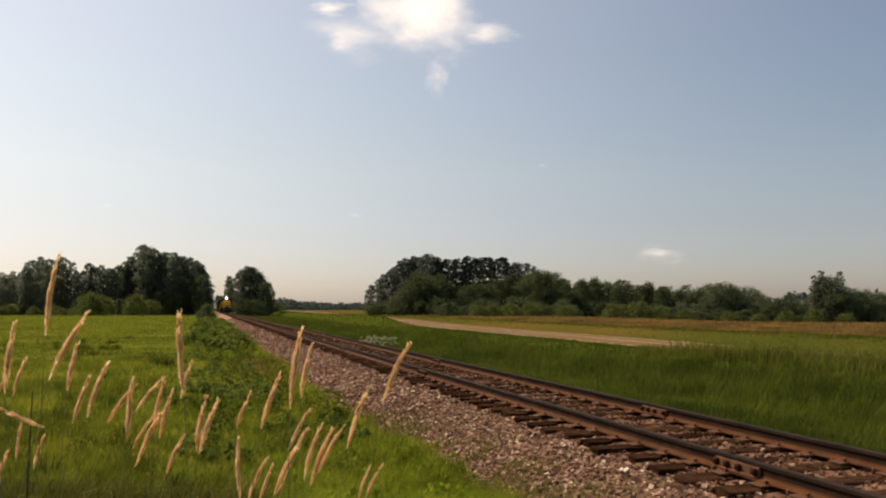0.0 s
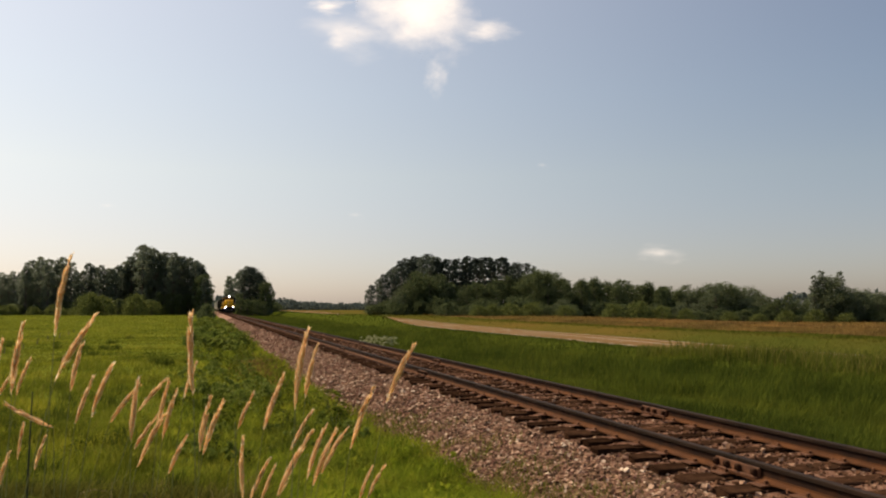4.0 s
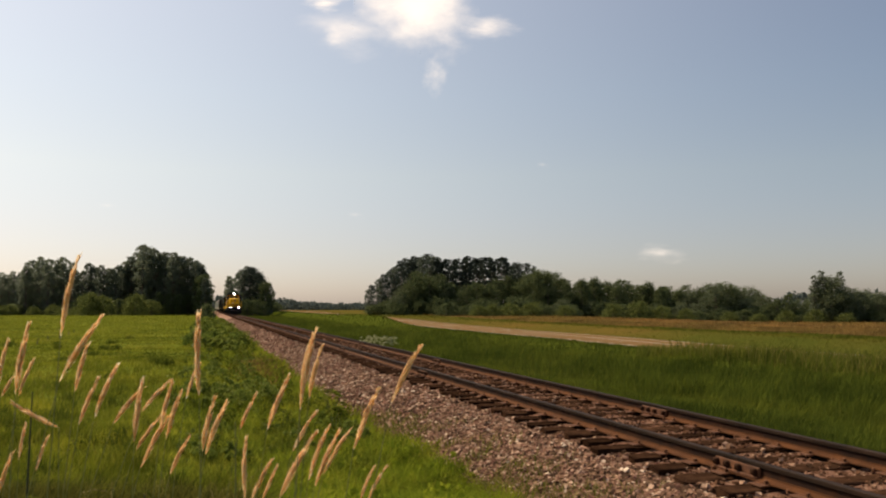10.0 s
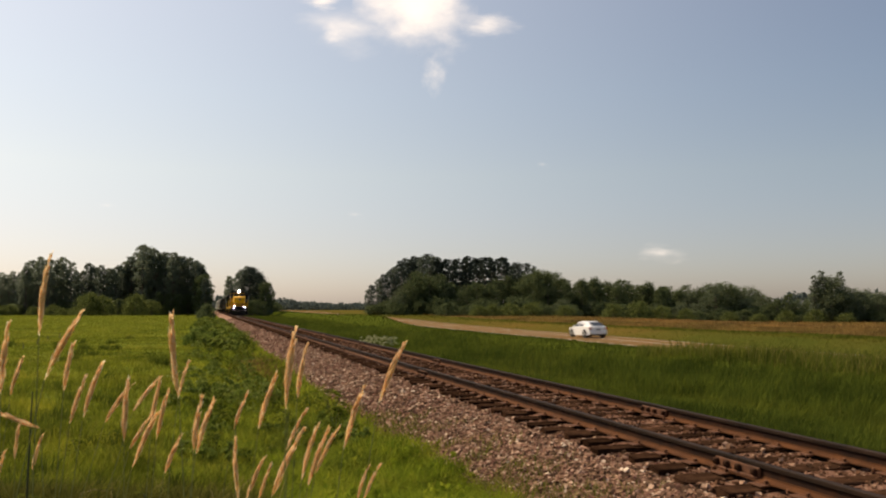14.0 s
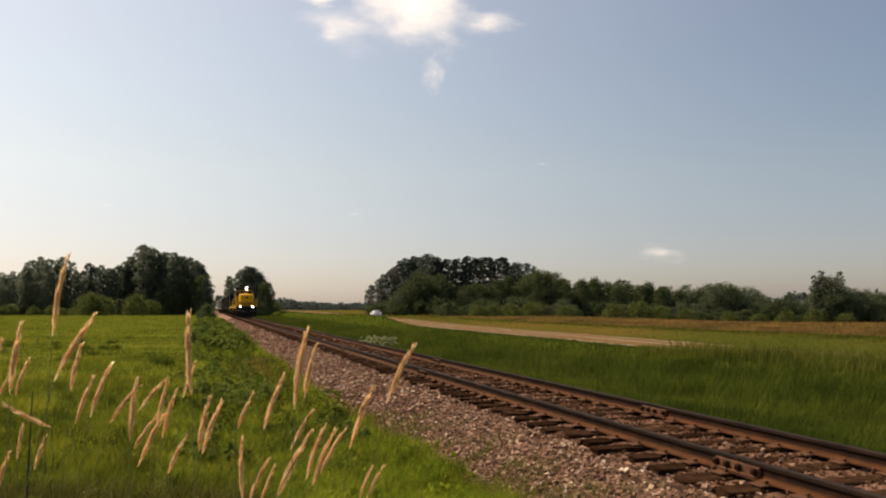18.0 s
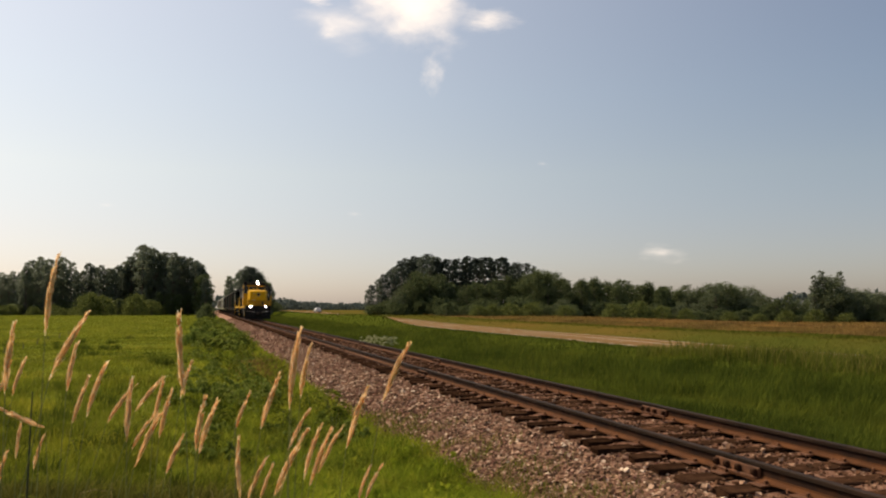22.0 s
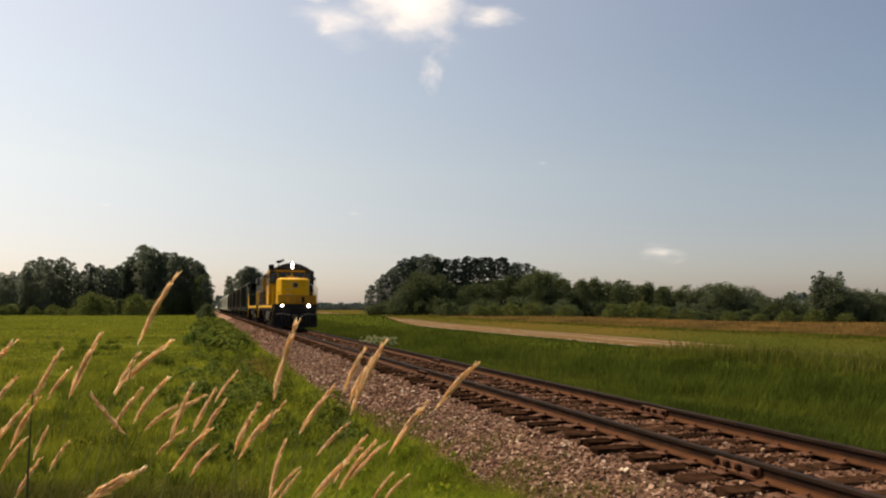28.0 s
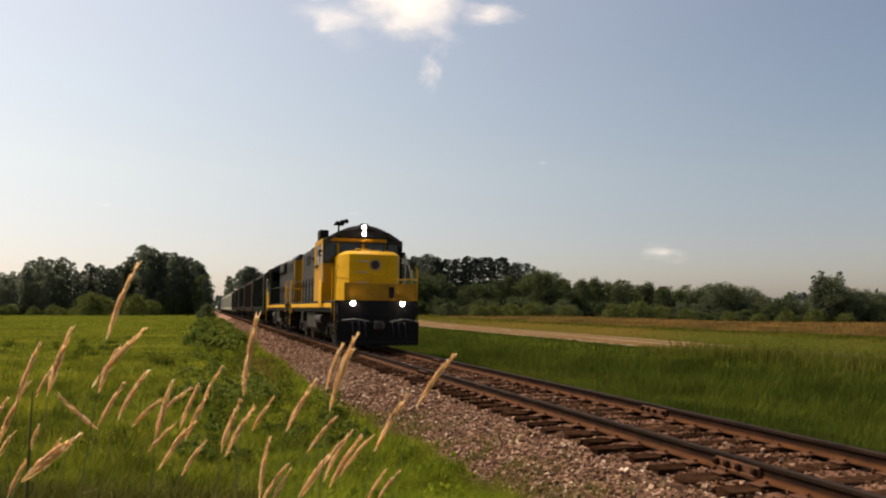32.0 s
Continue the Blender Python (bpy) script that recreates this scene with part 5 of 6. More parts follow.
    # tank, air reservoirs, trucks
    P("fuel_tank", prism([(-1.25, 0.62), (-1.05, 0.42), (1.05, 0.42), (1.25, 0.62), (1.3, 1.28), (-1.3, 1.28)], 4.4, 7.6), M_TANK, "dusty grey fuel tank")
    for s in (-1, 1):
        P("air_reservoir", cyl((s * 1.2, 2.3, 1.02), (s * 1.2, 4.2, 1.02), 0.2, n=14), M_TANK)
        P("battery_box", box(min(s * 1.0, s * 1.45), max(s * 1.0, s * 1.45), 7.8, 8.6, 0.85, 1.3, 0.03), M_DARK)
    truck(L, 0.85, 2.74, M_DARK, 0.51, spin)
    truck(L, 10.35, 2.74, M_DARK, 0.51, spin)
    return L


loco = locomotive("lead_locomotive", "yellow and grey diesel locomotive with lit lamps on the rails", M_GREY, M_GOLD, True, True)
loco_b = locomotive("trailing_locomotive", "sooty dark diesel locomotive coupled behind the first", M_GREY, M_GREEN, False, False)


def hopper(label, mat):
    """A covered hopper: sloped ends, ribbed sides, roof hatches, ladders, three bottom bays. Its front coupler stands at the origin."""
    H = thing("hopper_car", label, "freight car", group="freight cars of the train")
    P = lambda n, g, m, lab="": part(n, g, m, H, lab)
    n0, n1 = 0.9, 16.0
    o = [(-1.5, 1.55), (-1.53, 3.95), (-1.25, 4.35), (0, 4.5), (1.25, 4.35), (1.53, 3.95), (1.5, 1.55)]
    P("body", prism(o, n0 + 1.1, n1 - 1.1), mat)
    P("under_frame", join(box(-1.5, 1.5, n0, n1, 1.1, 1.35, 0.02), box(-0.3, 0.3, n0 - 0.2, n1 + 0.2, 0.8, 1.15, 0.02)), mat)
    for q, d in ((n0 + 1.1, -1), (n1 - 1.1, 1)):
        v = [(-1.5, q, 1.9), (1.5, q, 1.9), (1.53, q, 3.95), (-1.53, q, 3.95), (-1.5, q + d * 0.9, 3.3), (1.5, q + d * 0.9, 3.3), (1.5, q + d * 0.9, 3.95), (-1.5, q + d * 0.9, 3.95)]
        P("slope_sheet", fix(v, [[0, 1, 5, 4], [4, 5, 6, 7], [7, 6, 2, 3], [0, 4, 7, 3], [1, 2, 6, 5], [0, 3, 2, 1]]), mat)
        for s in (-1, 1):
            P("corner_post", box(s * 1.44 - 0.06, s * 1.44 + 0.06, q + d * 0.95 - 0.06, q + d * 0.95 + 0.06, 1.3, 3.98, 0.01), mat)
            lad = P("ladder", join(*[cyl((s * 1.56, q + d * 0.05, 1.4), (s * 1.56, q + d * 0.05, 4.1), 0.02, n=6), cyl((s * 1.56, q + d * 0.5, 1.4), (s * 1.56, q + d * 0.5, 4.1), 0.025, n=6)]), M_LADDER if d < 0 else mat, "dusty grey ladder" if d < 0 else "")
            for k in range(8):
                part("rung", cyl((s * 1.56, q + d * 0.05, 1.55 + 0.33 * k), (s * 1.56, q + d * 0.5, 1.55 + 0.33 * k), 0.015, n=5), mat, lad)
    for s in (-1, 1):
        for k in range(12):
            y = n0 + 1.5 + k * 1.12
            P("side_rib", box(min(s * 1.5, s * 1.6), max(s * 1.5, s * 1.6), y - 0.05, y + 0.05, 1.5, 3.95, 0.015), mat)
        P("side_sill", box(min(s * 1.45, s * 1.58), max(s * 1.45, s * 1.58), n0, n1, 1.35, 1.58, 0.02), mat)
    w = P("roof_walk", join(box(-0.75, -0.35, n0 + 0.8, n1 - 0.8, 4.52, 4.56), box(0.35, 0.75, n0 + 0.8, n1 - 0.8, 4.52, 4.56)), mat)
    for k in range(5):
        P("roof_hatch", box(-0.3, 0.3, n0 + 2 + k * 2.6, n0 + 3.6 + k * 2.6, 4.48, 4.6, 0.03), mat)
    for k in range(3):
        y = n0 + 4.2 + k * 3.3
        v = [(-1.4, y - 1.5, 1.5), (1.4, y - 1.5, 1.5), (1.4, y + 1.5, 1.5), (-1.4, y + 1.5, 1.5), (-0.5, y - 0.4, 0.5), (0.5, y - 0.4, 0.5), (0.5, y + 0.4, 0.5), (-0.5, y + 0.4, 0.5)]
        P("discharge_bay", fix(v, [[0, 1, 2, 3], [4, 5, 6, 7], [0, 1, 5, 4], [1, 2, 6, 5], [2, 3, 7, 6], [3, 0, 4, 7]]), mat)
    for q, d in ((n0 - 0.2, -1), (n1 + 0.2, 1)):
        P("coupler", box(-0.14, 0.14, min(q, q + d * 0.55), max(q, q + d * 0.55), 0.74, 1.0, 0.05), M_STEEL)
    truck(H, n0 + 1.7, 1.78, M_DARK, 0.42)
    truck(H, n1 - 1.7, 1.78, M_DARK, 0.42)
    return H


hopper_dark = hopper("dark green covered hopper car behind the locomotives", M_GREEN)
hopper_brown = hopper("brown covered hopper car in the train", M_BROWN)
hopper_cream = hopper("dusty cream covered hopper car in the train", M_CREAM)
CARS = [hopper_dark, hopper_brown, copy_thing(hopper_dark, pose(0, 0, 0)), copy_thing(hopper_brown, pose(0, 0, 0))]
CARS.append(copy_thing(hopper_dark, pose(0, 0, 0)))
CARS.append(hopper_cream)
for k in range(6):
    CARS.append(copy_thing(hopper_cream, pose(0, 0, 0)))


# ---- white estate car on the road ----
M_WHITE = surface("white_car_paint", (0.74, 0.74, 0.73), (0.8, 0.8, 0.79), 0.25, scale=1, fine=10, bmp=0.0)
M_CARGLASS = glass("tinted_car_glass", (0.03, 0.035, 0.04))
M_TAIL = surface("red_tail_lamp", (0.25, 0.01, 0.01), (0.3, 0.015, 0.015), 0.2)
M_RIM = surface("bright_alloy", (0.45, 0.45, 0.45), (0.6, 0.6, 0.6), 0.3, metal=0.9)


def estate_car():
    """Its front looks towards +y; the tyres stand on height 0 under the origin."""
    C = thing("estate_car", "white low-roofed fastback estate car driving on the road", "car")
    # stations along the body: y, half width at sill, at belt, at roof; heights of sill, belt, roof
    S = [(-2.50, 0.80, 0.84, 0.70, 0.42, 0.95, 1.00), (-2.38, 0.88, 0.92, 0.72, 0.30, 1.01, 1.08), (-2.0, 0.91, 0.94, 0.70, 0.24, 1.01, 1.25), (-1.2, 0.92, 0.95, 0.67, 0.22, 0.99, 1.46), (-0.3, 0.92, 0.95, 0.66, 0.22, 0.97, 1.50),
         (0.4, 0.92, 0.95, 0.67, 0.22, 0.96, 1.44), (1.15, 0.92, 0.95, 0.80, 0.22, 0.95, 1.02), (1.9, 0.90, 0.92, 0.76, 0.24, 0.88, 0.95), (2.35, 0.82, 0.86, 0.70, 0.28, 0.74, 0.82), (2.50, 0.70, 0.74, 0.6, 0.36, 0.62, 0.68)]
    S = [(q[0] * 0.87, *q[1:]) for q in S]
    v, f = [], []
    for y, a, b, c, zs, zb, zr in S:
        ring = [(a, zs), (b, (zs + zb) / 2), (b * 0.985, zb), (c, zr - 0.06), (c * 0.8, zr)]
        v += [(x, y, z) for x, z in ring] + [(-x, y, z) for x, z in reversed(ring)]
    n = 10
    for k in range(len(S) - 1):
        for i in range(n):
            j = (i + 1) % n
            f.append([k * n + i, k * n + j, (k + 1) * n + j, (k + 1) * n + i])
    f += [list(range(n)), [(len(S) - 1) * n + i for i in range(n)][::-1]]
    body = part("body", mesh("body", v, [list(reversed(q)) for q in f], M_WHITE, angle=28), None, C)
    for s in (-1, 1):
        # side glass in three panes that lie on the cabin's flank
        for name, ya, yb, inset in (("rear_quarter_window", -1.6, -1.0, 0.0), ("rear_door_window", -0.91, -0.17, 0.0), ("front_door_window", -0.09, 0.65, 0.0)):
            def flank(y, t):
                ys = [q[0] for q in S]
                b = np.interp(y, ys, [q[2] * 0.985 for q in S])
                c = np.interp(y, ys, [q[3] for q in S])
                zb, zr = np.interp(y, ys, [q[5] for q in S]), np.interp(y, ys, [q[6] - 0.06 for q in S])
                return (s * (b + (c - b) * t + 0.008), y, zb + (zr - zb) * t)
            g0 = [flank(ya, 0.12), flank(yb, 0.12), flank(yb - (0.16 if yb > 0.5 else 0.02), 0.86), flank(ya + (0.12 if ya < -1.6 else 0.02), 0.86)]
            g1 = [(p[0] - s * 0.03, p[1], p[2]) for p in g0]
            part(name, fix(g0 + g1, [[0, 1, 2, 3], [4, 5, 6, 7], [0, 1, 5, 4], [1, 2, 6, 5], [2, 3, 7, 6], [3, 0, 4, 7]]), M_CARGLASS, C)
        part("tail_lamp", box(s * 0.78 - 0.12, s * 0.78 + 0.12, -2.2, -2.08, 0.78, 0.98, 0.03), M_TAIL, C)
        part("headlamp", box(s * 0.66 - 0.14, s * 0.66 + 0.14, 2.04, 2.15, 0.6, 0.74, 0.03), M_RIM, C)
        part("door_mirror", box(s * 1.03 - 0.08, s * 1.03 + 0.08, 0.54, 0.65, 0.96, 1.1, 0.03), M_WHITE, C)
        for yy in (-1.32, 1.33):
            w = part("wheel", cyl((s * 0.72, 0, 0), (s * 0.985, 0, 0), 0.36, n=28), M_RUBBER, C, at=(0, yy, 0.36))
            part("rim", join(cyl((s * 0.94, 0, 0), (s * 0.992, 0, 0), 0.235, 0.225, 22), *[box(s * 0.995 - 0.008, s * 0.995 + 0.008, min(0, 0.2 * math.cos(a)) - 0.02, max(0, 0.2 * math.cos(a)) + 0.02, min(0, 0.2 * math.sin(a)) - 0.02, max(0, 0.2 * math.sin(a)) + 0.02, 0.0) for a in (0, 1.257, 2.513, 3.77, 5.03)]), M_RIM, w)
            part("wheel_arch", join(*[box(s * 0.945 - 0.03, s * 0.945 + 0.025, yy + 0.4 * math.cos(a) - 0.05, yy + 0.4 * math.cos(a) + 0.05, 0.345 + 0.4 * math.sin(a) - 0.03, 0.345 + 0.4 * math.sin(a) + 0.03) for a in (0.2, 0.6, 1.0, 1.4, 1.8, 2.2, 2.6, 2.95)]), M_RUBBER, C)
    rw = [(-0.58, -2.0, 1.15), (0.58, -2.0, 1.15), (0.52, -1.3, 1.41), (-0.52, -1.3, 1.41)]
    part("rear_window", fix([(p[0], p[1] - 0.03, p[2] + 0.02) for p in rw] + [(p[0], p[1] + 0.03, p[2] - 0.02) for p in rw], [[0, 1, 2, 3], [4, 5, 6, 7], [0, 1, 5, 4], [1, 2, 6, 5], [2, 3, 7, 6], [3, 0, 4, 7]]), M_CARGLASS, C)
    ws = [(-0.7, 0.94, 1.05), (0.7, 0.94, 1.05), (0.56, 0.4, 1.40), (-0.56, 0.4, 1.40)]
    part("windscreen", fix([(p[0], p[1] + 0.03, p[2] + 0.03) for p in ws] + [(p[0], p[1] - 0.02, p[2] - 0.02) for p in ws], [[0, 1, 2, 3], [4, 5, 6, 7], [0, 1, 5, 4], [1, 2, 6, 5], [2, 3, 7, 6], [3, 0, 4, 7]]), M_CARGLASS, C)
    part("number_plate", box(-0.2, 0.2, -2.24, -2.2, 0.72, 0.84, 0.01), M_ROD, C)
    part("rear_bumper", box(-0.84, 0.84, -2.24, -2.08, 0.34, 0.7, 0.06), M_WHITE, C)
    # thin dark strip added for the shade low on the rear
    part("bumper_shade_strip", box(-0.78, 0.78, -2.22, -2.1, 0.24, 0.34, 0.03), M_RUBBER, C, "dark strip for the shade under the bumper")
    return C


car = estate_car()

# ---- tall seeding grass stalks by the tripod ----
REEDS = []
WIND = [(0, -0.03), (1, 0.0), (2, 0.04), (3, 0.07), (3.5, 0.05), (4.5, 0.03), (5.5, 0.05), (6, 0.1), (7, 0.06), (8, 0.1), (9, 0.07), (10, 0.1), (11, 0.07), (12, 0.02), (13, -0.06), (14, -0.08), (15, -0.04), (16.5, 0.1), (17, 0.12), (18, 0.03), (19, 0.0),
        (20, -0.02), (21, -0.03), (22, -0.03), (23, 0.0), (24, 0.1), (24.2, 0.22), (24.4, 0.59), (24.6, 0.9), (24.8, 1.02), (25, 1.13), (25.2, 0.97), (25.5, 0.88), (26.5, 0.84), (27.5, 0.81), (28, 0.74), (28.4, 0.79), (28.8, 0.73), (29.2, 0.57), (29.6, 0.56), (30, 0.34), (30.5, 0.45), (31, 0.52), (31.5, 0.47), (32, 0.48)]
rr = random.Random(17)


def seed_head(rng, length, width):
    """A tapering plume: short branches of pointed grains hugging a curved axis, ragged below and thin at the tip, which bows along +x."""
    width *= 0.88
    k = int(230 * length) + 8
    t0 = np.concatenate([rng.uniform(0, 0.55, k * 2 // 3), rng.uniform(0.3, 0.93, k - k * 2 // 3)])
    bl = length * (0.34 * (1 - t0) + 0.07) * rng.uniform(0.6, 1.15, k)
    ba = rng.uniform(0, 2 * math.pi, k)
    out = width * (0.3 + 0.95 * (1 - t0) ** 0.8) * rng.uniform(0.3, 1.2, k)
    per = 20
    n = k * per
    b = np.repeat(np.arange(k), per)
    u = np.tile(np.linspace(0, 1, per), k) + rng.uniform(-0.03, 0.03, n)
    t = np.clip(t0[b] + u * bl[b] / length, 0, 1.02)
    r = out[b] * np.clip(u * 1.6, 0, 1) * (1 - 0.25 * u) + width * 0.12
    a = ba[b] + rng.normal(0, 0.35, n)
    p = np.stack([0.10 * length * t ** 2 + np.cos(a) * r, np.sin(a) * r, length * t], -1)
    d = np.stack([np.cos(a) * 0.42 + 0.1, np.sin(a) * 0.42, np.ones(n)], -1) * (0.0095 * rng.uniform(0.7, 1.4, n))[:, None]
    s = np.stack([-np.sin(a), np.cos(a), np.zeros(n)], -1) * 0.0016
    V = np.stack([p - d * 0.3, p + d * 0.3 + s, p + d, p + d * 0.3 - s], 1).reshape(-1, 3)
    i = np.arange(n)[:, None] * 4
    T = np.concatenate([i + [0, 1, 2], i + [0, 2, 3]])
    return V, T


def reed(x, y, rise, lean, head, head_lean, gain=1.0, thick=0.008):
    """A stalk rooted at x, y that rises so far to its seed head. Leans are degrees along the wind, at rest."""
    rng = np.random.default_rng(len(REEDS) + 100)
    z = float(ground_height(x, y)) - 0.03
    t = thing("grass_stalk", "tall dry grass stalk with a straw-coloured seed head", "grass stalk", pose(x, y, z), group="tall grass stalks by the tripod")
    la = radians(lean)
    end = (rise * math.tan(la) * 0.55, 0, rise)
    part("stem", tube([(0, 0, 0), (end[0] * 0.1, 0, rise * 0.35), (end[0] * 0.42, 0, rise * 0.7), end], [0.0022, 0.0018, 0.0014, 0.001], 5), M_STEM, t)
    a = rr.uniform(-1, 1)
    for k in range(2):
        zz = rise * (0.25 + 0.2 * k)
        sgn = 1 if (k + len(REEDS)) % 2 else -1
        l = 0.22 + 0.1 * rr.random()
        pts = [(end[0] * 0.1, 0, zz), (sgn * l * 0.4, a * 0.05, zz + l * 0.55), (sgn * l * 0.9, a * 0.12, zz + l * 0.5)]
        lv, lf = [], []
        for q, wd in zip(pts, (0.004, 0.006, 0.0005)):
            lv += [(q[0], q[1] - wd, q[2]), (q[0], q[1] + wd, q[2])]
        part("leaf", (lv, [[0, 1, 3, 2], [2, 3, 5, 4]]), M_DITCH, t)
    V, T = seed_head(rng, head, thick)
    h = part("seed_head", tri_mesh("seed_head", V, T, M_SEED), None, t, "ripe straw-coloured seed head", at=Matrix.Translation(end))
    REEDS.append((t, h, Vector((x, y, z)), Vector(end), head_lean, gain, rr.uniform(-0.05, 0.05)))


reed(-0.385, 2.172, 1.195, 1.4, 0.200, 2.7, 1.36, 0.0058)
reed(-0.498, 2.297, 1.076, 12.0, 0.200, 24.0, 1.1, 0.0074)
reed(-0.481, 2.265, 1.043, 0.4, 0.180, 0.8, 1.1, 0.0064)
reed(-0.927, 3.759, 0.896, 11.6, 0.105, 23.3, 1, 0.0056)
reed(-0.422, 2.634, 1.011, 3.1, 0.155, 6.2, 1, 0.0056)
reed(-0.384, 2.536, 0.939, 7.1, 0.180, 14.1, 1, 0.0064)
reed(-0.456, 2.814, 0.895, 6.8, 0.155, 13.7, 1, 0.0056)
reed(-0.428, 2.850, 0.889, 15.3, 0.155, 30.6, 0.95, 0.0056)
reed(-0.366, 3.057, 0.897, 16.0, 0.155, 33.9, 0.95, 0.0056)
reed(-0.168, 2.623, 0.893, 3.2, 0.155, 6.4, 0.95, 0.0056)
reed(-0.266, 2.530, 0.797, 10.2, 0.180, 20.4, 0.9, 0.0064)
reed(-0.003, 1.901, 1.060, -3.0, 0.204, -9.4, 1.34, 0.0064)
reed(-0.063, 2.329, 0.862, 7.1, 0.155, 14.2, 0.9, 0.0064)
reed(-0.030, 2.412, 0.853, 1.9, 0.155, 3.9, 0.9, 0.0064)
reed(0.062, 3.296, 0.785, 8.5, 0.155, 17.0, 0.9, 0.0056)
reed(0.107, 2.463, 0.904, 7.1, 0.180, 14.1, 0.9, 0.0064)
reed(0.199, 2.000, 1.015, 0.9, 0.200, 1.9, 1.05, 0.0074)
reed(0.247, 2.357, 1.002, 2.9, 0.155, 5.9, 1.0, 0.0056)
reed(0.384, 2.185, 1.001, 9.5, 0.180, 19.1, 1.0, 0.0064)
reed(0.324, 2.218, 0.876, 7.2, 0.180, 14.4, 0.95, 0.0064)
reed(-0.182, 3.011, 0.680, 9.7, 0.155, 19.3, 0.85, 0.0056)
reed(0.135, 2.533, 0.682, -3.0, 0.180, -7.7, 0.9, 0.0064)
reed(0.101, 2.865, 0.605, 9.4, 0.155, 18.8, 0.85, 0.0056)
reed(0.175, 3.169, 0.522, 7.7, 0.155, 15.4, 0.85, 0.0056)
reed(0.198, 2.816, 0.773, 11.3, 0.155, 22.6, 0.9, 0.0056)
reed(0.116, 2.256, 0.752, 10.8, 0.200, 21.7, 0.9, 0.0074)
reed(0.265, 2.550, 0.728, 6.3, 0.180, 12.6, 0.9, 0.0064)
reed(0.252, 2.428, 0.770, 11.2, 0.155, 22.4, 0.9, 0.0056)
reed(0.259, 2.453, 0.728, 8.0, 0.180, 16.0, 0.85, 0.0064)
reed(0.545, 3.067, 0.520, 10.7, 0.155, 21.5, 0.85, 0.0056)
reed(0.594, 3.338, 0.466, 7.6, 0.149, 15.1, 0.85, 0.0056)
reed(-0.703, 3.715, 0.590, 5.2, 0.150, 10.3, 0.8, 0.0056)
reed(-0.746, 3.725, 0.630, 0.5, 0.154, 1.1, 0.8, 0.0056)
reed(-0.158, 2.547, 0.867, 4.3, 0.155, 8.6, 0.95, 0.0056)
reed(-0.741, 3.366, 0.932, 6.3, 0.155, 12.6, 1, 0.0056)
reed(-0.345, 3.160, 0.741, 13.5, 0.155, 27.0, 0.85, 0.0056)
reed(-0.196, 2.420, 0.884, -0.6, 0.180, -1.3, 0.95, 0.0064)
reed(-0.137, 3.436, 0.898, 6.1, 0.155, 12.2, 1.1, 0.0056)
reed(0.240, 2.401, 1.023, 1.5, 0.155, 2.9, 1.05, 0.0056)
reed(-0.670, 2.840, 0.989, 1.8, 0.180, 3.5, 1.1, 0.0064)
reed(-0.710, 2.854, 0.830, 2.6, 0.180, 5.2, 1.0, 0.0064)
reed(-0.693, 3.025, 0.634, 4.7, 0.155, 9.4, 0.8, 0.0056)
reed(-0.410, 2.596, 0.912, -3.0, 0.155, -71.2, 1.85, 0.0056)
reed(-0.601, 1.561, 1.016, 14.5, 0.125, 29.0, 2.1, 0.0070)
reed(-0.873, 2.623, 1.065, 8.8, 0.180, 17.6, 1.15, 0.0064)
reed(-1.013, 2.812, 1.002, 8.0, 0.180, 16.0, 1.15, 0.0064)
reed(-0.820, 2.662, 0.964, 7.6, 0.155, 15.1, 1.1, 0.0056)
reed(-1.013, 2.633, 1.037, 6.0, 0.180, 12.0, 1.2, 0.0064)
reed(-0.981, 3.039, 0.795, 7.0, 0.155, 14.1, 1.0, 0.0056)
reed(-1.048, 2.900, 0.891, 5.4, 0.180, 10.7, 1.1, 0.0064)
reed(-0.839, 2.996, 0.795, 7.0, 0.155, 14.1, 1.0, 0.0056)
reed(-1.035, 2.77, 0.97, 2.0, 0.170, 4.0, 1.1, 0.0060)
reed(-0.965, 2.70, 0.90, 11.0, 0.150, 24.0, 1.05, 0.0056)
reed(-1.02, 2.95, 0.70, 4.0, 0.140, 9.0, 0.95, 0.0056)
reed(-0.800, 2.850, 0.850, 7.0, 0.170, 14.0, 1.10, 0.0058)
reed(-0.860, 2.950, 0.710, 5.0, 0.160, 10.0, 1.00, 0.0058)
reed(-0.900, 2.750, 0.910, 8.0, 0.180, 15.0, 1.15, 0.0058)
reed(-0.780, 3.050, 0.720, 6.0, 0.150, 12.0, 0.95, 0.0058)
reed(-0.930, 3.050, 0.790, 9.0, 0.160, 18.0, 1.05, 0.0058)
reed(-1.000, 3.150, 0.620, 6.0, 0.150, 12.0, 0.95, 0.0058)
reed(-0.880, 2.550, 0.730, 4.0, 0.170, 8.0, 1.10, 0.0058)


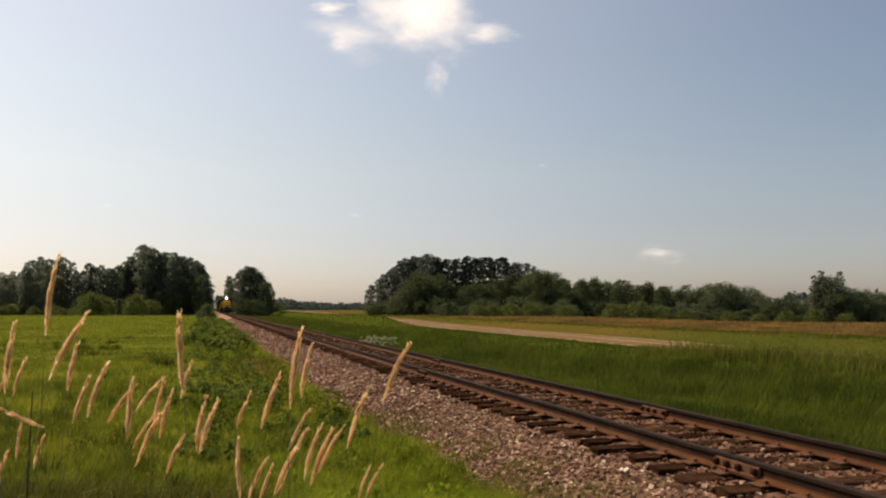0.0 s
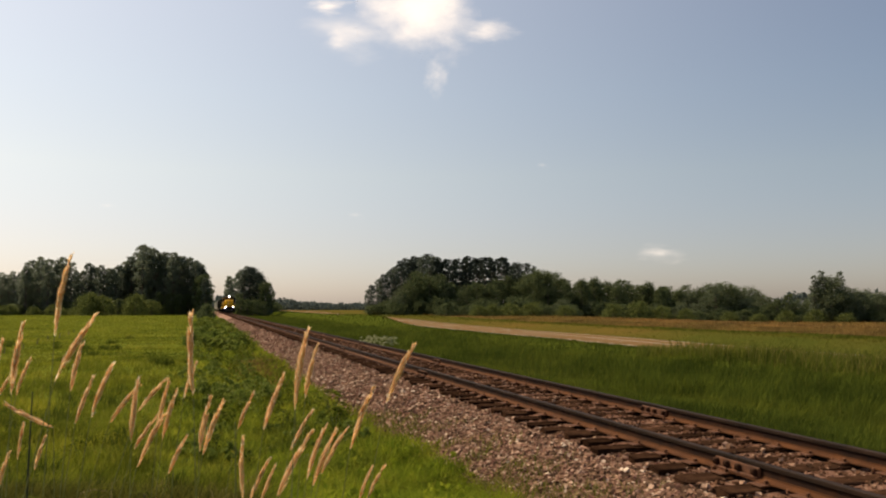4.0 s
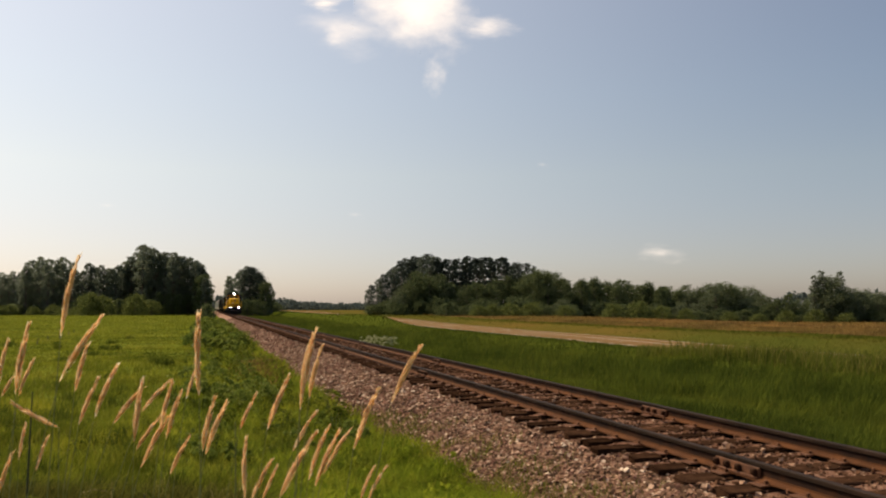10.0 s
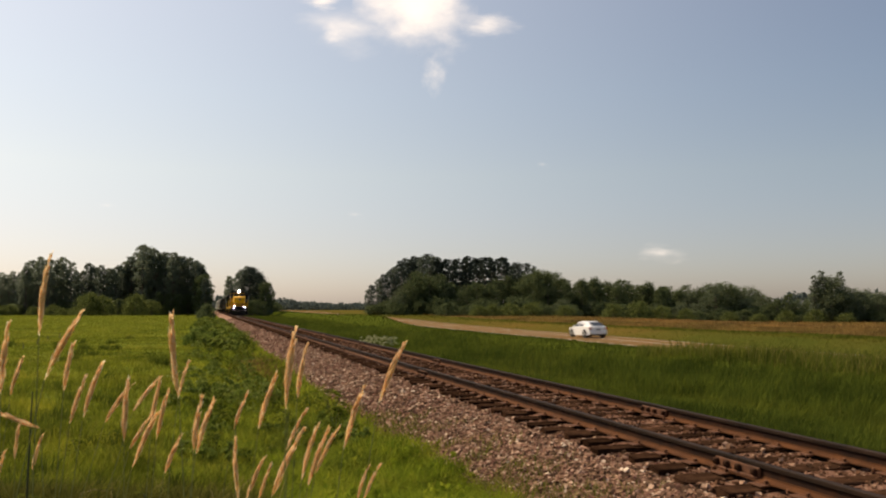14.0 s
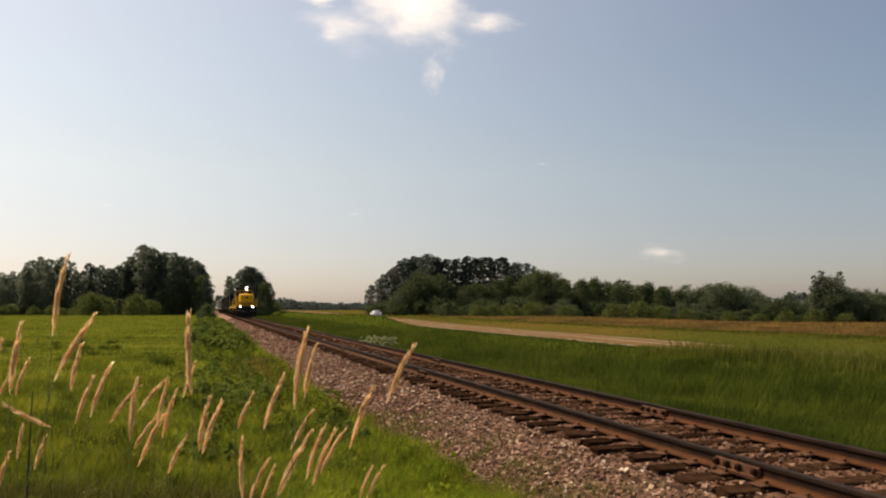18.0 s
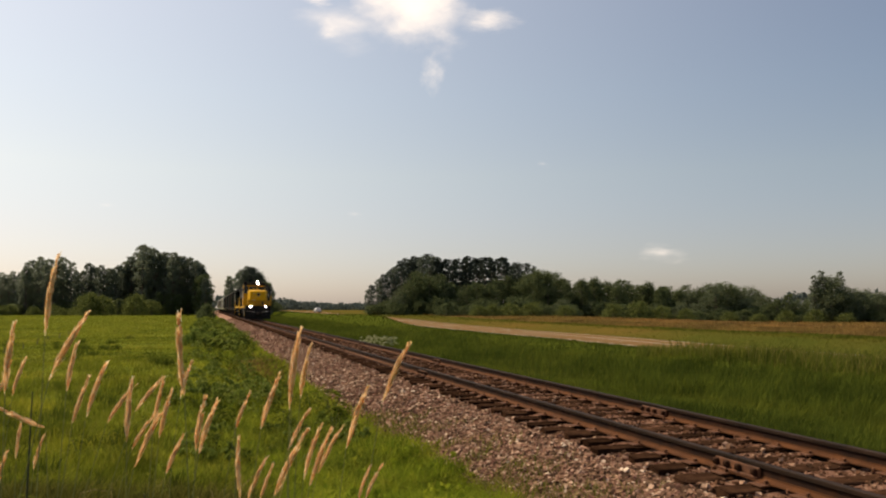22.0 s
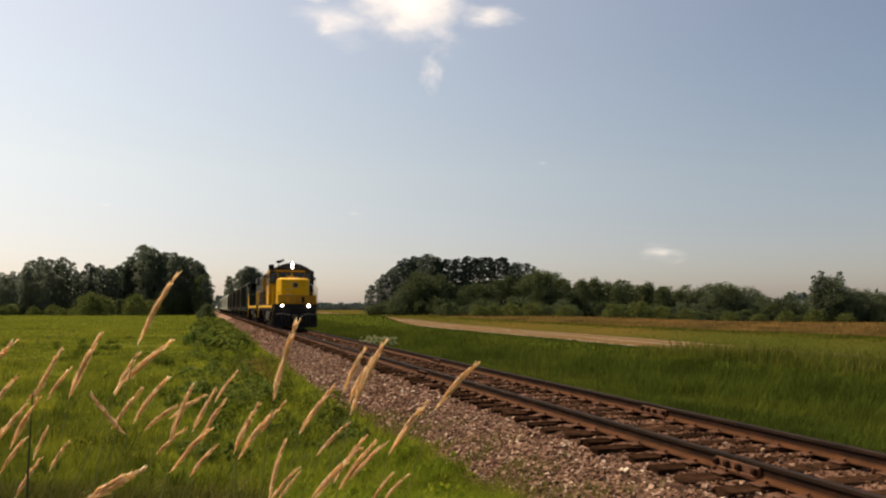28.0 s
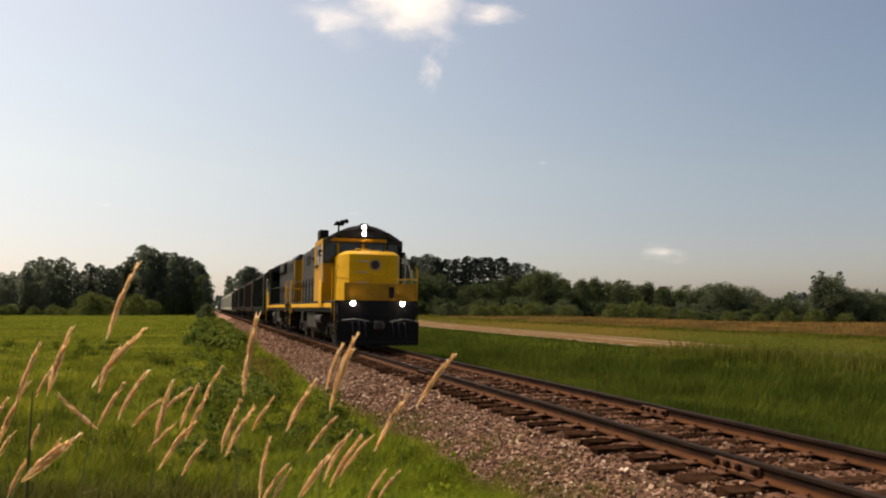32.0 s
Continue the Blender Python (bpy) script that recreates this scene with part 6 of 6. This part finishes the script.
# ---- weeds beside the bed ----
M_WEED = foliage("weed_leaves", [(0, (0.062, 0.086, 0.013)), (0.6, (0.12, 0.145, 0.02)), (1, (0.21, 0.215, 0.034))], through_light=0.4)
M_PALEW = foliage("pale_weed_flowers", [(0, (0.18, 0.22, 0.08)), (0.6, (0.36, 0.37, 0.20)), (1, (0.58, 0.57, 0.40))], through_light=0.3)
WEEDS = []
for k in range(5):
    rng = np.random.default_rng(300 + k)
    n = 150
    t = rng.uniform(0.1, 1, n)
    ang = rng.uniform(0, 2 * math.pi, n)
    rad = 0.34 * np.sin(np.pi * np.clip(t * 0.8 + 0.15, 0, 1)) * np.sqrt(rng.uniform(0.05, 1, n))
    c = np.stack([rad * np.cos(ang), rad * np.sin(ang), t * 0.6], -1)
    out = np.stack([np.cos(ang), np.sin(ang), rng.uniform(-0.5, 0.4, n)], -1) * rng.uniform(0.05, 0.11, n)[:, None]
    sd = np.cross(out, [0, 0, 1]) * 0.42 + np.stack([np.zeros(n), np.zeros(n), rng.normal(0, 0.012, n)], -1)
    V = np.stack([c - out * 0.4, c + sd, c + out, c - sd], 1).reshape(-1, 3)
    i = np.arange(n)[:, None] * 4
    lm = tri_mesh("leaves", V, np.concatenate([i + [0, 1, 2], i + [0, 2, 3]]), M_WEED)
    sg = join(*[tube([(0, 0, -0.03), (0.1 * math.cos(q), 0.1 * math.sin(q), 0.3), (0.2 * math.cos(q), 0.2 * math.sin(q), 0.58)], [0.008, 0.006, 0.003], 5) for q in rng.uniform(0, 6.28, 5)])
    WEEDS.append((lm, mesh("stems", sg[0], sg[1], M_STEM)))


def weed(x, y, s, k, label="leafy dark green weed beside the ballast"):
    w = thing("weed", label, "weed", pose(x, y, float(ground_height(x, y)) - 0.01, 0, 0, 40 * k), group="weeds beside the bed")
    for n2, me in zip(("leaves", "stem"), WEEDS[k % 5]):
        p = part(n2, me, None, w)
        p.scale = (s, s, s)
        if n2 == "stem":
            tagged(p, kind="stuff")
    return w


rw = random.Random(8)
for k in range(150):
    y = 13 + 64 * (k / 150) ** 1.15
    weed(2.45 - rw.uniform(0, 1.95) ** 1.25, y + rw.uniform(-0.5, 0.5), rw.uniform(0.3, 0.85), k)
for k in range(70):
    b, dd = rw.uniform(60, 520), rw.uniform(5.8, 12)
    x, y = spot(b, dd)
    if x < 2.9:
        weed(x, y, rw.uniform(0.16, 0.34), k, "low leafy weed in the bank grass")
for k in range(26):
    weed(rw.uniform(-6, 2.0), rw.uniform(8, 16), rw.uniform(0.25, 0.5), k, "low leafy green weed in the meadow")

def milkweed(x, y, h):
    z = float(ground_height(x, y)) - 0.02
    m = thing("milkweed", "upright green leafy weed among the grass stalks", "weed", pose(x, y, z))
    part("stem", tube([(0, 0, 0), (0.01, 0, h * 0.5), (0.0, 0.01, h)], [0.005, 0.004, 0.002], 6), M_STEM, m)
    for k in range(16):
        a, zz, l = k * 2.4, h * (0.2 + 0.78 * k / 16), 0.05 - 0.0016 * k
        d, n = Vector((math.cos(a), math.sin(a), 0.5)) * l, Vector((-math.sin(a), math.cos(a), 0)) * l * 0.28
        c = Vector((0, 0, zz))
        part("leaf", ([tuple(c), tuple(c + d * 0.5 + n), tuple(c + d), tuple(c + d * 0.5 - n), tuple(c + d * 0.5 - Vector((0, 0, 0.003)))], [[0, 1, 4], [1, 2, 4], [2, 3, 4], [3, 0, 4]]), M_WEED, m)


milkweed(0.10, 2.72, 0.88)


def dry_blade(x, y, length, turn, rise):
    """A dead blade, arched over and folded along its middle."""
    z = float(ground_height(x, y))
    b = thing("dry_blade", "dead pale grass blade arched over in the tangle", "grass blade", pose(x, y, z - 0.02, 0, 0, turn), group="dead blades in the tangle")
    v, f = [], []
    for k in range(7):
        t = k / 6
        px, pz, wd = length * t, rise * math.sin(math.pi * min(1, 0.12 + 0.8 * t)) , 0.007 * (1 - t * t) + 0.001
        v += [(px, -wd, pz), (px, 0, pz - 0.004), (px, wd, pz), (px, 0, pz - 0.009)]
    for k in range(6):
        for i in range(4):
            j = (i + 1) % 4
            f.append([k * 4 + i, k * 4 + j, k * 4 + 4 + j, k * 4 + 4 + i])
    part("blade", (v, f), M_SEEDING if rise > 0.3 else M_DEAD, b)


def dark_stem(x, y, h, lean, turn):
    z = float(ground_height(x, y)) - 0.02
    m = thing("bare_weed", "bare dark green weed standing among the stalks", "weed", pose(x, y, z, 0, lean, turn), group="bare weeds")
    part("stem", tube([(0, 0, 0), (0.01, 0, h * 0.5), (0.0, 0.01, h)], [0.0055, 0.0045, 0.002], 6), M_DARKSTEM, m)
    for k in range(3):
        a, zz = 2.1 * k + turn, h * (0.35 + 0.2 * k)
        d, n = Vector((math.cos(a), math.sin(a), 0.7)) * 0.09, Vector((-math.sin(a), math.cos(a), 0)) * 0.012
        c = Vector((0.008, 0, zz))
        part("leaf", ([tuple(c), tuple(c + d * 0.5 + n), tuple(c + d), tuple(c + d * 0.5 - n), tuple(c + d * 0.5 - Vector((0, 0, 0.003)))], [[0, 1, 4], [1, 2, 4], [2, 3, 4], [3, 0, 4]]), M_WEED, m)


M_DEAD = surface("dead_straw", (0.34, 0.25, 0.12), (0.50, 0.40, 0.22), 0.8, scale=6, fine=60)
M_DARKSTEM = surface("dark_green_weed_stem", (0.018, 0.022, 0.010), (0.035, 0.04, 0.016), 0.7, scale=6, fine=60)
for b, dd, h, lean, turn in ((-322, 2.6, 0.98, 2, 10), (-338, 3.1, 0.5, 8, 60), (-290, 3.3, 0.45, -6, 200), (-255, 3.6, 0.4, 10, 120), (-180, 3.4, 0.42, 3, 300), (-90, 3.8, 0.38, -4, 20)):
    dark_stem(*spot(b, dd), h, lean, turn)
for b, dd, l, turn, rise in ((-96, 4.9, 0.42, 20, 0.20), (-70, 5.1, 0.34, -40, 0.10), (-50, 5.0, 0.30, 35, 0.13), (-30, 5.2, 0.36, 5, 0.07), (-84, 5.0, 0.26, 160, 0.12), (-260, 4.9, 0.5, 30, 0.24), (-235, 5.3, 0.34, 10, 0.12), (-300, 5.0, 0.38, 60, 0.2), (-20, 4.8, 0.3, 100, 0.16), (60, 5.3, 0.34, -20, 0.14), (-330, 5.2, 0.4, -15, 0.16), (-160, 5.1, 0.36, 45, 0.15)):
    dry_blade(*spot(b, dd), l, turn, rise)
for k in range(34):
    weed(2.4 - abs(rw.gauss(0, 1.5)), rw.uniform(45, 125), rw.uniform(0.8, 1.8), k, "rank dark weed beside the line")
weed(2.45, 16.0, 1.1, 3, "dark leafy weed at the foot of the ballast")
# stakes across the meadow
for b, d in ((-355, 38.8), (-322, 43.7), (-296, 47.7), (-276, 52.6), (-258, 58), (-243, 64), (-230, 71)):
    x, y = spot(b + rw.uniform(-2, 2), d)
    st = thing("stake", "thin weathered stake standing in the meadow", "stake", pose(x, y, float(ground_height(x, y)) - 0.05, rw.uniform(-8, 8), rw.uniform(-4, 14), 0), group="stakes across the meadow")
    part("post", cyl((0, 0, 0), (0, 0, rw.uniform(0.36, 0.5)), 0.028, 0.022, 7), M_BARK, st)

# pale flowering weeds past the far rail
rf = np.random.default_rng(61)
for k in range(9):
    x, y = 8.9 + rf.uniform(-0.4, 1.0), 43 + rf.uniform(-2.0, 2.0)
    c = np.stack([rf.normal(0, 0.16, 12), rf.normal(0, 0.16, 12), rf.uniform(0.25, 0.65, 12)], -1)
    V, T = leaves(rf, c, np.full(12, 0.09), 16, 0.035)
    blossom_mesh = tri_mesh("blossom", V, T, M_PALEW)
    w = thing("flowering_weed", "pale flowering weed past the far rail", "weed", pose(x, y, float(ground_height(x, y))), group="pale flowering weeds")
    part("blossom", blossom_mesh, None, w)
    tagged(part("stem", join(*[tube([(0, 0, -0.02), (float(q[0]) * 0.5, float(q[1]) * 0.5, float(q[2]) * 0.6), tuple(float(u) for u in q)], [0.008, 0.006, 0.003], 4) for q in c]), M_STEM, w), kind="stuff")


# ---- farmhouse roof behind the thicket ----
def farmhouse(x, y):
    H = thing("farmhouse", "grey-roofed farmhouse hidden behind the thicket", "house", pose(x, y, float(ground_height(x, y)), 0, 0, -35))
    w = part("wall", box(-7, 7, -4.5, 4.5, 0, 5.2), M_CREAM, H)
    part("roof", fix([(-7.6, -5.2, 5.1), (7.6, -5.2, 5.1), (7.6, 5.2, 5.1), (-7.6, 5.2, 5.1), (-7.6, 0, 9.0), (7.6, 0, 9.0)], [[0, 1, 5, 4], [2, 3, 4, 5], [0, 4, 3], [1, 2, 5], [0, 3, 2, 1]]), M_GREY, H, "grey shingle roof")
    part("chimney", box(2, 2.8, -0.4, 0.4, 8.2, 9.9, 0.03), M_BROWN, H)
    for k in range(4):
        g = part("window", box(-5.5 + k * 3.2, -4.3 + k * 3.2, -4.56, -4.48, 2.2, 3.8, 0.02), M_PANE, w)
    return H


farmhouse(*spot(757, 300))


# ---- clouds, far off ----
def cloud_mat(name, scale, soft, seed, shift):
    m, nt, p = node_mat(name)
    nt.nodes.remove(p)
    gen = nt.nodes.new("ShaderNodeTexCoord").outputs["Generated"]
    moved = nt.nodes.new("ShaderNodeMapping")
    moved.inputs["Location"].default_value = (shift, 0.0, shift * 0.7)
    link(nt, gen, moved.inputs[0])
    n = noise_tex(nt, scale, 8, 0.55, vec=moved.outputs[0])
    mp = nt.nodes.new("ShaderNodeMapping")
    mp.inputs["Location"].default_value = (-1, -1, -1)
    mp.inputs["Scale"].default_value = (2, 2, 2)
    link(nt, gen, mp.inputs[0])
    ln = nt.nodes.new("ShaderNodeVectorMath")
    ln.operation = "MULTIPLY"
    ln.inputs[1].default_value = (1, 0, 1)
    link(nt, mp.outputs[0], ln.inputs[0])
    le = nt.nodes.new("ShaderNodeVectorMath")
    le.operation = "LENGTH"
    link(nt, ln.outputs[0], le.inputs[0])
    sh = nt.nodes.new("ShaderNodeMath")
    sh.operation = "MULTIPLY_ADD"
    sh.inputs[1].default_value, sh.inputs[2].default_value = 2.6, seed
    link(nt, n, sh.inputs[0])
    df = nt.nodes.new("ShaderNodeMath")
    df.operation = "SUBTRACT"
    link(nt, sh.outputs[0], df.inputs[0])
    ml = nt.nodes.new("ShaderNodeMath")
    ml.operation = "MULTIPLY"
    ml.inputs[1].default_value = 1.5
    link(nt, le.outputs["Value"], ml.inputs[0])
    link(nt, ml.outputs[0], df.inputs[1])
    a = nt.nodes.new("ShaderNodeMapRange")
    a.interpolation_type = "SMOOTHSTEP"
    a.inputs[1].default_value, a.inputs[2].default_value = 0.0, soft
    link(nt, df.outputs[0], a.inputs[0])
    # the cloud's sunlit white is put in as a glow of the sheet
    em = nt.nodes.new("ShaderNodeEmission")
    em.inputs[0].default_value, em.inputs[1].default_value = (1.0, 0.985, 0.95, 1), 0.95
    tr = nt.nodes.new("ShaderNodeBsdfTransparent")
    mx = nt.nodes.new("ShaderNodeMixShader")
    link(nt, a.outputs[0], mx.inputs[0])
    link(nt, tr.outputs[0], mx.inputs[1])
    link(nt, em.outputs[0], mx.inputs[2])
    link(nt, mx.outputs[0], nt.nodes["Material Output"].inputs[0])
    return m


CLOUDS = []


def cloud(name, label, side, up, wide, high, mat, drift_side, drift_up):
    """A far bank of vapour. side, up: its bearing, as parts of the distance ahead."""
    d = 2600.0
    ob = new(name, mesh(name, [(-wide * d, 0, -high * d), (wide * d, 0, -high * d), (wide * d, 12, high * d), (-wide * d, 12, high * d)], [[0, 1, 2, 3]], mat))
    tagged(ob, label, "cloud", group="clouds")
    base = EYE.to_3x3()
    def at(u, w):
        return Matrix.Translation(EYE.translation + base @ Vector((u * d, w * d, -d))) @ pose(0, 0, 0, 0, 0, -16.62)
    CLOUDS.append((ob, at(side, up), at(side + drift_side, up + drift_up)))


cloud("cloud", "large bright white cumulus cloud", -0.030, 0.297, 0.080, 0.074, cloud_mat("bright_cloud", 2.1, 1.7, 0.34, 3.1), -0.012, 0.014)
cloud("cloud", "thin veil of cloud beside the large one", -0.108, 0.272, 0.085, 0.045, cloud_mat("veil_cloud", 2.3, 3.4, 0.12, 7.7), -0.016, 0.020)
cloud("cloud", "small round white cloud puff", -0.129, 0.262, 0.022, 0.020, cloud_mat("round_cloud", 2.0, 2.8, 0.1, 1.4), -0.020, 0.023)
cloud("cloud", "thin bright streak of cloud", -0.142, 0.306, 0.036, 0.018, cloud_mat("streak_cloud", 2.4, 2.2, 0.0, 5.2), -0.020, 0.020)
cloud("cloud", "small white cloud puff beside the large one", 0.052, 0.276, 0.052, 0.024, cloud_mat("puff_cloud", 2.2, 2.6, 0.0, 9.3), 0.006, 0.024)
cloud("cloud", "faint wisp of white cloud", -0.008, 0.217, 0.022, 0.034, cloud_mat("wisp_cloud", 2.4, 3.0, -0.02, 2.2), -0.008, 0.006)
cloud("cloud", "thin flat cloud low over the woods", 0.278, -0.005, 0.042, 0.017, cloud_mat("low_cloud", 2.4, 3.0, 0.0, 0.0), 0.004, 0.001)

M_SHRED = cloud_mat("shred_cloud", 2.4, 5.0, -0.15, 0.0)
cloud("cloud", "tiny pale shred of cloud over the woods", -0.423, 0.055, 0.018, 0.008, M_SHRED, -0.002, 0.001)
cloud("cloud", "tiny pale shred of cloud above the line", -0.109, 0.043, 0.016, 0.008, M_SHRED, -0.002, 0.002)
cloud("cloud", "tiny faint shred of cloud in the haze", 0.127, 0.106, 0.012, 0.008, M_SHRED, 0.001, 0.003)

# ---- bird crossing ----
def bird():
    b = thing("bird", "small dark bird in quick flight", "bird")
    part("body", fix([(0, -0.11, 0), (0.03, -0.02, 0), (0, 0, 0.03), (-0.03, -0.02, 0), (0, 0, -0.03), (0, 0.12, 0)], [[0, 1, 2], [0, 2, 3], [0, 3, 4], [0, 4, 1], [5, 2, 1], [5, 3, 2], [5, 4, 3], [5, 1, 4]]), M_DARK, b)
    for s in (-1, 1):
        part("wing", fix([(s * 0.02, -0.05, 0.01), (s * 0.02, 0.05, 0.01), (s * 0.17, 0.06, 0.05), (s * 0.18, 0.02, 0.05), (s * 0.02, -0.05, 0.018), (s * 0.02, 0.05, 0.018)], [[0, 1, 2, 3], [4, 5, 2, 3], [0, 1, 5, 4], [0, 4, 3], [1, 5, 2]]), M_DARK, b)
    return b


swallow = bird()


# ---- everything that moves ----
def wind_at(t):
    return float(np.interp(t, [w[0] for w in WIND], [w[1] for w in WIND]))


def motions():
    speed = 6.85
    def ahead(t):
        return 30.4 + speed * (32 - t)
    ticks = [0, 4, 8, 12, 16, 20, 24, 28, 32]
    walk(loco, [(t, pose(TRACK, ahead(t), -0.02, 0, 0.7, 0)) for t in ticks])
    walk(loco_b, [(t, pose(TRACK, ahead(t) + 28.9, 0, 0, 0, 180)) for t in ticks])
    for k, c in enumerate(CARS):
        walk(c, [(t, pose(TRACK, ahead(t) + 32.0 + 16.95 * k, 0)) for t in ticks])
    for w, y, r in WHEELSETS:
        walk(w, [(0.1 * k, pose(0, y, r, math.degrees(speed * 0.1 * k / r) % 360, 0, 0)) for k in range(321)])
    road_rows = [(0, -270.6), (6, -125.4), (12, 19.8), (12.7, 36.7), (13, 44.0), (13.4, 53.2), (14, 67.7), (14.5, 79.9), (17, 140), (19, 187.5), (21, 232.5), (23, 277), (28, 387), (32, 475)]
    rows = []
    for t, y in road_rows:
        z0, z1 = float(road_height(y - 1.5)), float(road_height(y + 1.5))
        rows.append((t, pose(34.0, y - 0.7, (z0 + z1) / 2 + 0.08, math.degrees(math.atan2(z1 - z0, 3.0)), 0, 0)))
    walk(car, rows)
    for t, h, base, end, head_lean, gain, late in REEDS:
        ra, rb = [], []
        for time, _ in WIND:
            w = wind_at(min(32, max(0, time + late)))
            flutter = 0.012 * math.sin(3.1 * time + 40 * late)
            ra.append((time, pose(*base, 0, 10.5 * gain * (w + flutter), -16.62)))
            rb.append((time, pose(*end, 0, head_lean + 13 * (w + flutter), 0)))
        walk(t, ra)
        walk(h, rb)
    for ob, a, b in CLOUDS:
        walk(ob, [(0, a), (16, a.lerp(b, 0.5)), (32, b)])
    path = [(0, (60, 20, 60)), (7.0, (34, 30, 31)), (7.3, (21.5, 33, 18.1)), (7.5, (13.3, 35, 9.5)), (7.6, (9.2, 36, 5.2)), (7.8, (-4, 39, 1.2)), (8.0, (-14, 41, 1.0)), (9, (-90, 60, 4)), (32, (-300, 120, 20))]
    walk(swallow, [(t, pose(*p, 0, 0, 70)) for t, p in path])


motions()
